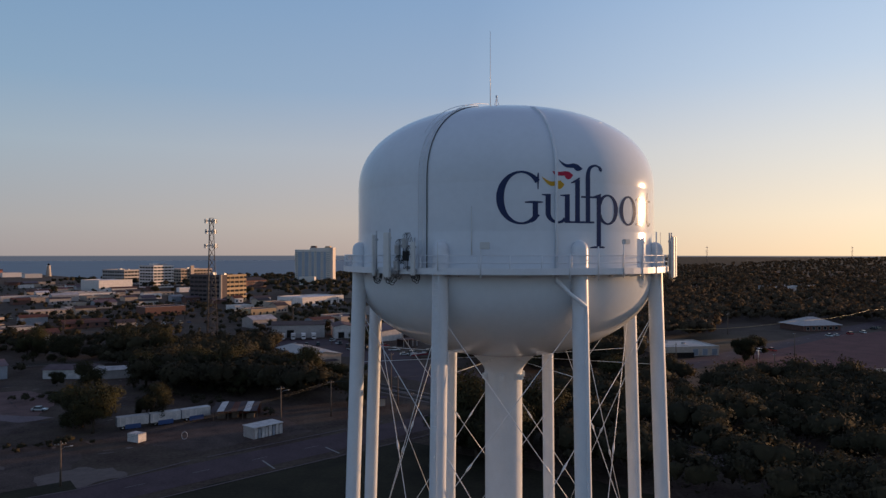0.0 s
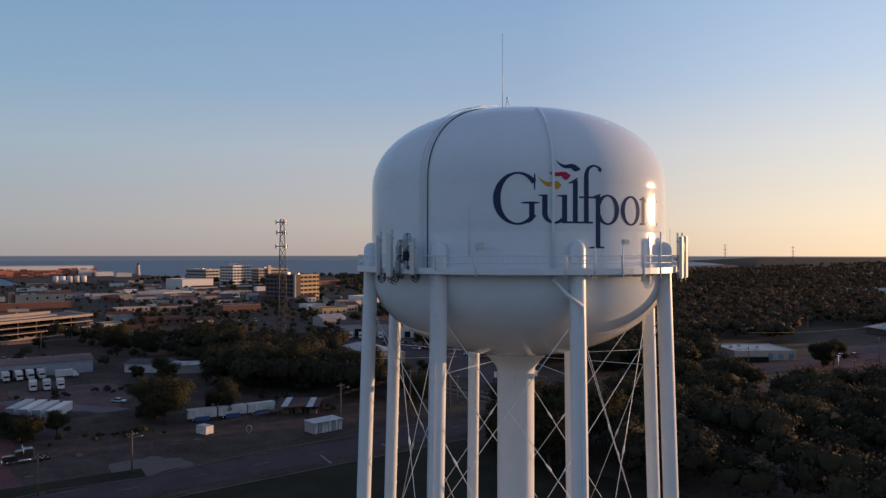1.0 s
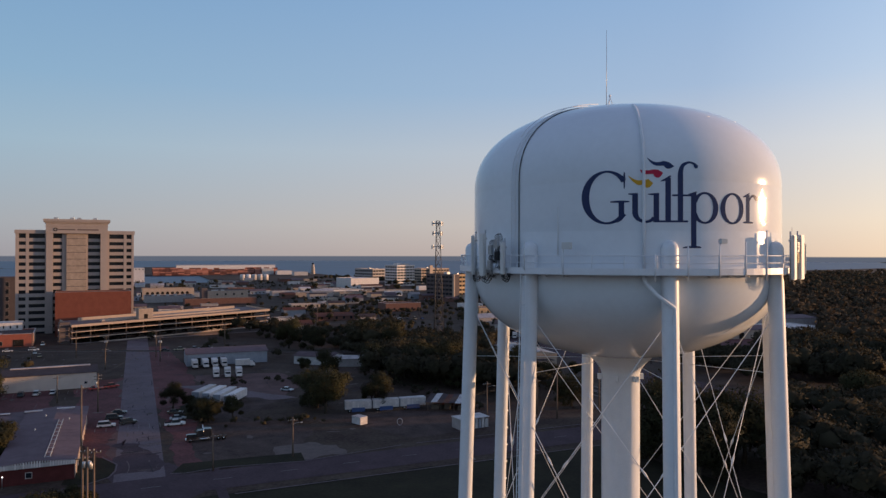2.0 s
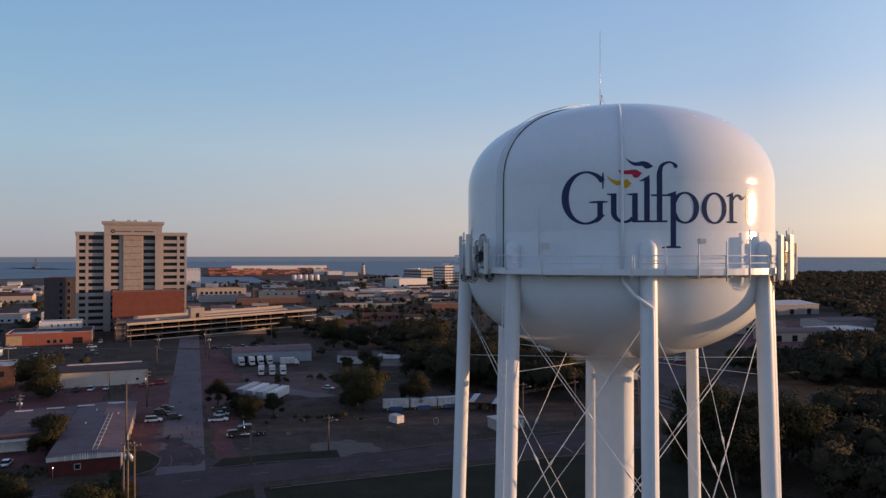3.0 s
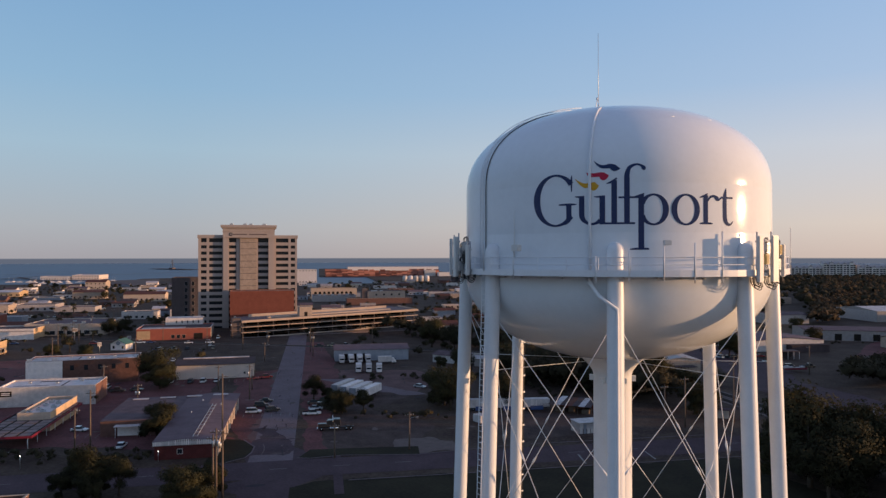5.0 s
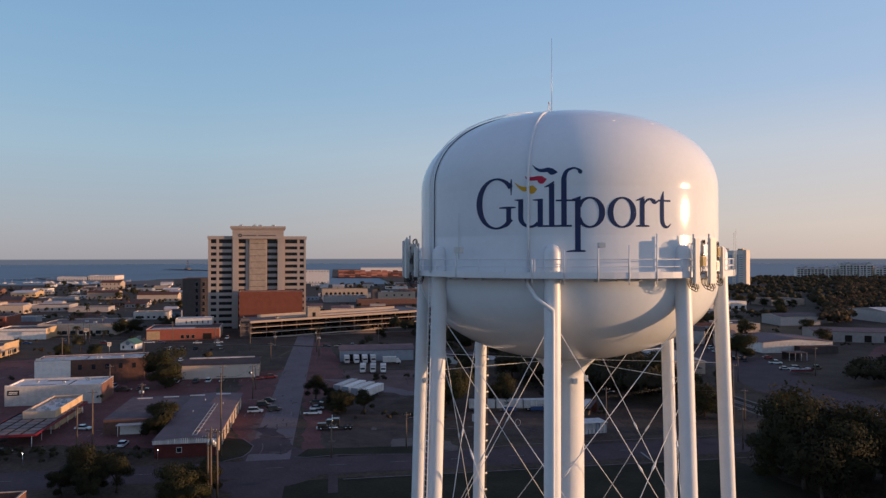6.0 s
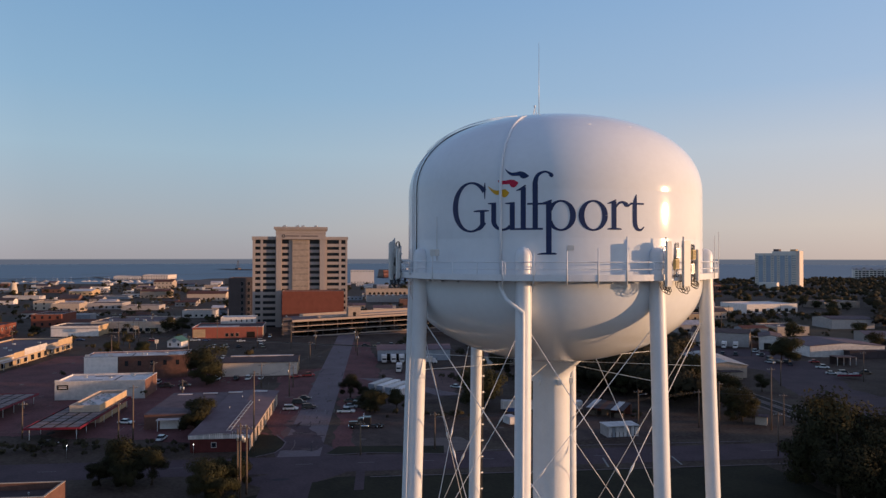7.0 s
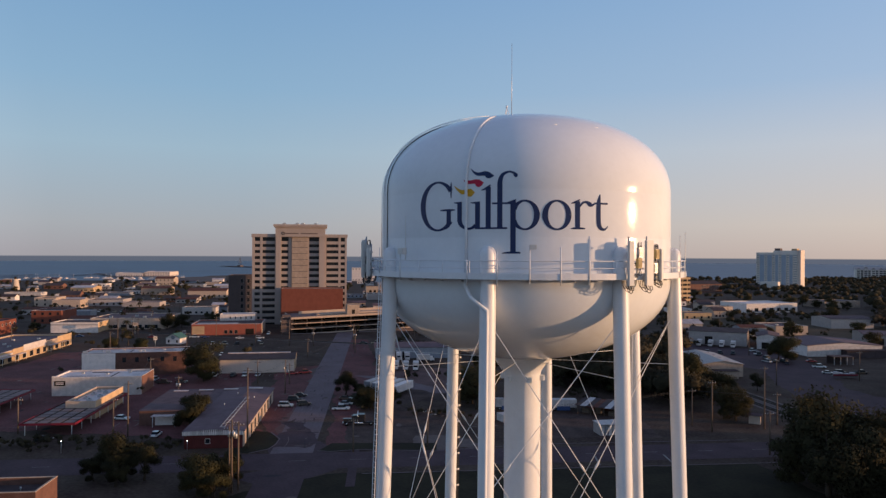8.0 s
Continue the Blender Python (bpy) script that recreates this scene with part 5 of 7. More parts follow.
for x, y in ((5, 6), (9, 9), (14, 5)):
    roof_unit(ob, x, y, 11.8, 1.6)
house("long low tan building with flat roof", "civic building", -436, 549, 66, 18, 6.2, BRICK, ROOF, 44, parapet=0.5, trim=BEIGE)
ob = house("wide flat-roofed hall with roof plant", "hall", -497, 566, 46, 26, 6.5, GREYMETAL, DARKROOF, 46, parapet=0.5, trim=GREYMETAL)
for x, y in ((6, 6), (12, 12), (20, 8), (28, 14), (36, 7)):
    roof_unit(ob, x, y, 6.0, 1.5)

# hotel tower on the shore
BLUEGLASS = material("blue_reflective_glass", (0.2800, 0.3510, 0.4250), rough=0.15, vary=0.15, scale=12.0)
PALEWALL = material("pale_hotel_wall", (0.66, 0.615, 0.555), rough=0.7, vary=0.1, scale=8.0)
PALEGLASS = material("pale_tinted_glass", (0.26, 0.29, 0.31), rough=0.2, vary=0.2, scale=8.0)
hotel = thing("hotel", "tall pale hotel slab with blue glass on the shore", "hotel", pose(-237, 1128, 0, 0, 0, -3) @ Matrix.Scale(0.92, 4, (1, 0, 0)))
part("body", box(B(), 0, 0, 0, 62, 18, 54.5), PALEWALL, hotel)
part("end_wall", box(B(), 62.01, -1.5, 0, 66.5, 20, 57.8), CREAM, hotel, "cream end wall")
BAYS = ((5.5, 12.5), (17, 24), (29, 33.5), (38, 45), (50, 54.5))
for x0, x1 in BAYS:
    part("glass_bay", box(B(), x0, -0.8, 7, x1, -0.01, 51), BLUEGLASS, hotel, "blue reflective glass bay")
for (_, a), (b, _) in zip(((0, 0.4),) + BAYS, BAYS + ((61.6, 0),)):
    for k in range(14):
        part("window_band", box(B(), a + 0.9, -0.25, 6.2 + 3.35 * k, b - 0.9, -0.005, 7.3 + 3.35 * k), PALEGLASS, hotel)
    for x in (a, b - 0.5):
        part("pier", box(B(), x, -1.1, 5, x + 0.5, -0.01, 53), PALEWALL, hotel)
part("roof_block", box(B(), 26, 0.5, 54.5, 61, 16, 57.2), PALEWALL, hotel)
part("roof_block", box(B(), 27, 3, 57.21, 35, 15, 60.5), DARKSTONE, hotel)
part("roof_block", box(B(), 52, 3, 57.21, 60, 15, 60), YELLOW, hotel)
part("podium", box(B(), -40, -20, 0, 40, -1.2, 8), DARKSTONE, hotel)
part("podium", box(B(), 16, -32, 0, 42, -20.01, 12.5), PALEWALL, hotel)


def apartments(label, x, y, w, h, bays):
    """A long pale block with projecting gabled bays and a grey roof."""
    ob = house(label, "apartment block", x, y, w, 24, h - 6, PALEWALL, GREYMETAL, 14, rise=6)
    step = w / bays
    for k in range(bays):
        x0, top = step * k + 1.5, h - 6 + (2.6 if k % 3 == 1 else 0.3)
        part("bay", box(B(), x0, -2.6, 0, x0 + step * 0.55, -0.02, top), WHITE if k % 2 else PALEWALL, ob)
        g = B()
        a, b, m = x0 - 0.6, x0 + step * 0.55 + 0.6, x0 + step * 0.275
        quads(g, [(a, -3, top + 0.02), (b, -3, top + 0.02), (m, -3, top + 4), (a, 9, top + 0.02), (b, 9, top + 0.02), (m, 9, top + 4)], [(0, 1, 2), (5, 4, 3), (0, 3, 4, 1), (1, 4, 5, 2), (2, 5, 3, 0)])
        part("bay_roof", g, GREYMETAL, ob)
        for z in range(2, int(top) - 2, 4):
            part("bay_window", box(B(), x0 + 1.0, -2.72, z, x0 + step * 0.55 - 1.0, -2.61, z + 2.2), GLASS, ob)
            part("balcony_opening", box(B(), x0 + step * 0.6, -0.12, z, x0 + step * 0.92, -0.005, z + 2.5), GLASS, ob)


apartments("grey-roofed apartment block among trees", -178, 1677, 80, 28, 6)
apartments("tall pale apartment block with gabled bays", -100, 1702, 62, 36, 5)
apartments("pale apartment block with gabled bays by the shore", -36, 1716, 76, 29, 6)


# lattice mast
def lattice(x, y, h, w0, w1, name, label, heads):
    ob = thing(name, label, "mast", pose(x, y, 0))
    n = int(h / 5)
    corners = [(math.cos(2.094 * k + 0.4), math.sin(2.094 * k + 0.4)) for k in range(3)]
    def at(k, z):
        w = w0 + (w1 - w0) * z / h
        return Vector((corners[k % 3][0] * w, corners[k % 3][1] * w, z))
    for k in range(3):
        part("leg", rod(B(), at(k, 0), at(k, h), 0.26, 0.18, 6), WEAVE, ob)
    for i in range(n):
        z0, z1 = h * i / n, h * (i + 1) / n
        bm = B()
        for k in range(3):
            rod(bm, at(k, z0), at(k + 1, z1), 0.11, seg=4)
            rod(bm, at(k + 1, z0), at(k, z1), 0.11, seg=4)
            rod(bm, at(k, z1), at(k + 1, z1), 0.08, seg=4)
        tagged(part("bracing", bm, WEAVE, ob), kind="stuff")
    for z, r in heads:
        for k in range(12):
            a = 30 * k
            part("panel", box(B(), 0, 0, 0, 0.35, 0.5, 2.2), GALV, ob).matrix_basis = pose(r * math.cos(radians(a)), r * math.sin(radians(a)), z - 1.2, 0, 0, a)
        part("head_frame", ring_slab(B(), r - 0.5, r, z - 0.2, z + 0.2, 12), WEAVE, ob)
    return ob


lattice(-122, 371, 67.5, 3.6, 1.2, "lattice_mast", "tall three-legged lattice phone mast with antenna rings", ((66.0, 2.9), (60.5, 2.6), (53.0, 3.1)))
for x, y, h, r in ((820, 2900, 85, 0), (1150, 3100, 80, 1), (1900, 3300, 80, 1)):
    lattice(x, y, h, 5, 2, "lattice_mast", "far lattice mast above the forest", ((h - 6, 5), (h - 22, 5)) if r else ((h - 4, 6), (h - 20, 7), (h - 34, 7)))

# port: container stacks, long white shed, white tanks, lighthouse
bm = B()
prt = random.Random(3)
for row in range(5):
    high = 4
    for col in range(21):
        if col % 4 == 0:
            high = prt.choice((2, 4, 5, 6, 6))
        if prt.random() < 0.12:
            continue
        base = U * (66 + 12.9 * col) + V * (1668 + 16 * row)
        for k in range(max(1, min(6, high + prt.choice((-1, 0, 0, 0))))):
            m = Matrix.Translation((base.x, base.y, 2.62 * k)) @ Matrix.Rotation(radians(GRID), 4, 'Z')
            quads(bm, [m @ Vector(q) for q in ((0, 0, 0), (12.2, 0, 0), (12.2, 2.4, 0), (0, 2.4, 0), (0, 0, 2.6), (12.2, 0, 2.6), (12.2, 2.4, 2.6), (0, 2.4, 2.6))], BOXF)
RUST = material("container_paint", (0.2, 0.05, 0.03), rough=0.6, vary=0.5, scale=4.0, islands=1.0, tint=(0.34, 0.13, 0.085))
solid("container_stack", bm, RUST, "stacked rust-red shipping containers on the quay", "containers", kind="stuff")
p = U * 150 + V * (SHORE + 900)
ob = house("very long white quay shed", "quay shed", p.x, p.y, 290, 40, 13, WHITE, PALEROOF, GRID, rise=2)
p = U * 205 + V * 1322
for k in range(5):
    q = p + U * 10.5 * k
    solid("storage_tank", revolve(B(), [(0, 0), (4.6, 0), (4.6, 9.5), (3.4, 10.6), (0, 11)], 24), WHITE, "white steel storage tank on the quay", "storage tank", pose(q.x, q.y, 0), "quay tanks")
for label, cat, u0, v0, w, d, h in (("white low quay office with flat roof", "quay office", 330, 1640, 34, 22, 9), ("cream customs shed with pale roof", "customs shed", 352, 1560, 30, 26, 8), ("white cold store beside the quay", "cold store", 300, 1660, 26, 22, 14)):
    p = U * u0 + V * v0
    # White walls, with the sun-facing side coloured ochre for its light
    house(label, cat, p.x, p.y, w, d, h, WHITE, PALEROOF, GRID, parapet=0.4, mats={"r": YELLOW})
for x, y, h in ((-830, 1488, 27), (-990, 410, 17)):
    lh = thing("lighthouse", "white tapered lighthouse with dark lantern", "lighthouse", pose(x, y, 0))
    part("tower", revolve(B(), [(0, 0), (5.5, 0), (3.4, h * 0.8), (4.2, h * 0.81), (4.2, h * 0.84), (0, h * 0.84)], 20), WHITE, lh)
    part("lantern", revolve(B(), [(0, h * 0.84), (2.0, h * 0.84), (2.0, h * 0.93), (2.6, h * 0.94), (0, h)], 16), DARKGAP, lh)
solid("pier", strip(B(), uv(-560, SHORE + 380), uv(-330, SHORE + 900), 9, 0.6), CONCRETE, "low dark fishing pier reaching into the sea", "pier", kind="structure")
solid("breakwater", strip(B(), uv(-760, SHORE + 260), uv(-420, SHORE + 330), 14, 0.5), EARTH, "low stone breakwater", "breakwater", kind="structure")
solid("breakwater", strip(B(), uv(-1000, SHORE + 120), uv(-640, SHORE + 150), 16, 0.5), EARTH, "low stone breakwater", "breakwater", kind="structure")

# blocks towards the marina
for label, cat, x, y, w, d, h, wall, roof, rise in (
        ("red brick corner building with tall windows", "building", -494.5, 225, 20, 26, 9, REDBRICK, DARKROOF, 0),
        ("dark beige flat-roofed hall", "hall", -658, 295, 19, 22, 8.2, BEIGE, DARKROOF, 0),
        ("long tan store with blank front", "store", -625, 296, 24, 18, 7.4, BEIGE, ROOF, 0),
        ("long grey market hall with low roof", "hall", -631, 328, 34, 24, 5.8, GREYMETAL, DARKROOF, 0),
        ("beige villa-like block with red tiled roof", "building", -984, 606, 28, 26, 10, BEIGE, REDROOF, 3.4),
        ("long beige block with red tiled roof", "building", -761, 457, 33, 20, 7.8, BEIGE, REDROOF, 2.2),
        ("long beige arcade with red tiled roof", "building", -673, 462, 42, 20, 7.6, BEIGE, REDROOF, 2.6),
        ("large pale terminal hall near the water", "terminal", -1395, 824, 52, 70, 9, CREAM, PALEROOF, 0),
        ("low white boat sheds near the water", "boat shed", -1438, 783, 56, 40, 7, WHITE, PALEROOF, 0),
        ("dark hip-roofed house beside palms", "house", -747, 357, 20, 16, 4.6, BRICK, DARKROOF, 4.0),
        ("ochre restaurant with pale metal roof", "restaurant", -883, 432, 27, 30, 5.4, YELLOW, PALEROOF, 2.0),
        ("weathered boat house with gable roof", "boat house", -979, 441, 23, 18, 5, BRICK, DARKROOF, 3.0),
        ("low brown brick store with dark roof", "store", -232, 551, 32, 20, 6.8, BRICK, DARKROOF, 0),
        ("cream store with stepped parapet", "store", -150, 552, 22, 16, 5.3, YELLOW, ROOF, 0),
        ("white low store with flat roof", "store", -177, 600, 18, 16, 4.4, WHITE, PALEROOF, 0),
        ("long low pale wall building", "store", -323, 551, 31, 14, 3.6, BEIGE, PALEROOF, 0),
        ("low house with rusty red roof", "house", -244, 457, 27, 18, 3.2, BRICK, REDROOF, 2.0),
        ("small pale house with grey gable", "house", -298, 701, 13, 12, 4.4, BEIGE, ROOF, 2.6),
        ("white terminal block above the quay", "terminal", -890, 939, 43, 24, 24, WHITE, PALEROOF, 0)):
    ob = house(label, cat, x, y, w, d, h, wall, roof, GRID, parapet=0.5, rise=rise, trim=None if rise else PALEROOF)
    n = max(2, int(w / 5))
    add_windows(ob, w, d, "f", 1.5, w - 1.5, n, 1.0, 1.8, 2.0, wall)
    if d > 14:
        add_windows(ob, w, d, "r", 1.5, d - 1.5, max(2, int(d / 6)), 1.0, 1.8, 2.0, wall)
    if h > 8:
        add_windows(ob, w, d, "f", 1.5, w - 1.5, n, h - 3.2, 1.8, 2.0, wall)

# marina: moored boats with bare masts, and a dark spit out at sea
boats = random.Random(41)
for k in range(42):
    u0, v0 = boats.uniform(-640, -345), SHORE + boats.uniform(25, 150)
    p = U * u0 + V * v0
    ob = thing("sailing_boat", "white moored sailing boat with bare mast", "boat", pose(p.x, p.y, -1.2, 0, 0, GRID + boats.choice((0, 90))), "moored boats")
    part("hull", extrude_side(B(), [(-5, 0.2), (4, 0.2), (6.2, 1.6), (-5.4, 1.5)], -1.5, 1.5, -0.2), WHITE, ob)
    part("cabin", box(B(), -2, -0.9, 1.6, 2, 0.9, 2.4), WHITE, ob)
    part("mast", rod(B(), (0.6, 0, 2.3), (0.6, 0, boats.uniform(8, 12)), 0.09, 0.06, 6), STEEL, ob)
spit = B()
for a, b, w in (((-2405, 1728), (-2160, 1690), 12), ((-2300, 1660), (-2030, 1640), 60), ((-2030, 1640), (-1900, 1600), 10)):
    strip(spit, a, b, w, 0.5)
solid("breakwater", spit, EARTH, "dark rocky spit out in the bay", "breakwater", kind="structure")
ob = thing("range_light", "small lattice light on a rocky spit", "beacon", pose(-2190, 1660, 0.5))
part("base", box(B(), -9, -7, 0, 9, 7, 5), DARKSTONE, ob)
for sx in (-1, 1):
    for sy in (-1, 1):
        part("leg", rod(B(), (sx * 5, sy * 5, 7), (sx, sy, 30), 0.6, 0.4, 6), WEAVE, ob)
part("lantern", rod(B(), (0, 0, 30), (0, 0, 36), 1.2, 0.8, 10), WEAVE, ob)

jetties = B()
for a, b in (((-1536, 739), (-1689, 916)), ((-1902, 942), (-1954, 1090)), ((-1672, 858), (-1330, 738)), ((-1582, 635), (-1673, 718)), ((-1389, 589), (-1460, 655)), ((-1320, 538), (-1239, 546))):
    strip(jetties, a, b, 9, 0.4)
solid("jetty", jetties, DARKSTONE, "dark timber jetties in the marina", "jetty", kind="structure")
solid("beach", sheet(B(), [(-1282, 836), (-1280, 946), (-998, 745), (-1032, 679)], 0.05), SAND, "pale sandy beach beside the bay", "beach", kind="structure")
# ordinary low buildings that fill the town
FOOT += [(-122, 371, 8), (-315, 240, 34), (-300, 262, 30), (-470, 610, 60), (-400, 575, 50), (-480, 570, 40), (-900, 930, 40), (-860, 1010, 90), (-340, 340, 60), (-250, 340, 45), (-150, 460, 12), (-270, 780, 32), (-425, 1025, 36), (-540, 1175, 45), (-440, 1220, 45), (-150, 250, 30), (-75, 200, 40)]
fill = random.Random(12)
WALLS, ROOFS = [WHITE, BEIGE, BRICK, GREYMETAL, BEIGE, GREYMETAL, BLUEMETAL, WHITE], [ROOF, DARKROOF, PALEROOF, ROOF, DARKROOF, DARKROOF, REDROOF]
WORDS = {WHITE.name: "white", BEIGE.name: "beige", BRICK.name: "brown brick", GREYMETAL.name: "grey metal", YELLOW.name: "ochre", REDBRICK.name: "red brick", BLUEMETAL.name: "blue-grey metal"}
made = 0
for tries in range(9000):
    if made >= 215:
        break
    u0 = fill.uniform(-950, 380)
    v0 = fill.uniform(340, SHORE - 60)
    p = U * u0 + V * v0
    if p.y < 200 or p.x > -60 or (p.x > -410 and p.y < 300) or math.hypot(p.x, p.y) < 330 or (p.x > -215 and p.y < 430) or u0 > 300 + 0.1 * v0:
        continue
    if (p.x < -540 and fill.random() < 0.72) or (p.x > -330 and p.y < 660 and fill.random() < 0.6):
        continue
    w, d = (fill.uniform(9, 20), fill.uniform(8, 15)) if fill.random() < 0.62 else (fill.uniform(18, 40), fill.uniform(12, 26))
    r = math.hypot(w, d) / 2
    q = p + U * w / 2 + V * d / 2
    if any(math.hypot(q.x - a, q.y - b) < r * 0.85 + c for a, b, c in FOOT):
        continue
    if abs((q.x + 103.5) * 0.738 + (q.y - 124) * 0.674) < 6 + r and math.hypot(q.x + 103.5, q.y - 124) < 360:
        continue
    wall, roof = fill.choice(WALLS), fill.choice(ROOFS)
    h = fill.uniform(3.2, 4.4) if p.x < -540 else fill.uniform(3.4, 6.0)
    gable = fill.random() < (0.65 if w < 20 else 0.2)
    ob = house(f"low {WORDS[wall.name]} town building with {'gable' if gable else 'flat'} roof", "building", p.x, p.y, w, d, h, wall, roof, GRID, parapet=0.5, trim=None if gable or fill.random() < 0.5 else PALEROOF, rise=fill.uniform(1.2, 2.4) if gable else 0, group="town buildings", ring=True)
    if fill.random() < 0.35:
        add_windows(ob, w, d, "f", 1.5, w - 1.5, int(w / 5) + 1, 0.9, 2.0, 1.8, None, None)
        add_windows(ob, w, d, "r", 1.5, d - 1.5, int(d / 5) + 1, 0.9, 2.0, 1.8, None, None)
    if not gable:
        roof_unit(ob, w * 0.3, d * 0.4, h - 0.5, 0.9)
    made += 1

# ---------------------------------------------------------------- vehicles
def wheel_meshes(r, w):
    key = ("wheel", r, w)
    if key not in CACHE:
        t = revolve(B(), [(r * 0.55, -w / 2), (r * 0.95, -w / 2), (r, -w * 0.3), (r, w * 0.3), (r * 0.95, w / 2), (r * 0.55, w / 2)], 14)
        c = revolve(B(), [(0, -w * 0.4), (r * 0.56, -w * 0.4), (r * 0.56, w * 0.4), (0, w * 0.4)], 10)
        for bm in (t, c):
            bmesh.ops.rotate(bm, matrix=Matrix.Rotation(math.pi / 2, 3, 'X'), verts=bm.verts)
        CACHE[key] = finish(t, "tyre", RUBBER), finish(c, "rim", CHROME)
    return CACHE[key]


def add_wheels(ob, places, r, w, rims=True):
    t, c = wheel_meshes(r, w)
    for x, y in places:
        o = part("tyre", t, RUBBER, ob)
        o.location = (x, y, r)
        if rims:
            part("rim", c, CHROME, o)


def make_car(paint, kind, far=False):
    names = {"sedan": "car", "suv": "car", "pickup": "pickup_truck"}
    word = paint.name.split("_")[0]
    ob = thing(names[kind], f"parked {word} {kind} with dark windows", "pickup" if kind == "pickup" else "car", pose(0, 0, 0), "parked cars")
    L, W = (4.6, 1.8) if kind == "sedan" else (4.8, 1.9) if kind == "suv" else (5.6, 1.95)
    h = 0.95 if kind != "sedan" else 0.85
    body = extrude_side(B(), [(-L / 2, 0.35), (L / 2, 0.35), (L / 2 + 0.05, 0.6), (L / 2 - 0.1, h - 0.1), (L / 2 - 1.2, h), (-L / 2 + 0.1, h), (-L / 2 - 0.03, 0.6)], -W / 2, W / 2, 0.06)
    bmesh.ops.bevel(body, geom=body.edges[:], offset=0.06, segments=2, affect='EDGES')
    part("body", body, paint, ob)
    if kind == "sedan":
        cab, z1 = [(-1.7, h), (1.1, h), (0.35, 1.42), (-1.0, 1.42)], 1.42
    elif kind == "suv":
        cab, z1 = [(-2.2, h), (1.3, h), (0.6, 1.72), (-2.0, 1.72)], 1.72
    else:
        cab, z1 = [(-0.9, h), (1.5, h), (0.9, 1.78), (-0.7, 1.78)], 1.78
    part("greenhouse", extrude_side(B(), cab, -W / 2 + 0.06, W / 2 - 0.06, 0.16), GLASS, ob, "dark glass")
    rx = [x for x, z in cab if z == z1]
    bm = box(B(), min(rx) - 0.02, -W / 2 + 0.2, z1 - 0.02, max(rx) + 0.02, W / 2 - 0.2, z1 + 0.05)
    part("roof", bm, paint, ob)
    if kind == "pickup":
        part("bed", box(B(), -L / 2 + 0.15, -W / 2 + 0.15, h - 0.02, -1.0, W / 2 - 0.15, h + 0.03), RUBBER, ob)
    places = [(sx * L * 0.31, sy * (W / 2 - 0.1)) for sx in (-1, 1) for sy in (-1, 1)]
    if far:
        bm = B()
        for x, y in places:
            rod(bm, (x, y - 0.11, 0.34), (x, y + 0.11, 0.34), 0.34, seg=10)
        tagged(part("wheels", bm, RUBBER, ob), kind="stuff")
    else:
        add_wheels(ob, places, 0.34, 0.22)
    for sy in () if far else (-1, 1):
        part("headlight", box(B(), L / 2 - 0.08, sy * 0.65 - 0.2, 0.58, L / 2 + 0.06, sy * 0.65 + 0.2, 0.74), PANEL, ob)
        part("tail_light", box(B(), -L / 2 - 0.06, sy * 0.7 - 0.12, 0.6, -L / 2 + 0.08, sy * 0.7 + 0.12, 0.8), REDTRIM, ob)
    return ob


PLACED = {}


def park(kind, paint, x, y, ang):
    far = math.hypot(x, y) > 300
    key = (kind, paint, far)
    m = pose(x, y, 0.0 if far else 0.03, 0, 0, ang)
    if key not in PLACED:
        PLACED[key] = make_car(CAR_PAINTS[paint], kind, far)
        PLACED[key].matrix_basis = m
    else:
        copy_thing(PLACED[key], m)


for kind, paint, x, y, ang in (("suv", 0, -146, 158, 42), ("pickup", 0, -129, 166, 40), ("sedan", 2, -139, 178, 30), ("suv", 2, -151, 166, 42), ("sedan", 2, -155, 172, 44),
                               ("suv", 0, -212, 177, 132), ("suv", 2, -206.5, 182, 132), ("suv", 0, -203.5, 185.5, 132), ("sedan", 0, -200, 189, 132), ("sedan", 3, -192, 200, 60), ("pickup", 3, -190, 205, 60),
                               ("sedan", 0, -144.5, 112, 130), ("sedan", 0, -170, 116, 30), ("sedan", 2, -163, 91, 40), ("sedan", 4, -300, 235, 30), ("sedan", 1, -295, 240, 30),
                               ("sedan", 1, -133, 172, 40), ("sedan", 1, -126, 221, 0), ("sedan", 0, -310, 262, 45), ("suv", 0, -302, 270, 45), ("pickup", 0, -25, 358, 20), ("sedan", 1, -19, 342, 10), ("suv", 2, -15, 346, 30), ("sedan", 2, -44, 362, 150), ("suv", 2, -41, 364, 150), ("suv", 1, -47, 360, 150), ("sedan", 2, -38, 358, 100), ("suv", 2, -50, 372, 80), ("sedan", 0, -57, 385, 70), ("suv", 1, -62, 396, 70), ("pickup", 2, -8, 351, 40), ("sedan", 3, -31, 374, 30), ("suv", 2, -143, 163, 60), ("suv", 2, -219, 152, 45), ("pickup", 2, -214, 156, 45), ("suv", 1, -223, 158, 135), ("sedan", 2, -210, 161, 45)):
    park(kind, paint, x, y, ang)


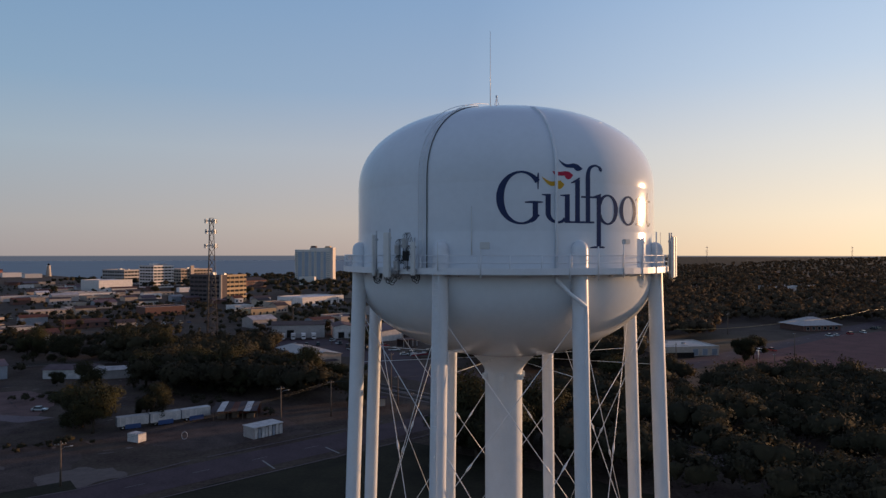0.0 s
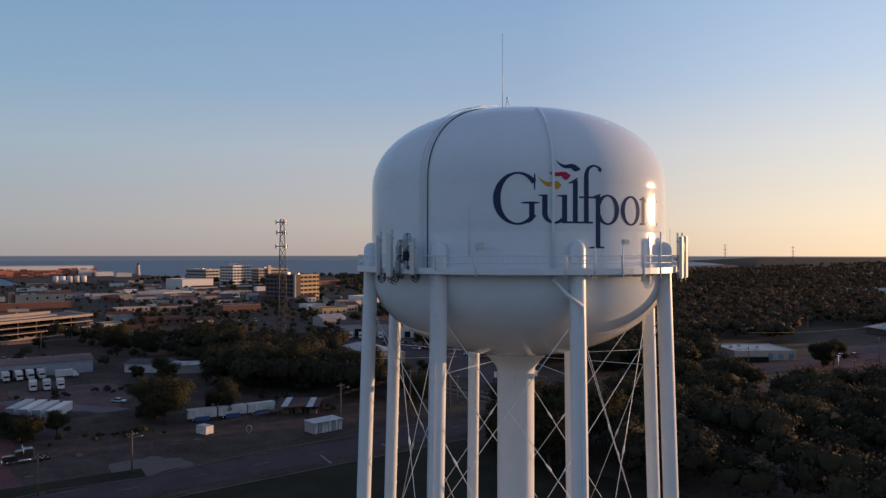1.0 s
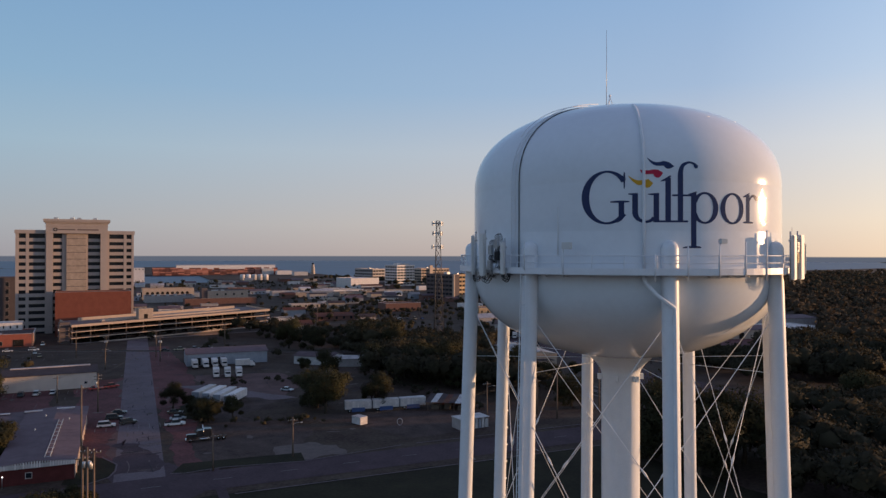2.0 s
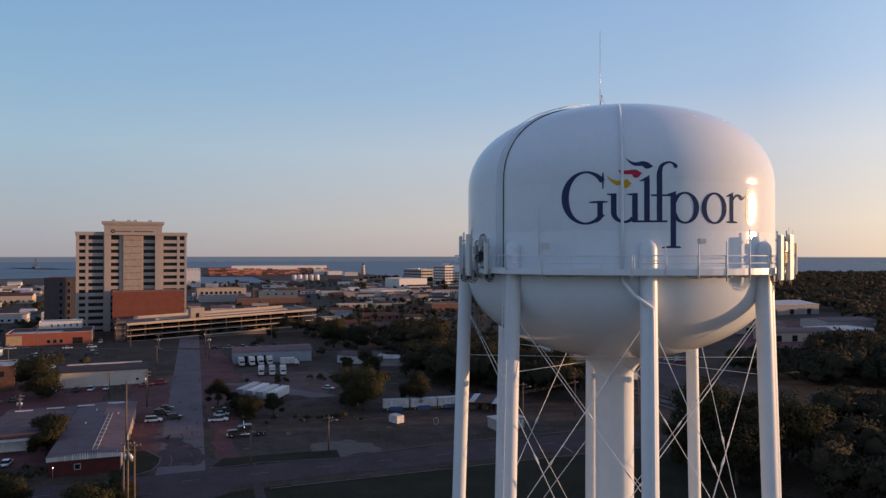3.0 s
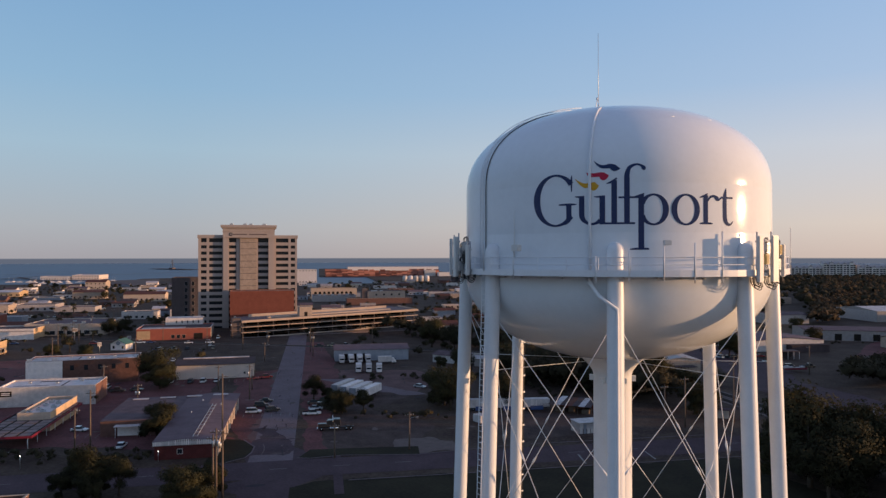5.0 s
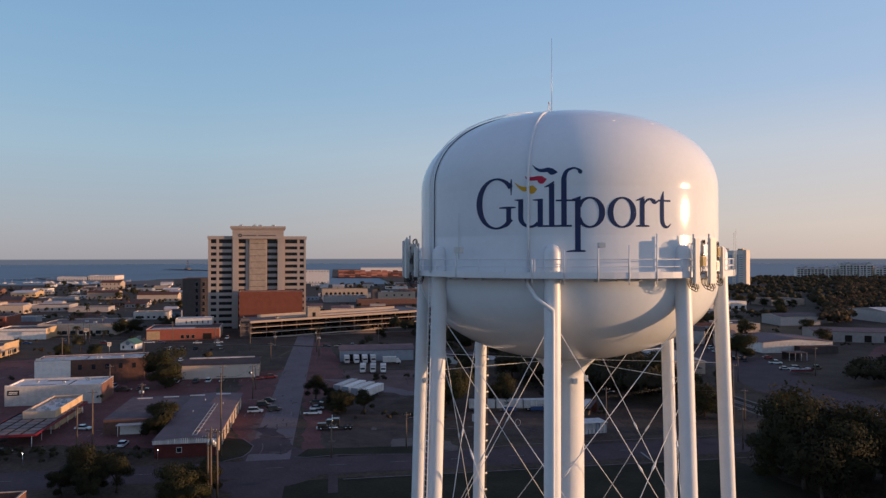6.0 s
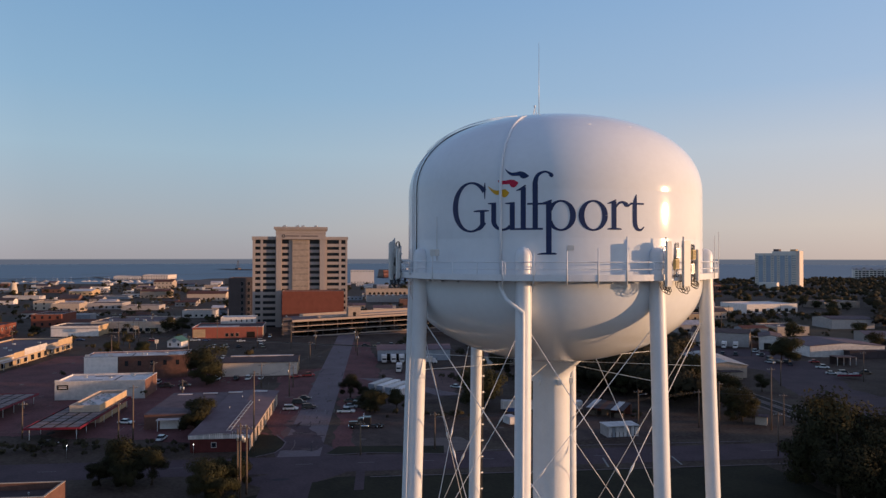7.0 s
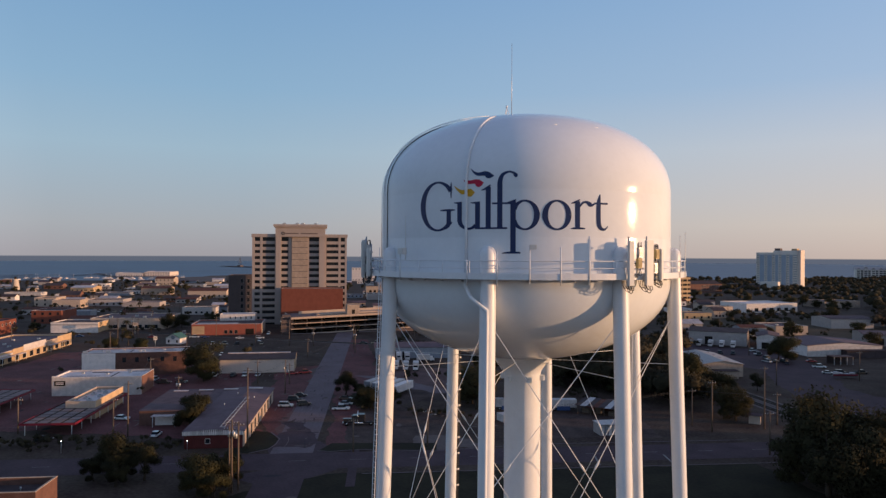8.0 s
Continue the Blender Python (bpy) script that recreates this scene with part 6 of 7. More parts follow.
# rows of parked cars on lots and along kerbs
lots = random.Random(77)
for x0, y0, ang, step, count, turn in ((-304, 232, 43, 6.5, 6, 90), (-268, 208, 43, 5.0, 5, 90), (-292, 262, 133, 7.0, 7, 0), (-244, 286, 43, 7.0, 5, 0), (-352, 232, 43, 6.0, 6, 0), (-398, 200, 43, 6.0, 6, 0),
                                       (-480, 262, 43, 5.5, 8, 90), (-560, 300, 43, 6.0, 9, 90), (-620, 356, 43, 5.5, 9, 90), (-700, 400, 43, 5.5, 9, 90), (-350, 500, 43, 5.5, 8, 90), (-262, 496, 43, 5.5, 7, 90),
                                       (-84, 372, 20, 6.0, 6, 80), (-48, 410, 120, 5.5, 5, 0), (-150, 640, 43, 6.0, 8, 90), (-120, 640, 43, 6.0, 6, 90),
                                       (228, 420, 30, 7.0, 6, 60), (262, 446, 40, 7.0, 6, 60), (150, 352, 20, 8.0, 3, 90), (-250, 560, 43, 6, 7, 90), (-210, 470, 43, 6.0, 8, 90)):
    for k in range(count):
        if lots.random() < 0.6:
            park(lots.choice(("sedan", "suv", "suv", "pickup")), lots.choice((0, 0, 1, 1, 2, 2, 3, 4, 5)), x0 + step * k * math.cos(radians(ang)), y0 + step * k * math.sin(radians(ang)), ang + turn + lots.uniform(-4, 4))


def box_truck(x, y, ang, label="white box delivery truck parked in the yard"):
    ob = thing("box_truck", label, "truck", pose(x, y, 0.03, 0, 0, ang), "delivery trucks")
    bm = box(B(), -4.6, -1.2, 0.95, 1.4, 1.2, 3.4)
    bmesh.ops.bevel(bm, geom=bm.edges[:], offset=0.05, segments=1, affect='EDGES')
    part("cargo_box", bm, WHITE, ob)
    cab = extrude_side(B(), [(1.5, 0.6), (3.5, 0.6), (3.5, 1.4), (3.1, 1.6), (2.7, 2.5), (1.5, 2.5)], -1.1, 1.1, 0.1)
    bmesh.ops.bevel(cab, geom=cab.edges[:], offset=0.06, segments=1, affect='EDGES')
    part("cab", cab, WHITE, ob)
    part("windscreen", box(B(), 2.72, -0.9, 1.72, 3.2, 0.9, 2.35), GLASS, ob)
    part("chassis", box(B(), -4.5, -0.9, 0.6, 1.5, 0.9, 0.94), CABLE, ob)
    add_wheels(ob, [(sx, sy) for sx in (-3.2, 2.6) for sy in (-0.95, 0.95)], 0.48, 0.3)


for s in (3.0, 7.4, 11.2, 15.0):
    box_truck(-196.3 + 0.736 * s + 0.677 * 5.6, 254.3 + 0.677 * s - 0.736 * 5.6, -47.4)
box_truck(-171.5, 262.5, 42.6, "white box delivery truck beside a warehouse")
for k in range(3):
    box_truck(-167.5 + 3.75 * k, 236.3 + 2.2 * k, -52)
for k in range(4):
    box_truck(-91 + 5.6 * k, 401 + 1.2 * k, -78, "white van parked before the warehouse")


def semi_trailer(x, y, ang, L=14.0, label="long white box trailer parked in the yard", skirt=False):
    ob = thing("semi_trailer", label, "trailer", pose(x, y, 0.03, 0, 0, ang), "parked trailers")
    bm = box(B(), 0, -1.3, 1.05, L, 1.3, 3.6)
    bmesh.ops.bevel(bm, geom=bm.edges[:], offset=0.05, segments=1, affect='EDGES')
    part("cargo_box", bm, WORN if skirt else WHITE, ob)
    for k in range(int(L / 1.6)):
        part("rib", box(B(), 0.8 + 1.6 * k, -1.33, 1.15, 0.9 + 1.6 * k, -1.3, 3.5), WHITE, ob)
    part("rear_frame", box(B(), -0.06, -1.2, 1.15, -0.005, 1.2, 3.5), BLUEMETAL, ob)
    part("chassis", box(B(), 0.3, -1.0, 0.75, L - 0.5, 1.0, 1.04), CABLE, ob)
    part("landing_leg", rod(B(), (L - 3, 0.6, 0), (L - 3, 0.6, 0.8), 0.09, seg=6), GALV, ob)
    part("landing_leg", rod(B(), (L - 3, -0.6, 0), (L - 3, -0.6, 0.8), 0.09, seg=6), GALV, ob)
    if skirt:
        part("skirt", box(B(), L * 0.25, -1.34, 0.2, L * 0.75, -1.28, 1.5), CAR_PAINTS[4], ob, "blue painted lower panel")
    add_wheels(ob, [(sx, sy) for sx in (1.4, 2.6) for sy in (-1.05, 1.05)], 0.5, 0.3)


for k in range(4):
    semi_trailer(-143.6 + 4.6 * k, 193.3 - 0.6 * k, 104)
for x, y, ang, L in ((-91, 197.2, 33, 8.2), (-83.8, 201.9, 37, 8.4), (-76.8, 207.1, 39, 8.4)):
    semi_trailer(x, y, ang, L, "white and blue storage trailer in a fenced row", True)
ob = solid("storage_container", box(B(), 0, 0, 0.15, 3.9, 2.6, 2.3), WORN, "small white storage container on bare ground", "container", pose(-82.5, 185, 0, 0, 0, -25))

# black tractor truck
ob = thing("tractor_truck", "black long-nosed tractor truck with chrome stacks", "truck", pose(-111, 155, 0.03, 0, 0, 222), "")
BLACK = CAR_PAINTS[2]
bm = box(B(), 1.6, -0.75, 0.9, 4.0, 0.75, 1.95)
bmesh.ops.bevel(bm, geom=bm.edges[:], offset=0.12, segments=2, affect='EDGES')
part("hood", bm, BLACK, ob)
cab = extrude_side(B(), [(-0.2, 0.8), (1.6, 0.8), (1.6, 2.0), (1.3, 2.9), (-0.2, 2.95)], -1.15, 1.15, 0.08)
bmesh.ops.bevel(cab, geom=cab.edges[:], offset=0.06, segments=1, affect='EDGES')
part("cab", cab, BLACK, ob)
part("windscreen", box(B(), 1.3, -0.95, 2.05, 1.62, 0.95, 2.7), GLASS, ob)
bm = box(B(), -2.2, -1.2, 0.9, -0.22, 1.2, 3.2)
bmesh.ops.bevel(bm, geom=bm.edges[:], offset=0.1, segments=1, affect='EDGES')
part("sleeper", bm, BLACK, ob)
part("chassis", box(B(), -6.0, -0.5, 0.6, 4.0, 0.5, 0.88), CABLE, ob)
part("grille", box(B(), 4.0, -0.6, 0.8, 4.08, 0.6, 1.85), CHROME, ob)
part("bumper", box(B(), 4.0, -1.15, 0.4, 4.3, 1.15, 0.75), CHROME, ob)
for y in (-1.1, 1.1):
    part("exhaust_stack", rod(B(), (-0.1, y * 1.12, 1.0), (-0.1, y * 1.12, 3.9), 0.09, seg=8), CHROME, ob)
    part("fuel_tank", rod(B(), (-1.6, y, 0.75), (0.8, y, 0.75), 0.32, seg=12), CHROME, ob)
part("fifth_wheel", rod(B(), (-4.4, 0, 0.88), (-4.4, 0, 1.05), 0.5, seg=12), CABLE, ob)
add_wheels(ob, [(sx, sy) for sx in (-5.2, -3.9, 3.1) for sy in (-1.0, 1.0)], 0.52, 0.34)

# ---------------------------------------------------------------- poles and wires
def utility_pole(x, y, h, transformers=0, ang=GRID, arm=True, lamp=False):
    ob = thing("utility_pole", "weathered wooden utility pole" + (" with grey transformers" if transformers else " with crossarm"), "utility pole", pose(x, y, 0, 0, 0, ang), "utility poles")
    part("pole", rod(B(), (0, 0, 0), (0, 0, h), 0.23, 0.15, 8), WOOD, ob)
    if arm:
        part("crossarm", box(B(), -1.2, 0.1, h - 0.9, 1.2, 0.22, h - 0.75), WOOD, ob)
        for k in (-1.05, -0.4, 0.4, 1.05):
            part("insulator", rod(B(), (k, 0.16, h - 0.75), (k, 0.16, h - 0.5), 0.06, 0.04, 6), PANEL, ob)
    for k in range(transformers):
        a = 120 * k + 200
        c = polar(0.52, a, h - 3.0)
        part("transformer", revolve(B(), [(0, -0.5), (0.3, -0.5), (0.32, 0.45), (0.2, 0.55), (0, 0.56)], 12), GALV, ob).location = c
    if lamp:
        part("lamp_arm", pipe(B(), [(0, 0, h - 1.8), (0.8, -0.3, h - 1.3), (1.8, -0.7, h - 1.2)], 0.04, 5), GALV, ob)
        part("lamp_head", box(B(), 1.7, -0.85, h - 1.3, 2.2, -0.6, h - 1.12), GALV, ob)


for x, y, h, tr, lamp in ((-90.2, 96.7, 15.2, 3, False), (-91.9, 97.3, 13.6, 0, False), (-90.6, 98.6, 14.4, 1, False), (-115.5, 119.8, 20.5, 0, False), (-16.6, 223.5, 18, 0, False), (-15, 231.6, 9.5, 0, False), (-27.4, 210.8, 14.5, 0, False), (-150, 107, 15, 0, False), (-151, 103.5, 11, 0, False), (-178.5, 140, 9, 2, False),
                          (-163, 172, 12, 1, False), (-81, 150, 9.5, 0, True), (-45, 196, 12.5, 0, True), (-217, 262, 12, 2, False), (-228, 272, 13, 1, False), (-262, 258, 13, 0, False), (-176, 90, 10, 0, False),
                          (-34, 214, 11, 0, False), (-9, 196, 11, 0, False), (130, 279, 10, 0, False), (166, 336, 12, 0, False), (104, 318, 9, 0, False),
                          (172, 430, 13, 0, False), (-100, 470, 14, 0, True), (-84, 560, 15, 0, False), (-340, 205, 14, 0, False), (-355, 225, 12, 0, False), (-275, 205, 11, 0, True), (-210, 300, 14, 0, False),
                          (-186, 178, 9, 0, False), (-176, 185, 8, 1, False), (-252, 266, 10, 2, False), (-224, 237, 9, 0, True), (-308, 291, 11, 1, False), (-92, 134, 8.5, 0, False), (-211, 149, 11, 0, False), (-280, 250, 12, 0, False),
                          (-300, 180, 12, 0, True), (-360, 160, 12, 0, False), (-400, 260, 12, 1, False), (-440, 300, 12, 0, False), (-480, 330, 12, 0, False), (-370, 230, 12, 2, False), (-330, 260, 12, 0, False), (-60, 380, 11, 0, True),
                          (-6, 330, 12, 0, False), (-30, 300, 10, 0, False), (-120, 560, 13, 0, False), (-190, 520, 13, 0, False), (-230, 430, 12, 0, False), (-160, 400, 11, 0, True)):
    utility_pole(x, y, h, tr, GRID, True, lamp)


def wire(points, sag, r=0.02):
    bm = B()
    for a, b in zip(points, points[1:]):
        a, b = Vector(a), Vector(b)
        pipe(bm, [a.lerp(b, k / 10) - Vector((0, 0, sag * 4 * (k / 10) * (1 - k / 10))) for k in range(11)], r, 4)
    return bm


# Tan stands for orange sunlight along this wire, put into its colour
solid("power_line", wire([(96, 296, 17.5), (168, 338, 17.0), (246, 410, 16.5), (330, 490, 16)], 1.2, 0.05), TAN, "overhead power line sagging between poles", "power line")
for off in (-1.0, 0.0, 1.0):
    solid("power_line", wire([(-90 + off, 96.7, 14.4), (-34 + off, 214, 10.4), (30 + off, 262, 10.4)], 1.6), CABLE, "thin overhead line along the road", "power line")
    solid("power_line", wire([(-115.5, 119.8 + off, 19.7), (-163, 172 + off, 11.4), (-217, 262 + off, 11.5)], 1.4), CABLE, "thin overhead line along the street", "power line")

for x, y, z, label in ((-147.7, 88.6, 3.0, "small lit lamp on a low post"), (-125.9, 109.4, 2.4, "small lit lamp beside the workshop door")):
    ob = thing("yard_lamp", label, "lamp", pose(x, y, 0))
    part("post", rod(B(), (0, 0, 0), (0, 0, z - 0.12), 0.05, seg=6), GALV, ob)
    part("globe", revolve(B(), [(0, z - 0.12), (0.08, z - 0.09), (0.1, z), (0.07, z + 0.07), (0, z + 0.09)], 10), LIT, ob, "glowing lamp glass")

# ---------------------------------------------------------------- yards, kerbs, lines, tracks
rough_edge = random.Random(5)


def ragged(pts, amount, step=1.6):
    """An outline with a worn, uneven edge."""
    out = []
    for (x0, y0), (x1, y1) in zip(pts, pts[1:] + pts[:1]):
        n = max(1, int(math.hypot(x1 - x0, y1 - y0) / step))
        drift = 0.0
        for k in range(n):
            drift = drift * 0.75 + rough_edge.gauss(0, amount)
            side = drift * math.sin(math.pi * k / n) ** 0.5
            f = k / n
            out.append((x0 + (x1 - x0) * f - (y1 - y0) / math.hypot(x1 - x0, y1 - y0) * side, y0 + (y1 - y0) * f + (x1 - x0) / math.hypot(x1 - x0, y1 - y0) * side))
    return out


def patch(mat, pts, label, z=0.02, name="pavement"):
    if z < 0.055:
        pts = ragged(pts, 0.55)
    solid(name, sheet(B(), pts, z), mat, label, name, kind="structure")


patch(LOT, [(-205, 195), (-150, 138), (-113, 131), (-116, 126), (-236, 60), (-330, 170), (-300, 215)], "worn asphalt parking ground between shops", 0.02)
patch(DIRT, [(-120, 208), (-158, 216), (-178, 236), (-150, 254), (-128, 236)], "bare sandy yard with puddles", 0.025)
solid("road", sheet(B(), ragged([(-111, 124), (-104, 131), (-112, 140), (-118, 143), (-124, 147), (-131, 149.5), (-127, 142), (-121, 135)], 0.9), 0.0475), ASPHALT, "darker worn asphalt at the street mouth", "road", kind="structure")
patch(SAND, [(-90, 156), (-84, 163), (-76, 163), (-70, 157), (-76, 147), (-82, 144.5)], "pale bare dirt beside the road", 0.025)
patch(YARD, [(-96, 188), (-60, 176), (-36, 196), (-50, 214), (-90, 200)], "bare dirt yard before the sheds", 0.02)
patch(ASPHALT, [(-103, 402), (-58, 404), (-10, 330), (-60, 340), (-105, 380)], "dusty gravel yard", 0.02)
patch(ASPHALT, [(-60, 374), (-51, 352), (-42, 332), (-21, 284), (-3, 264), (40, 236), (52, 250), (9, 294), (-7, 308), (-22, 350), (-34, 378)], "worn pale road beside the track", 0.028)
patch(LOT, [(8, 404), (72, 424), (112, 560), (24, 590)], "bare gravel lots between low depots", 0.026)
patch(LOT, [(120, 320), (240, 430), (330, 470), (300, 400), (160, 280)], "worn asphalt lot with faded bays", 0.02)
patch(GRASS, [(-84, 118), (-10, 186), (60, 130), (-20, 20), (-100, 60)], "dark mown grass under the tower", 0.03, "lawn")
patch(GRASS, [(-99.5, 129.2), (-102.2, 136.4), (-80.8, 153.6), (-76.2, 147.6), (-91.7, 136.9), (-96.7, 130.6)], "grass verge between yard and road", 0.06, "lawn")
patch(ASPHALT, [(-97.2, 138.9), (-95.7, 140.3), (-73.1, 115.3), (-74.6, 113.9)], "narrow concrete footpath crossing the road", 0.058)
patch(YARD, [(-158, 214), (-112, 152), (-98, 139), (-81, 155), (-90, 176), (-118, 182), (-120, 206)], "gravelled truck yard", 0.022)
patch(LOT, [(-205, 207), (-178, 178), (-148, 146), (-128, 136), (-113, 128.5), (-108, 124), (-104, 126), (-160, 190), (-200, 232)], "worn forecourt beside the street", 0.026)
patch(DIRT, [(-127, 139), (-119, 134), (-124, 143), (-139, 162), (-146, 166), (-136, 150)], "brown dirt strip beside the workshop", 0.034)
patch(SAND, [(-170, 190), (-160, 182), (-172, 202), (-200, 226), (-196, 214)], "pale sandy shoulder of the street", 0.034)
patch(LOT, [(-99, 131), (-163.5, 198.5), (-176, 212), (-150, 214), (-112, 152), (-98, 140)], "gravel shoulder of the street", 0.017)
patch(LOT, [(-160, 190), (-200, 232), (-260, 300), (-250, 306), (-150, 206), (-140, 178)], "worn verge of the street", 0.024)
patch(STREET, [(-170, 214), (-122, 206), (-116, 212), (-160, 222)], "sandy drive into the yard", 0.03)
patch(GRASS, [(-129.5, 132), (-123.6, 133.7), (-116, 130.4), (-112.8, 126.6), (-110.6, 122.4), (-111.4, 117), (-116, 115)], "grass corner with rounded kerb", 0.06, "lawn")
patch(GRASS, [(-135, 172), (-118, 178), (-122, 206), (-150, 214), (-150, 190)], "rough dark grass in the yard", 0.018, "lawn")
patch(DRY, [(-170, 560), (-60, 640), (-10, 560), (-30, 470), (-125, 470)], "field of dry brown grass", 0.03, "lawn")
patch(DRY, [(-150, 330), (-120, 300), (-96, 330), (-120, 392), (-190, 420)], "plot of dry brown grass", 0.03, "lawn")
patch(DRY, [(90, 360), (150, 440), (190, 420), (130, 350)], "strip of dry brown grass", 0.03, "lawn")
for a, b in (((-78, 122.5), (60, 252)), ((-76.2, 147.6), (-60, 168)), ((-57, 171), (-18, 207)), ((-91.7, 136.7), (-76.2, 147.4)), ((-96.7, 130.4), (-91.7, 136.7)), ((-99.6, 129), (-96.7, 130.4)), ((-123.6, 133.9), (-116, 130.6)), ((-116, 130.6), (-112.6, 126.6)), ((-112.6, 126.6), (-110.4, 122.4)), ((-110.4, 122.4), (-111.2, 117))):
    solid("kerb", strip(B(), a, b, 0.4, 0.15), STREET, "concrete kerb along the road", "kerb", kind="structure")
bm = B()
for k in range(60):
    c = Vector((-300 + 10.6 * k, -70.5 + 9.97 * k, 0))
    d = Vector((0.7285, 0.6851, 0))
    strip(bm, (c.x, c.y), ((c + d * 4).x, (c + d * 4).y), 0.16, 0.06)
tagged(solid("road_marking", bm, MARKING, "faded dashed centre line", "road marking", kind="structure"))
bm = B()
for a, b in (((-43, 168.4), (-38.6, 162)), ((-30, 180), (-25.6, 174.4))):
    strip(bm, a, b, 0.45, 0.062)
solid("road_marking", bm, MARKING, "white stop and crossing lines", "road marking", kind="structure")


# tar repairs, sandy spots and parking bays
spots_rng = random.Random(31)
for mat, label, count in ((TAR, "dark tar repairs on worn asphalt", 130), (SAND, "pale sandy spots on worn ground", 130)):
    bm = B()
    for k in range(count):
        x, y = spots_rng.uniform(-330, -70), spots_rng.uniform(70, 300)
        long, short, turn = spots_rng.uniform(0.6, 2.6), spots_rng.uniform(0.3, 1.1), radians(GRID + spots_rng.choice((0, 90)) + spots_rng.uniform(-15, 15))
        ring = []
        for q in range(10):
            a, r = 0.6283 * q, spots_rng.uniform(0.65, 1.1)
            px, py = long * r * math.cos(a), short * r * math.sin(a)
            ring.append((x + px * math.cos(turn) - py * math.sin(turn), y + px * math.sin(turn) + py * math.cos(turn)))
        if abs(x * -0.6851 + y * 0.7285 - 155) > 12:
            sheet(bm, ring, 0.066 + 0.0005 * (k % 8) + (0.005 if mat is TAR else 0))
    solid("ground_patch", bm, mat, label, "ground patches", kind="stuff")
for mat, label, count in ((TAR, "dark sealed cracks across worn asphalt", 150), (SAND, "pale tyre-worn streaks on the asphalt", 110)):
    bm = B()
    for k in range(count):
        if k % 3 == 0:
            f, side = spots_rng.uniform(0, 0.9), spots_rng.uniform(-4.6, 4.6)
            x, y, turn = -104 - 225 * f + side * 0.738, 124.6 + 246 * f + side * 0.674, radians(132.4 + spots_rng.choice((0, 0, 0, 90)) + spots_rng.uniform(-3, 3))
        else:
            x, y, turn = spots_rng.uniform(-320, -105), spots_rng.uniform(85, 290), radians(GRID + spots_rng.choice((0, 90)) + spots_rng.uniform(-6, 6))
        half, bend = spots_rng.uniform(1.2, 6.0) * (0.4 if k % 3 == 0 else 1.0), spots_rng.uniform(-0.5, 0.5)
        wide = spots_rng.uniform(0.06, 0.16)
        ring = [(half * f, bend * (1 - f * f) + wide * e) for e, line in ((-1, (-1, -0.5, 0, 0.5, 1)), (1, (1, 0.5, 0, -0.5, -1))) for f in line]
        if abs(x * -0.6851 + y * 0.7285 - 155) > 12:
            sheet(bm, [(x + p * math.cos(turn) - q * math.sin(turn), y + p * math.sin(turn) + q * math.cos(turn)) for p, q in ring], 0.08 + 0.0004 * (k % 10) + (0.005 if mat is TAR else 0))
    solid("ground_patch", bm, mat, label, "ground patches", kind="stuff")
bm = B()
for x, y, ang, count in ((-216, 176, 43, 12), (-300, 226, 43, 12), (-270, 202, 43, 9), (-292, 258, 133, 12), (-150, 150, 43, 9), (-165, 112, 43, 10), (-250, 282, 43, 10), (150, 345, 20, 10), (225, 415, 30, 14)):
    for k in range(count):
        p = Vector((x, y, 0)) + Vector((math.cos(radians(ang)), math.sin(radians(ang)), 0)) * 2.8 * k
        d = Vector((-math.sin(radians(ang)), math.cos(radians(ang)), 0))
        strip(bm, (p - d * 2.4).xy, (p + d * 2.4).xy, 0.12, 0.076)
tagged(solid("road_marking", bm, MARKING, "faded parking bay lines", "road marking", kind="structure"))


def shop_sign(x, y, h, w, mat):
    ob = thing("shop_sign", "roadside shop sign on a steel pole", "sign", pose(x, y, 0, 0, 0, GRID + 20), "shop signs")
    part("pole", rod(B(), (0, 0, 0), (0, 0, h), 0.12, seg=8), GALV, ob)
    part("panel", box(B(), -w / 2, -0.15, h - 1.8, w / 2, 0.15, h + 0.1), mat, ob)
    for k in range(2):
        part("sign_bar", box(B(), -w * 0.38, -0.19, h - 1.3 + 0.65 * k, w * 0.38, -0.151, h - 1.0 + 0.65 * k), DARKGAP, ob)


for k, (x, y, h, w) in enumerate(((-318, 214, 5, 1.8), (-282, 190, 4.5, 1.5), (-378, 236, 7, 3.0), (-332, 240, 5, 2.0), (-415, 248, 7, 3.0), (140, 316, 6, 2.6))):
    shop_sign(x, y, h, w, (WHITE, BEIGE, GREYMETAL, BLUEMETAL, BEIGE)[k % 5])
for pts in ([(-252, 266, 9.2), (-308, 291, 10.2), (-370, 230, 11.2)], [(-186, 178, 8.2), (-224, 237, 8.2), (-252, 266, 9.2), (-210, 300, 13.2)], [(-150, 107, 14), (-211, 149, 10.2), (-280, 250, 11.2)], [(-300, 180, 11.2), (-340, 205, 13.2), (-400, 260, 11.2)]):
    for off in (-0.9, 0.9):
        solid("power_line", wire([(x + off, y, z) for x, y, z in pts], 1.2), CABLE, "thin overhead line between street poles", "power line")


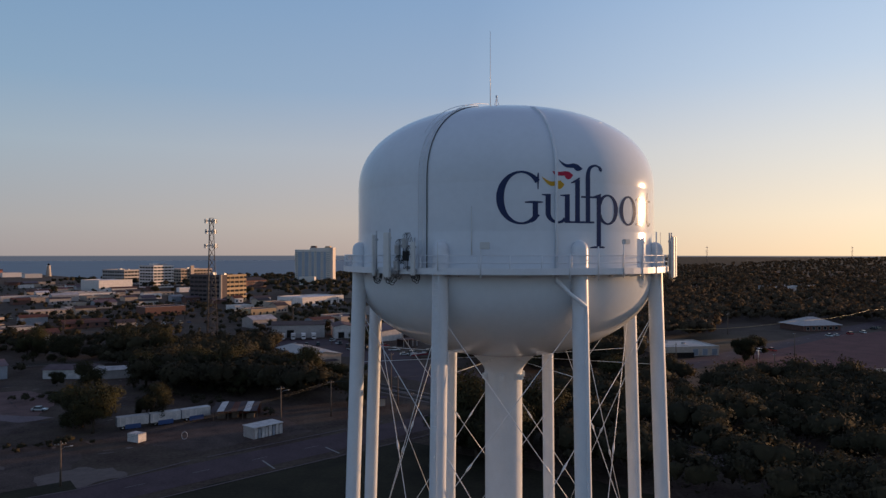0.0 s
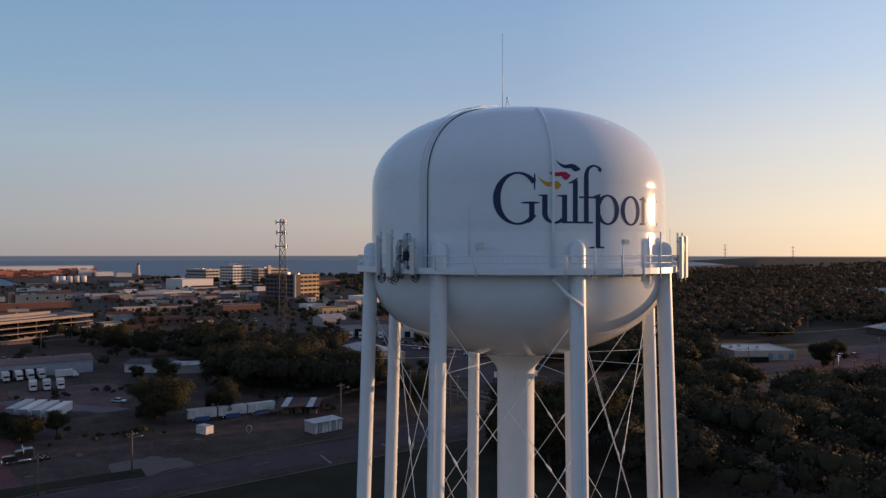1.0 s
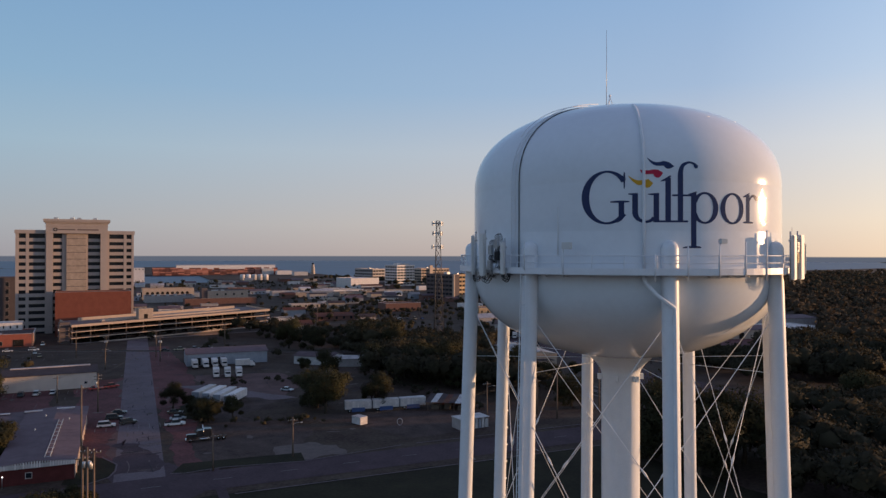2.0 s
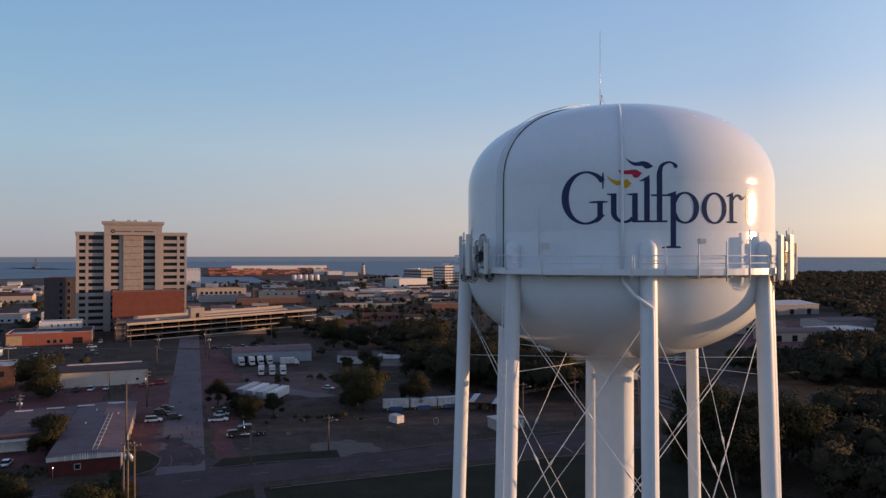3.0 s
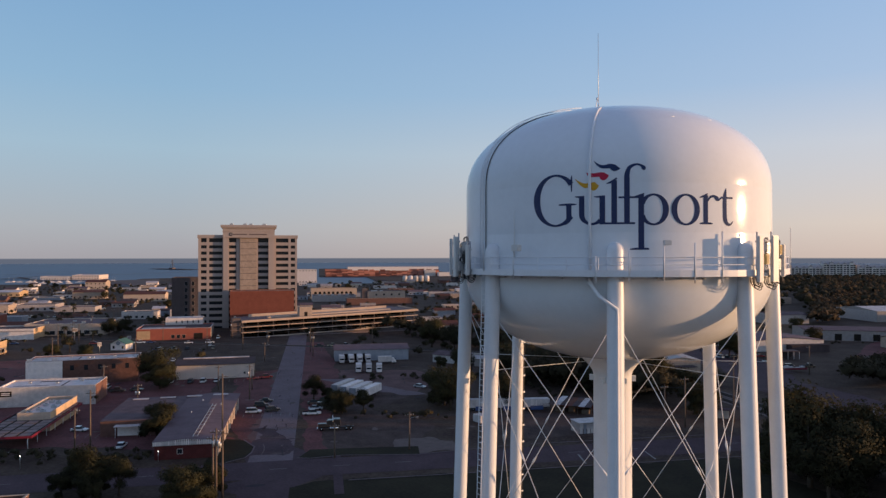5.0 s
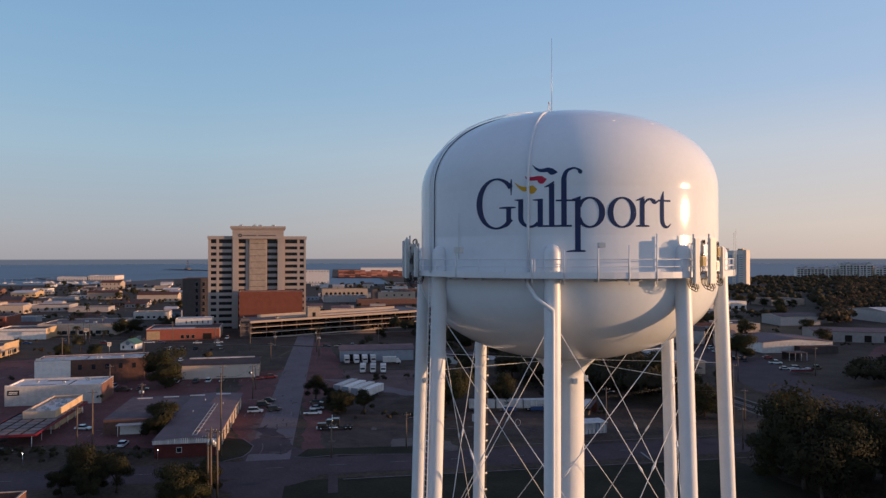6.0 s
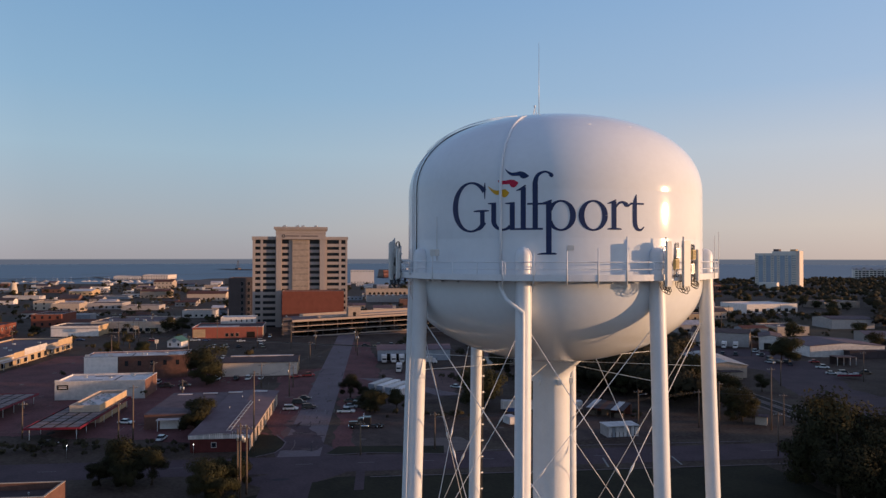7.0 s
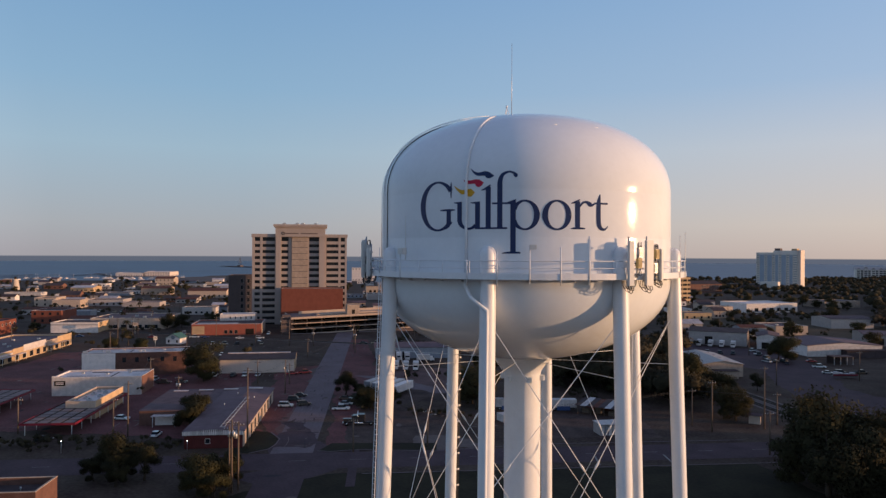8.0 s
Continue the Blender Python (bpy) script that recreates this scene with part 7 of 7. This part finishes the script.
def railway(a, b):
    a, b = Vector((*a, 0)), Vector((*b, 0))
    d = (b - a).normalized()
    n = d.cross(Vector((0, 0, 1)))
    ob = thing("railway_track", "worn railway track on gravel ballast", "railway track", None, "railway tracks")
    bm = strip(B(), a.xy, b.xy, 5.4, 0.04)
    part("ballast", bm, BALLAST, ob)
    for s in (-0.72, 0.72):
        p, q = a + n * s, b + n * s
        m = B()
        for w, z0, z1 in ((0.09, 0.2, 0.34),):
            pts = [p - n * w, p + n * w, q + n * w, q - n * w]
            quads(m, [(v.x, v.y, z0) for v in pts] + [(v.x, v.y, z1) for v in pts], BOXF)
        part("rail", m, WEAVE, ob)
    m = B()
    for k in range(int((b - a).length / 0.75)):
        c = a + d * 0.75 * k
        pts = [c - n * 1.3, c + n * 1.3, c + n * 1.3 + d * 0.24, c - n * 1.3 + d * 0.24]
        quads(m, [(v.x, v.y, 0.05) for v in pts] + [(v.x, v.y, 0.2) for v in pts], BOXF)
    tagged(part("sleeper", m, BARK, ob), kind="stuff")


signal = thing("crossing_signal", "railway crossing signal with white crossed boards", "crossing signal", pose(18.5, 245, 0, 0, 0, 10))
part("post", rod(B(), (0, 0, 0), (0, 0, 4.4), 0.09, seg=8), GALV, signal)
for tilt in (-45, 45):
    part("crossbuck", box(B(), -0.75, -0.06, -0.12, 0.75, -0.02, 0.12), WHITE, signal).matrix_basis = Matrix.Translation((0, -0.08 - 0.0005 * tilt, 3.9)) @ Matrix.Rotation(radians(tilt), 4, 'Y')
part("lamp_bar", box(B(), -0.6, -0.14, 2.7, 0.6, -0.09, 2.8), CABLE, signal)
for x in (-0.5, 0.5):
    part("signal_lamp", rod(B(), (x, -0.32, 2.75), (x, -0.14, 2.75), 0.24, seg=14), CABLE, signal)
part("base", box(B(), -0.5, -0.4, 0, 0.9, 0.4, 1.2), GALV, signal)
railway((-130, 361), (160, 73.5))
railway((-126, 365), (165, 77))
railway((-420, 230), (-60, 350))

# ---------------------------------------------------------------- trees
def leaf_cloud(rng, n, centres, size):
    """Leaf clumps as small tilted quads scattered over several lobes."""
    verts, faces, round_normals = [], [], []
    mid = sum((Vector(c) for c, _ in centres), Vector()) / len(centres)
    for i in range(n):
        c, r = centres[i % len(centres)]
        c = Vector(c)
        d = Vector((rng.gauss(0, 1), rng.gauss(0, 1), rng.gauss(0, 0.8))).normalized()
        p = Vector(c) + Vector((d.x * r, d.y * r, d.z * r * 0.8)) * (0.5 + 0.55 * rng.random() + 0.12 * rng.random() ** 4)
        a = d.cross(Vector((rng.gauss(0, 1), rng.gauss(0, 1), rng.gauss(0, 1))))
        a = (a.normalized() + d * rng.gauss(0, 0.4)).normalized()
        b = d.cross(a).normalized()
        s = size * (0.6 + 0.8 * rng.random())
        k = len(verts)
        round_normals += [(d * 0.55 + (p - mid).normalized() * 0.75 + Vector((rng.gauss(0, 0.16), rng.gauss(0, 0.16), rng.gauss(0, 0.16)))).normalized()] * 4
        verts += [p - a * s - b * s * 0.6, p + a * s * 0.2 - b * s * 0.7, p + a * s + b * s * 0.5, p - a * s * 0.2 + b * s * 0.75]
        faces.append((k, k + 1, k + 2, k + 3))
    me = bpy.data.meshes.new("crown")
    me.from_pydata([tuple(v) for v in verts], [], faces)
    me.shade_smooth()
    me.normals_split_custom_set_from_vertices([tuple(v) for v in round_normals])
    return me


def make_tree(seed, h, spread, leaves=8000, size=0.17):
    rng = random.Random(seed)
    ob = thing("tree", "dark green broad-leaved tree", "tree", pose(0, 0, -50), "town trees")
    bm, lobes = B(), []
    bend = Vector((rng.uniform(-0.4, 0.4), rng.uniform(-0.4, 0.4), 0))
    fork = h * 0.22
    pipe(bm, [(0, 0, -0.2), bend * 0.5 + Vector((0, 0, fork * 0.5)), bend + Vector((0, 0, fork)), bend * 1.3 + Vector((0, 0, h * 0.7))], [h * 0.035, h * 0.028, h * 0.024, h * 0.008], 8)
    for k in range(6):
        a = 60 * k + rng.uniform(-20, 20)
        r = spread * rng.uniform(0.45, 0.75)
        tip = bend + polar(r, a, h * rng.uniform(0.42, 0.8))
        pipe(bm, [bend * 0.9 + Vector((0, 0, fork * rng.uniform(0.8, 1.2))), (bend + polar(r * 0.5, a, h * 0.5)), tip], [h * 0.016, h * 0.011, h * 0.005], 6)
        lobes.append((tip, spread * rng.uniform(0.36, 0.52)))
    lobes += [(bend + Vector((rng.uniform(-1, 1), rng.uniform(-1, 1), h * 0.8)), spread * 0.5), (bend + Vector((0, 0, h * 0.62)), spread * 0.6)]
    for k in range(9):
        lobes.append((bend + polar(spread * rng.uniform(0.3, 0.85), 40 * k + rng.uniform(-15, 15), h * rng.uniform(0.2, 0.72)), spread * rng.uniform(0.26, 0.42)))
    part("trunk", bm, BARK, ob)
    me = leaf_cloud(rng, leaves, lobes, size)
    me.materials.append(LEAF)
    part("crown", me, LEAF, ob)
    return ob


TREES = [make_tree(11 + k, h, s) for k, (h, s) in enumerate(((9, 4.6), (11, 5.6), (8, 5.0), (12, 5.0), (7, 3.6)))]
FAR_TREES = [make_tree(31 + k, h, s, 1900, 0.33) for k, (h, s) in enumerate(((9, 4.6), (11, 5.6), (8, 5.0), (12, 5.0), (7, 3.6)))]
spots = [(-72, 440, .7), (-58, 470, .8), (-30, 520, .8), (-88, 520, .6), (-110, 500, .7), (-20, 590, .9), (-60, 620, .8), (-105, 630, .6), (-14, 440, .7), (-70, 700, 1), (-40, 720, 1), (-110, 720, .9), (-124, 87, .5), (-112, 90, .55), (-120, 83, .6), (-94, 98, .6), (-98, 94, .55), (-90, 92.5, .55), (-117, 87, .72), (-113, 84, .6), (-101, 100, .5), (-94, 91, .6), (-105, 108, .3), (-102, 104, .35), (-143, 121, .9), (-150, 128, .75), (-213, 172, 1.1), (-206, 168, .9), (-144, 183, .62), (-140, 186, .5), (-133, 180, .45), (-26, 229, .8), (-29, 233, .55), (-33, 284, .45), (-44, 278, .55), (-50, 271, .6),
         (-96, 194, 1.05), (-102, 200, 1), (-84, 206, .8), (-90, 214, .7), (-108, 206, .9), (-82, 266, 1.1), (-66, 262, 1.2), (-50, 256, 1.1), (-60, 276, 1.2), (-95, 270, 1.2), (-110, 262, 1), (-40, 262, .9),
         (-125, 250, .8), (-143, 262, .6), (-127, 322, 1.2), (-150, 330, 1.1), (-170, 318, 1.2), (-186, 321, 1.1), (-200, 340, 1), (-140, 345, 1.2), (-238, 338, .5),
         (-41, 369, 1.15), (-45, 373, .8), (137, 323, 1.25), (144, 330, 1.0), (6, 180, 1.5), (11, 186, 1.45), (8, 171, 1.2), (14, 178, 1.4), (18, 187, 1.4), (22, 180, 1.3), (3, 184, 1.1), (15, 168, 1.1), (24, 192, 1.2), (1, 176, .9), (12, 163, 1.0), (-49, 259, .9), (-52, 268, 1),
         (-62, 290, .7), (60, 250, 1.2), (-122, 172, .55), (-127, 176, .6), (-118, 178, .5), (-300, 195, .8), (-310, 186, .7), (-385, 262, .8), (-390, 275, .9), (-275, 322, .4)]
for i, (x, y, s) in enumerate(spots):
    copy_thing((FAR_TREES if y > 400 else TREES)[i % 5], pose(x, y, 0, 0, 0, 47 * i) @ Matrix.Scale(s * 1.3, 4))
pick = random.Random(21)
n = 0
while n < 95:
    u0, v0 = pick.uniform(-900, 420), pick.uniform(400, 1240)
    p = U * u0 + V * v0
    if p.y < 200 or p.x > 40 - 0.1 * p.y or any(math.hypot(p.x - a, p.y - b) < c + 3 for a, b, c in FOOT):
        continue
    copy_thing(FAR_TREES[pick.randrange(5)], pose(p.x, p.y, 0, 0, 0, pick.uniform(0, 360)) @ Matrix.Scale(pick.uniform(0.45, 0.95), 4))
    n += 1
for t in TREES:
    t.matrix_basis = pose(-70 - 9 * TREES.index(t), 246 + 5 * TREES.index(t), 0)
for t in FAR_TREES:
    t.matrix_basis = pose(-66 - 14 * FAR_TREES.index(t), 742 + 9 * FAR_TREES.index(t), 0)

# woods to the east and on the horizon
def ball():
    """The corners and faces of a small rounded solid."""
    bm = B()
    bmesh.ops.create_icosphere(bm, subdivisions=1, radius=1.0)
    bm.verts.index_update()
    out = np.array([v.co[:] for v in bm.verts]), np.array([[v.index for v in f.verts] for f in bm.faces])
    bm.free()
    return out


def woods(name, label, seed, count, region, size, leaves, clumps, tall=(7.5, 14), core=0.66, mat=None):
    """Crowns of several uneven clumps each, with loose leaf sprays over them."""
    rng = np.random.default_rng(seed)
    xs, ys = region(rng, count)
    n = len(xs)
    hgt = rng.uniform(*tall, n)
    dist, az = np.hypot(xs, ys), np.degrees(np.arctan2(ys, xs))
    lift = np.maximum(0, dist - 2300) * 0.0087 * np.clip((78 - az) / 8, 0, 1)
    rad = hgt * rng.uniform(0.34, 0.52, n)
    centre = np.stack([xs, ys, hgt * 0.58 + lift], 1)[:, None, :]
    spread = np.stack([rad, rad, hgt * 0.36], 1)[:, None, :]
    bv, bf = ball()
    off = rng.normal(size=(n, clumps, 3))
    off /= np.linalg.norm(off, axis=2, keepdims=True)
    off[:, :, 2] = np.abs(off[:, :, 2]) * 0.9 - 0.2
    at = centre + off * 0.6 * spread
    radius = rad[:, None] * rng.uniform(0.38, 0.62, (n, clumps))
    jit = 1 + rng.uniform(-0.28, 0.28, (n, clumps, len(bv), 1))
    cv = (at[:, :, None, :] + bv[None, None] * jit * radius[:, :, None, None] * np.array([core, core, core * 0.88])).reshape(-1, 3)
    cf = (bf[None] + (np.arange(n * clumps) * len(bv))[:, None, None]).reshape(-1, 3)
    d = rng.normal(size=(n, leaves, 3))
    d /= np.linalg.norm(d, axis=2, keepdims=True)
    pick = rng.integers(0, clumps, (n, leaves))
    rows = np.arange(n)[:, None]
    c = at[rows, pick] + d * (radius[rows, pick] * rng.uniform(0.6, 1.22, (n, leaves)))[:, :, None]
    a = np.cross(d, rng.normal(size=(n, leaves, 3)))
    a /= np.linalg.norm(a, axis=2, keepdims=True) + 1e-6
    a += d * rng.normal(0, 0.7, (n, leaves, 1))
    b = np.cross(d, a)
    b /= np.linalg.norm(b, axis=2, keepdims=True) + 1e-6
    s = (size * (1 + dist / 1400))[:, None, None] * (0.6 + 0.8 * rng.random((n, leaves, 1)))
    q = np.stack([c - a * s - b * s * 0.7, c + a * s * 0.3 - b * s * 0.8, c + a * s + b * s * 0.6, c - a * s * 0.3 + b * s * 0.8], 2).reshape(-1, 3)
    co = np.concatenate([cv, q]).astype(np.float32)
    quad = np.arange(len(q)) + len(cv)
    loops = np.concatenate([cf.ravel(), quad]).astype(np.int32)
    starts = np.concatenate([np.arange(len(cf)) * 3, len(cf) * 3 + np.arange(len(q) // 4) * 4]).astype(np.int32)
    me = bpy.data.meshes.new(name)
    me.vertices.add(len(co))
    me.vertices.foreach_set("co", co.ravel())
    me.loops.add(len(loops))
    me.loops.foreach_set("vertex_index", loops)
    me.polygons.add(len(starts))
    me.polygons.foreach_set("loop_start", starts)
    me.update(calc_edges=True)
    me.shade_smooth()
    out = (c - centre) / spread
    out /= np.linalg.norm(out, axis=2, keepdims=True) + 1e-6
    out = d * 0.5 + out * 0.8 + rng.normal(0, 0.14, out.shape)
    core_out = ((cv.reshape(n, -1, 3) - centre) / spread).reshape(-1, 3)
    normal = np.concatenate([core_out, np.repeat(out.reshape(-1, 3), 4, 0)])
    normal /= np.linalg.norm(normal, axis=1, keepdims=True) + 1e-6
    me.normals_split_custom_set_from_vertices(normal.astype(np.float32))
    me.materials.append(mat or FOREST)
    tagged(new(name, me), label, "woods", kind="stuff")


def near_wood(rng, n):
    x, y = rng.uniform(28, 230, n), rng.uniform(60, 330, n)
    keep = (np.abs((x + 27) * -0.6851 + (y - 190) * 0.7285) > 14) & (x * 0.6851 + y * 0.7285 > 132) & (np.hypot(x - 4, y - 54) > 55)  & (np.abs((x - 15) * 0.705 + (y - 217) * 0.709) > 7) & (y - x < 195)
    keep &= ~((x > 90) & (y > 255))
    return x[keep], y[keep]


def corner_wood(rng, n):
    """Trees in the corner between the gravel road and the lots."""
    x, y = rng.uniform(4, 64, n), rng.uniform(285, 362, n)
    keep = np.hypot((x - 34) / 28, (y - 324) / 34) < 1
    return x[keep], y[keep]


def lot_wood(rng, n):
    """A bank of trees before the depots, clear of the workshop east of it."""
    x, y = rng.uniform(30, 94, n), rng.uniform(286, 412, n)
    keep = (np.hypot((x - 62) / 32, (y - 350) / 62) < 1) & (x > y * 0.11) & (np.hypot((x - 30) / 18, (y - 285) / 20) > 1)
    return x[keep], y[keep]


def far_wood(rng, n):
    ang = np.radians(rng.uniform(48, 93, n))
    r = 430 * np.exp(rng.random(n) * np.log(4930 / 430))
    x, y = r * np.cos(ang), r * np.sin(ang)
    keep = (x * -0.6858 + y * 0.7278 < 1230) & ~((y < 560) & (x < 20)) & ~((x > 90) & (x < 300) & (y < 500) & (x * 0.83 > y * 0.32))
    keep &= ~((x > -10) & (x < 13 + 0.155 * y) & (y > 395) & (y < 690) & ~((x > 84) & (y > 575)))
    return x[keep], y[keep]


def shore_wood(rng, n):
    u0, v0 = rng.uniform(330, 1500, n), rng.uniform(560, 1290, n)
    x, y = U.x * u0 + V.x * v0, U.y * u0 + V.y * v0
    keep = ~((x < -60) & (y < 980)) | ((x > -240 + 0.35 * (y - 800)) & (y > 790) & (rng.random(n) < 0.75))
    for a, b, c in FOOT:
        keep &= np.hypot(x - a, y - b) > c * 0.8 + 3
    return x[keep], y[keep]


def yard_wood(rng, n):
    """Overgrown plots behind the yard and along the track."""
    x, y = rng.uniform(-150, 10, n), rng.uniform(225, 350, n)
    keep = ((x > -112) & (y < 318) & (x + y < 222 - 0.25 * np.maximum(0, x + 90)) & (y + 0.2 * x > 226)) | ((np.hypot((x + 135) / 1.5, y - 338) < 16))
    keep &= ~((x < -40) & (x > -76) & (y > 298))
    return x[keep], y[keep]


def street_wood(rng, n):
    """Dark trees along the parking garage and the plots east of it."""
    x, y = rng.uniform(-290, -120, n), rng.uniform(300, 430, n)
    keep = (np.hypot((x + 228) / 1.6, y - 362) < 11) | (np.hypot(x + 160, (y - 372) / 1.2) < 14)
    return x[keep], y[keep]


woods("woods", "dense dark woodland of broad-leaved trees", 5, 1350, near_wood, 0.26, 560, 9)
woods("woods", "dark trees in the corner of the lots", 17, 110, corner_wood, 0.33, 330, 9, (6, 11))
woods("woods", "bank of dark trees before the depots", 19, 170, lot_wood, 0.4, 330, 9, (8, 15))
woods("woods", "overgrown dark trees around the yards", 15, 800, yard_wood, 0.33, 400, 9)
def thicket(rng, n):
    """Low dense growth between the garage and the yards."""
    x, y = rng.uniform(-240, -110, n), rng.uniform(290, 400, n)
    keep = np.zeros(n, bool)
    for a, b, p, q in ((-216, 354, 15, 10), (-186, 346, 20, 12), (-164, 334, 17, 12), (-144, 316, 17, 10), (-190, 378, 22, 11), (-160, 380, 18, 11)):
        keep |= np.hypot((x - a) / p, (y - b) / q) < 1
    return x[keep], y[keep]


def overgrown(rng, n):
    """Tall rough trees behind the yard, up to the warehouses."""
    x, y = rng.uniform(-140, -60, n), rng.uniform(280, 380, n)
    keep = np.zeros(n, bool)
    for a, b, p, q in ((-112, 334, 17, 20), (-95, 352, 12, 18), (-118, 302, 14, 14), (-88, 318, 10, 16)):
        keep |= np.hypot((x - a) / p, (y - b) / q) < 1
    return x[keep], y[keep]


woods("woods", "low dense thicket between the garage and the yards", 33, 420, thicket, 0.26, 200, 8, (3.5, 7.5))
woods("woods", "tall rough trees behind the yard", 34, 300, overgrown, 0.28, 300, 9, (6, 12))
woods("woods", "row of dark trees beside the garage", 16, 700, street_wood, 0.36, 260, 8)
woods("woods", "endless dark woodland running to the horizon", 6, 11000, far_wood, 0.64, 30, 4, (7, 13), 0.7, FARWOOD)
woods("woods", "belt of dark trees before the shore", 8, 2700, shore_wood, 0.29, 54, 6, (7.5, 13), 0.84)


def town_shrubs(rng, n):
    """Hedges and shrubs at the edges of plots, clear of walls and the two streets."""
    u0, v0 = rng.uniform(-700, 330, n), rng.uniform(150, 1200, n)
    x, y = U.x * u0 + V.x * v0, U.y * u0 + V.y * v0
    keep = (np.hypot(x, y) > 190) & ((x < -60) | ((x < 10) & (y > 430))) & (y > 120) & (np.abs((x + 100) * 0.738 + (y - 120) * 0.674) > 24) & ((x < -300) | (y > 250) | (rng.random(n) < 0.25))
    for a, b, c in FOOT:
        keep &= np.hypot(x - a, y - b) > c * 0.85 + 1.5
    keep &= (np.sin(x * 0.11) + np.sin(y * 0.13 + 1.0) + rng.normal(0, 0.5, n)) > 0.55
    return x[keep], y[keep]


def verge_shrubs(rng, n):
    """Scrub along the yard fences and the foot of the workshop."""
    s = rng.random(n)
    line = rng.integers(0, 5, n)
    starts = np.array([(-108, 252), (-88, 182), (-160, 218), (-168, 78), (-140, 98)])
    ends = np.array([(-52, 214), (-128, 168), (-118, 252), (-147, 96), (-131, 107)])
    p = starts[line] + (ends - starts)[line] * s[:, None] + rng.normal(0, 2.6, (n, 2))
    return p[:, 0], p[:, 1]


def plot_trees(rng, n):
    """Trees in back yards and along the far streets."""
    u0, v0 = rng.uniform(-820, 330, n), rng.uniform(300, 1180, n)
    x, y = U.x * u0 + V.x * v0, U.y * u0 + V.y * v0
    keep = (np.hypot(x, y) > 330) & (x < -70) & (y > 190) & ((x > -520) | (rng.random(n) < 0.35)) & (np.abs((x + 100) * 0.738 + (y - 120) * 0.674) > 20)
    for a, b, c in FOOT:
        keep &= np.hypot(x - a, y - b) > c * 0.8 + 2.0
    keep &= (np.sin(x * 0.031 + 0.4) + np.sin(y * 0.043) + rng.normal(0, 0.7, n)) > 0.1
    return x[keep], y[keep]


def plot_scrub(rng, n):
    """Overgrown plots between the yards and the nearer streets of the town."""
    x, y = rng.uniform(-330, -60, n), rng.uniform(395, 640, n)
    keep = (np.abs((x + 100) * 0.738 + (y - 120) * 0.674) > 20) & ((x < -105) | (y > 440))
    for a, b, c in FOOT:
        keep &= np.hypot(x - a, y - b) > c * 0.8 + 2.0
    keep &= (np.sin(x * 0.045) + np.sin(y * 0.05 + 1.2) + rng.normal(0, 0.6, n)) > -0.1
    return x[keep], y[keep]


woods("woods", "dark scrub trees over empty town plots", 35, 620, plot_scrub, 0.27, 90, 6, (3.0, 8.0), 0.7)
woods("woods", "dark trees in back yards across the town", 27, 2600, plot_trees, 0.26, 80, 6, (3.2, 7.2), 0.7)
woods("shrubs", "dark shrubs and hedges between town plots", 25, 7000, town_shrubs, 0.2, 26, 4, (2.2, 5.5))
woods("shrubs", "dark scrub along fences and walls", 26, 200, verge_shrubs, 0.14, 70, 6, (1.2, 3.2))


def make_palm():
    ob = thing("palm_tree", "tall palm tree with a shaggy crown", "palm tree", pose(0, 0, 0), "street palms")
    part("trunk", pipe(B(), [(0, 0, -0.2), (0.1, 0, 3.5), (0.25, 0.1, 7.5)], [0.3, 0.22, 0.2], 8), BARK, ob)
    rng = random.Random(9)
    verts, faces = [], []
    for i in range(34):
        a, up = radians(rng.uniform(0, 360)), rng.uniform(-0.5, 1.0)
        d, side = Vector((math.cos(a), math.sin(a), 0)), Vector((-math.sin(a), math.cos(a), 0))
        last = None
        for k in range(6):
            f = k / 5
            c = Vector((0.25, 0.1, 7.5)) + d * 2.6 * f + Vector((0, 0, up * 1.6 * f - 2.2 * f * f))
            w = 0.34 * (1 - f) ** 0.6 + 0.02
            verts += [c - side * w + Vector((0, 0, -0.12)), c, c + side * w + Vector((0, 0, -0.12))]
            b = len(verts) - 3
            if last is not None:
                faces += [(last, last + 1, b + 1, b), (last + 1, last + 2, b + 2, b + 1)]
            last = b
    me = bpy.data.meshes.new("frond")
    me.from_pydata([tuple(v) for v in verts], [], faces)
    part("crown", me, LEAF, ob)
    me.materials.append(LEAF) if not me.materials else None
    return ob


palm = make_palm()
palm.matrix_basis = pose(-352, 214, 0)
for k, (x, y) in enumerate(((-360, 236), (-392, 238), (-331, 206), (-440, 262), (-470, 285), (-505, 300), (-540, 330), (-575, 350), (-600, 385), (-560, 270), (-640, 400), (-690, 430), (-720, 380), (-770, 410), (-820, 470), (-850, 520), (-480, 380), (-450, 420), (-700, 330), (-610, 270))):
    copy_thing(palm, pose(x, y, 0, 0, 0, 50 * k) @ Matrix.Scale(0.9 + 0.07 * (k % 5), 4))
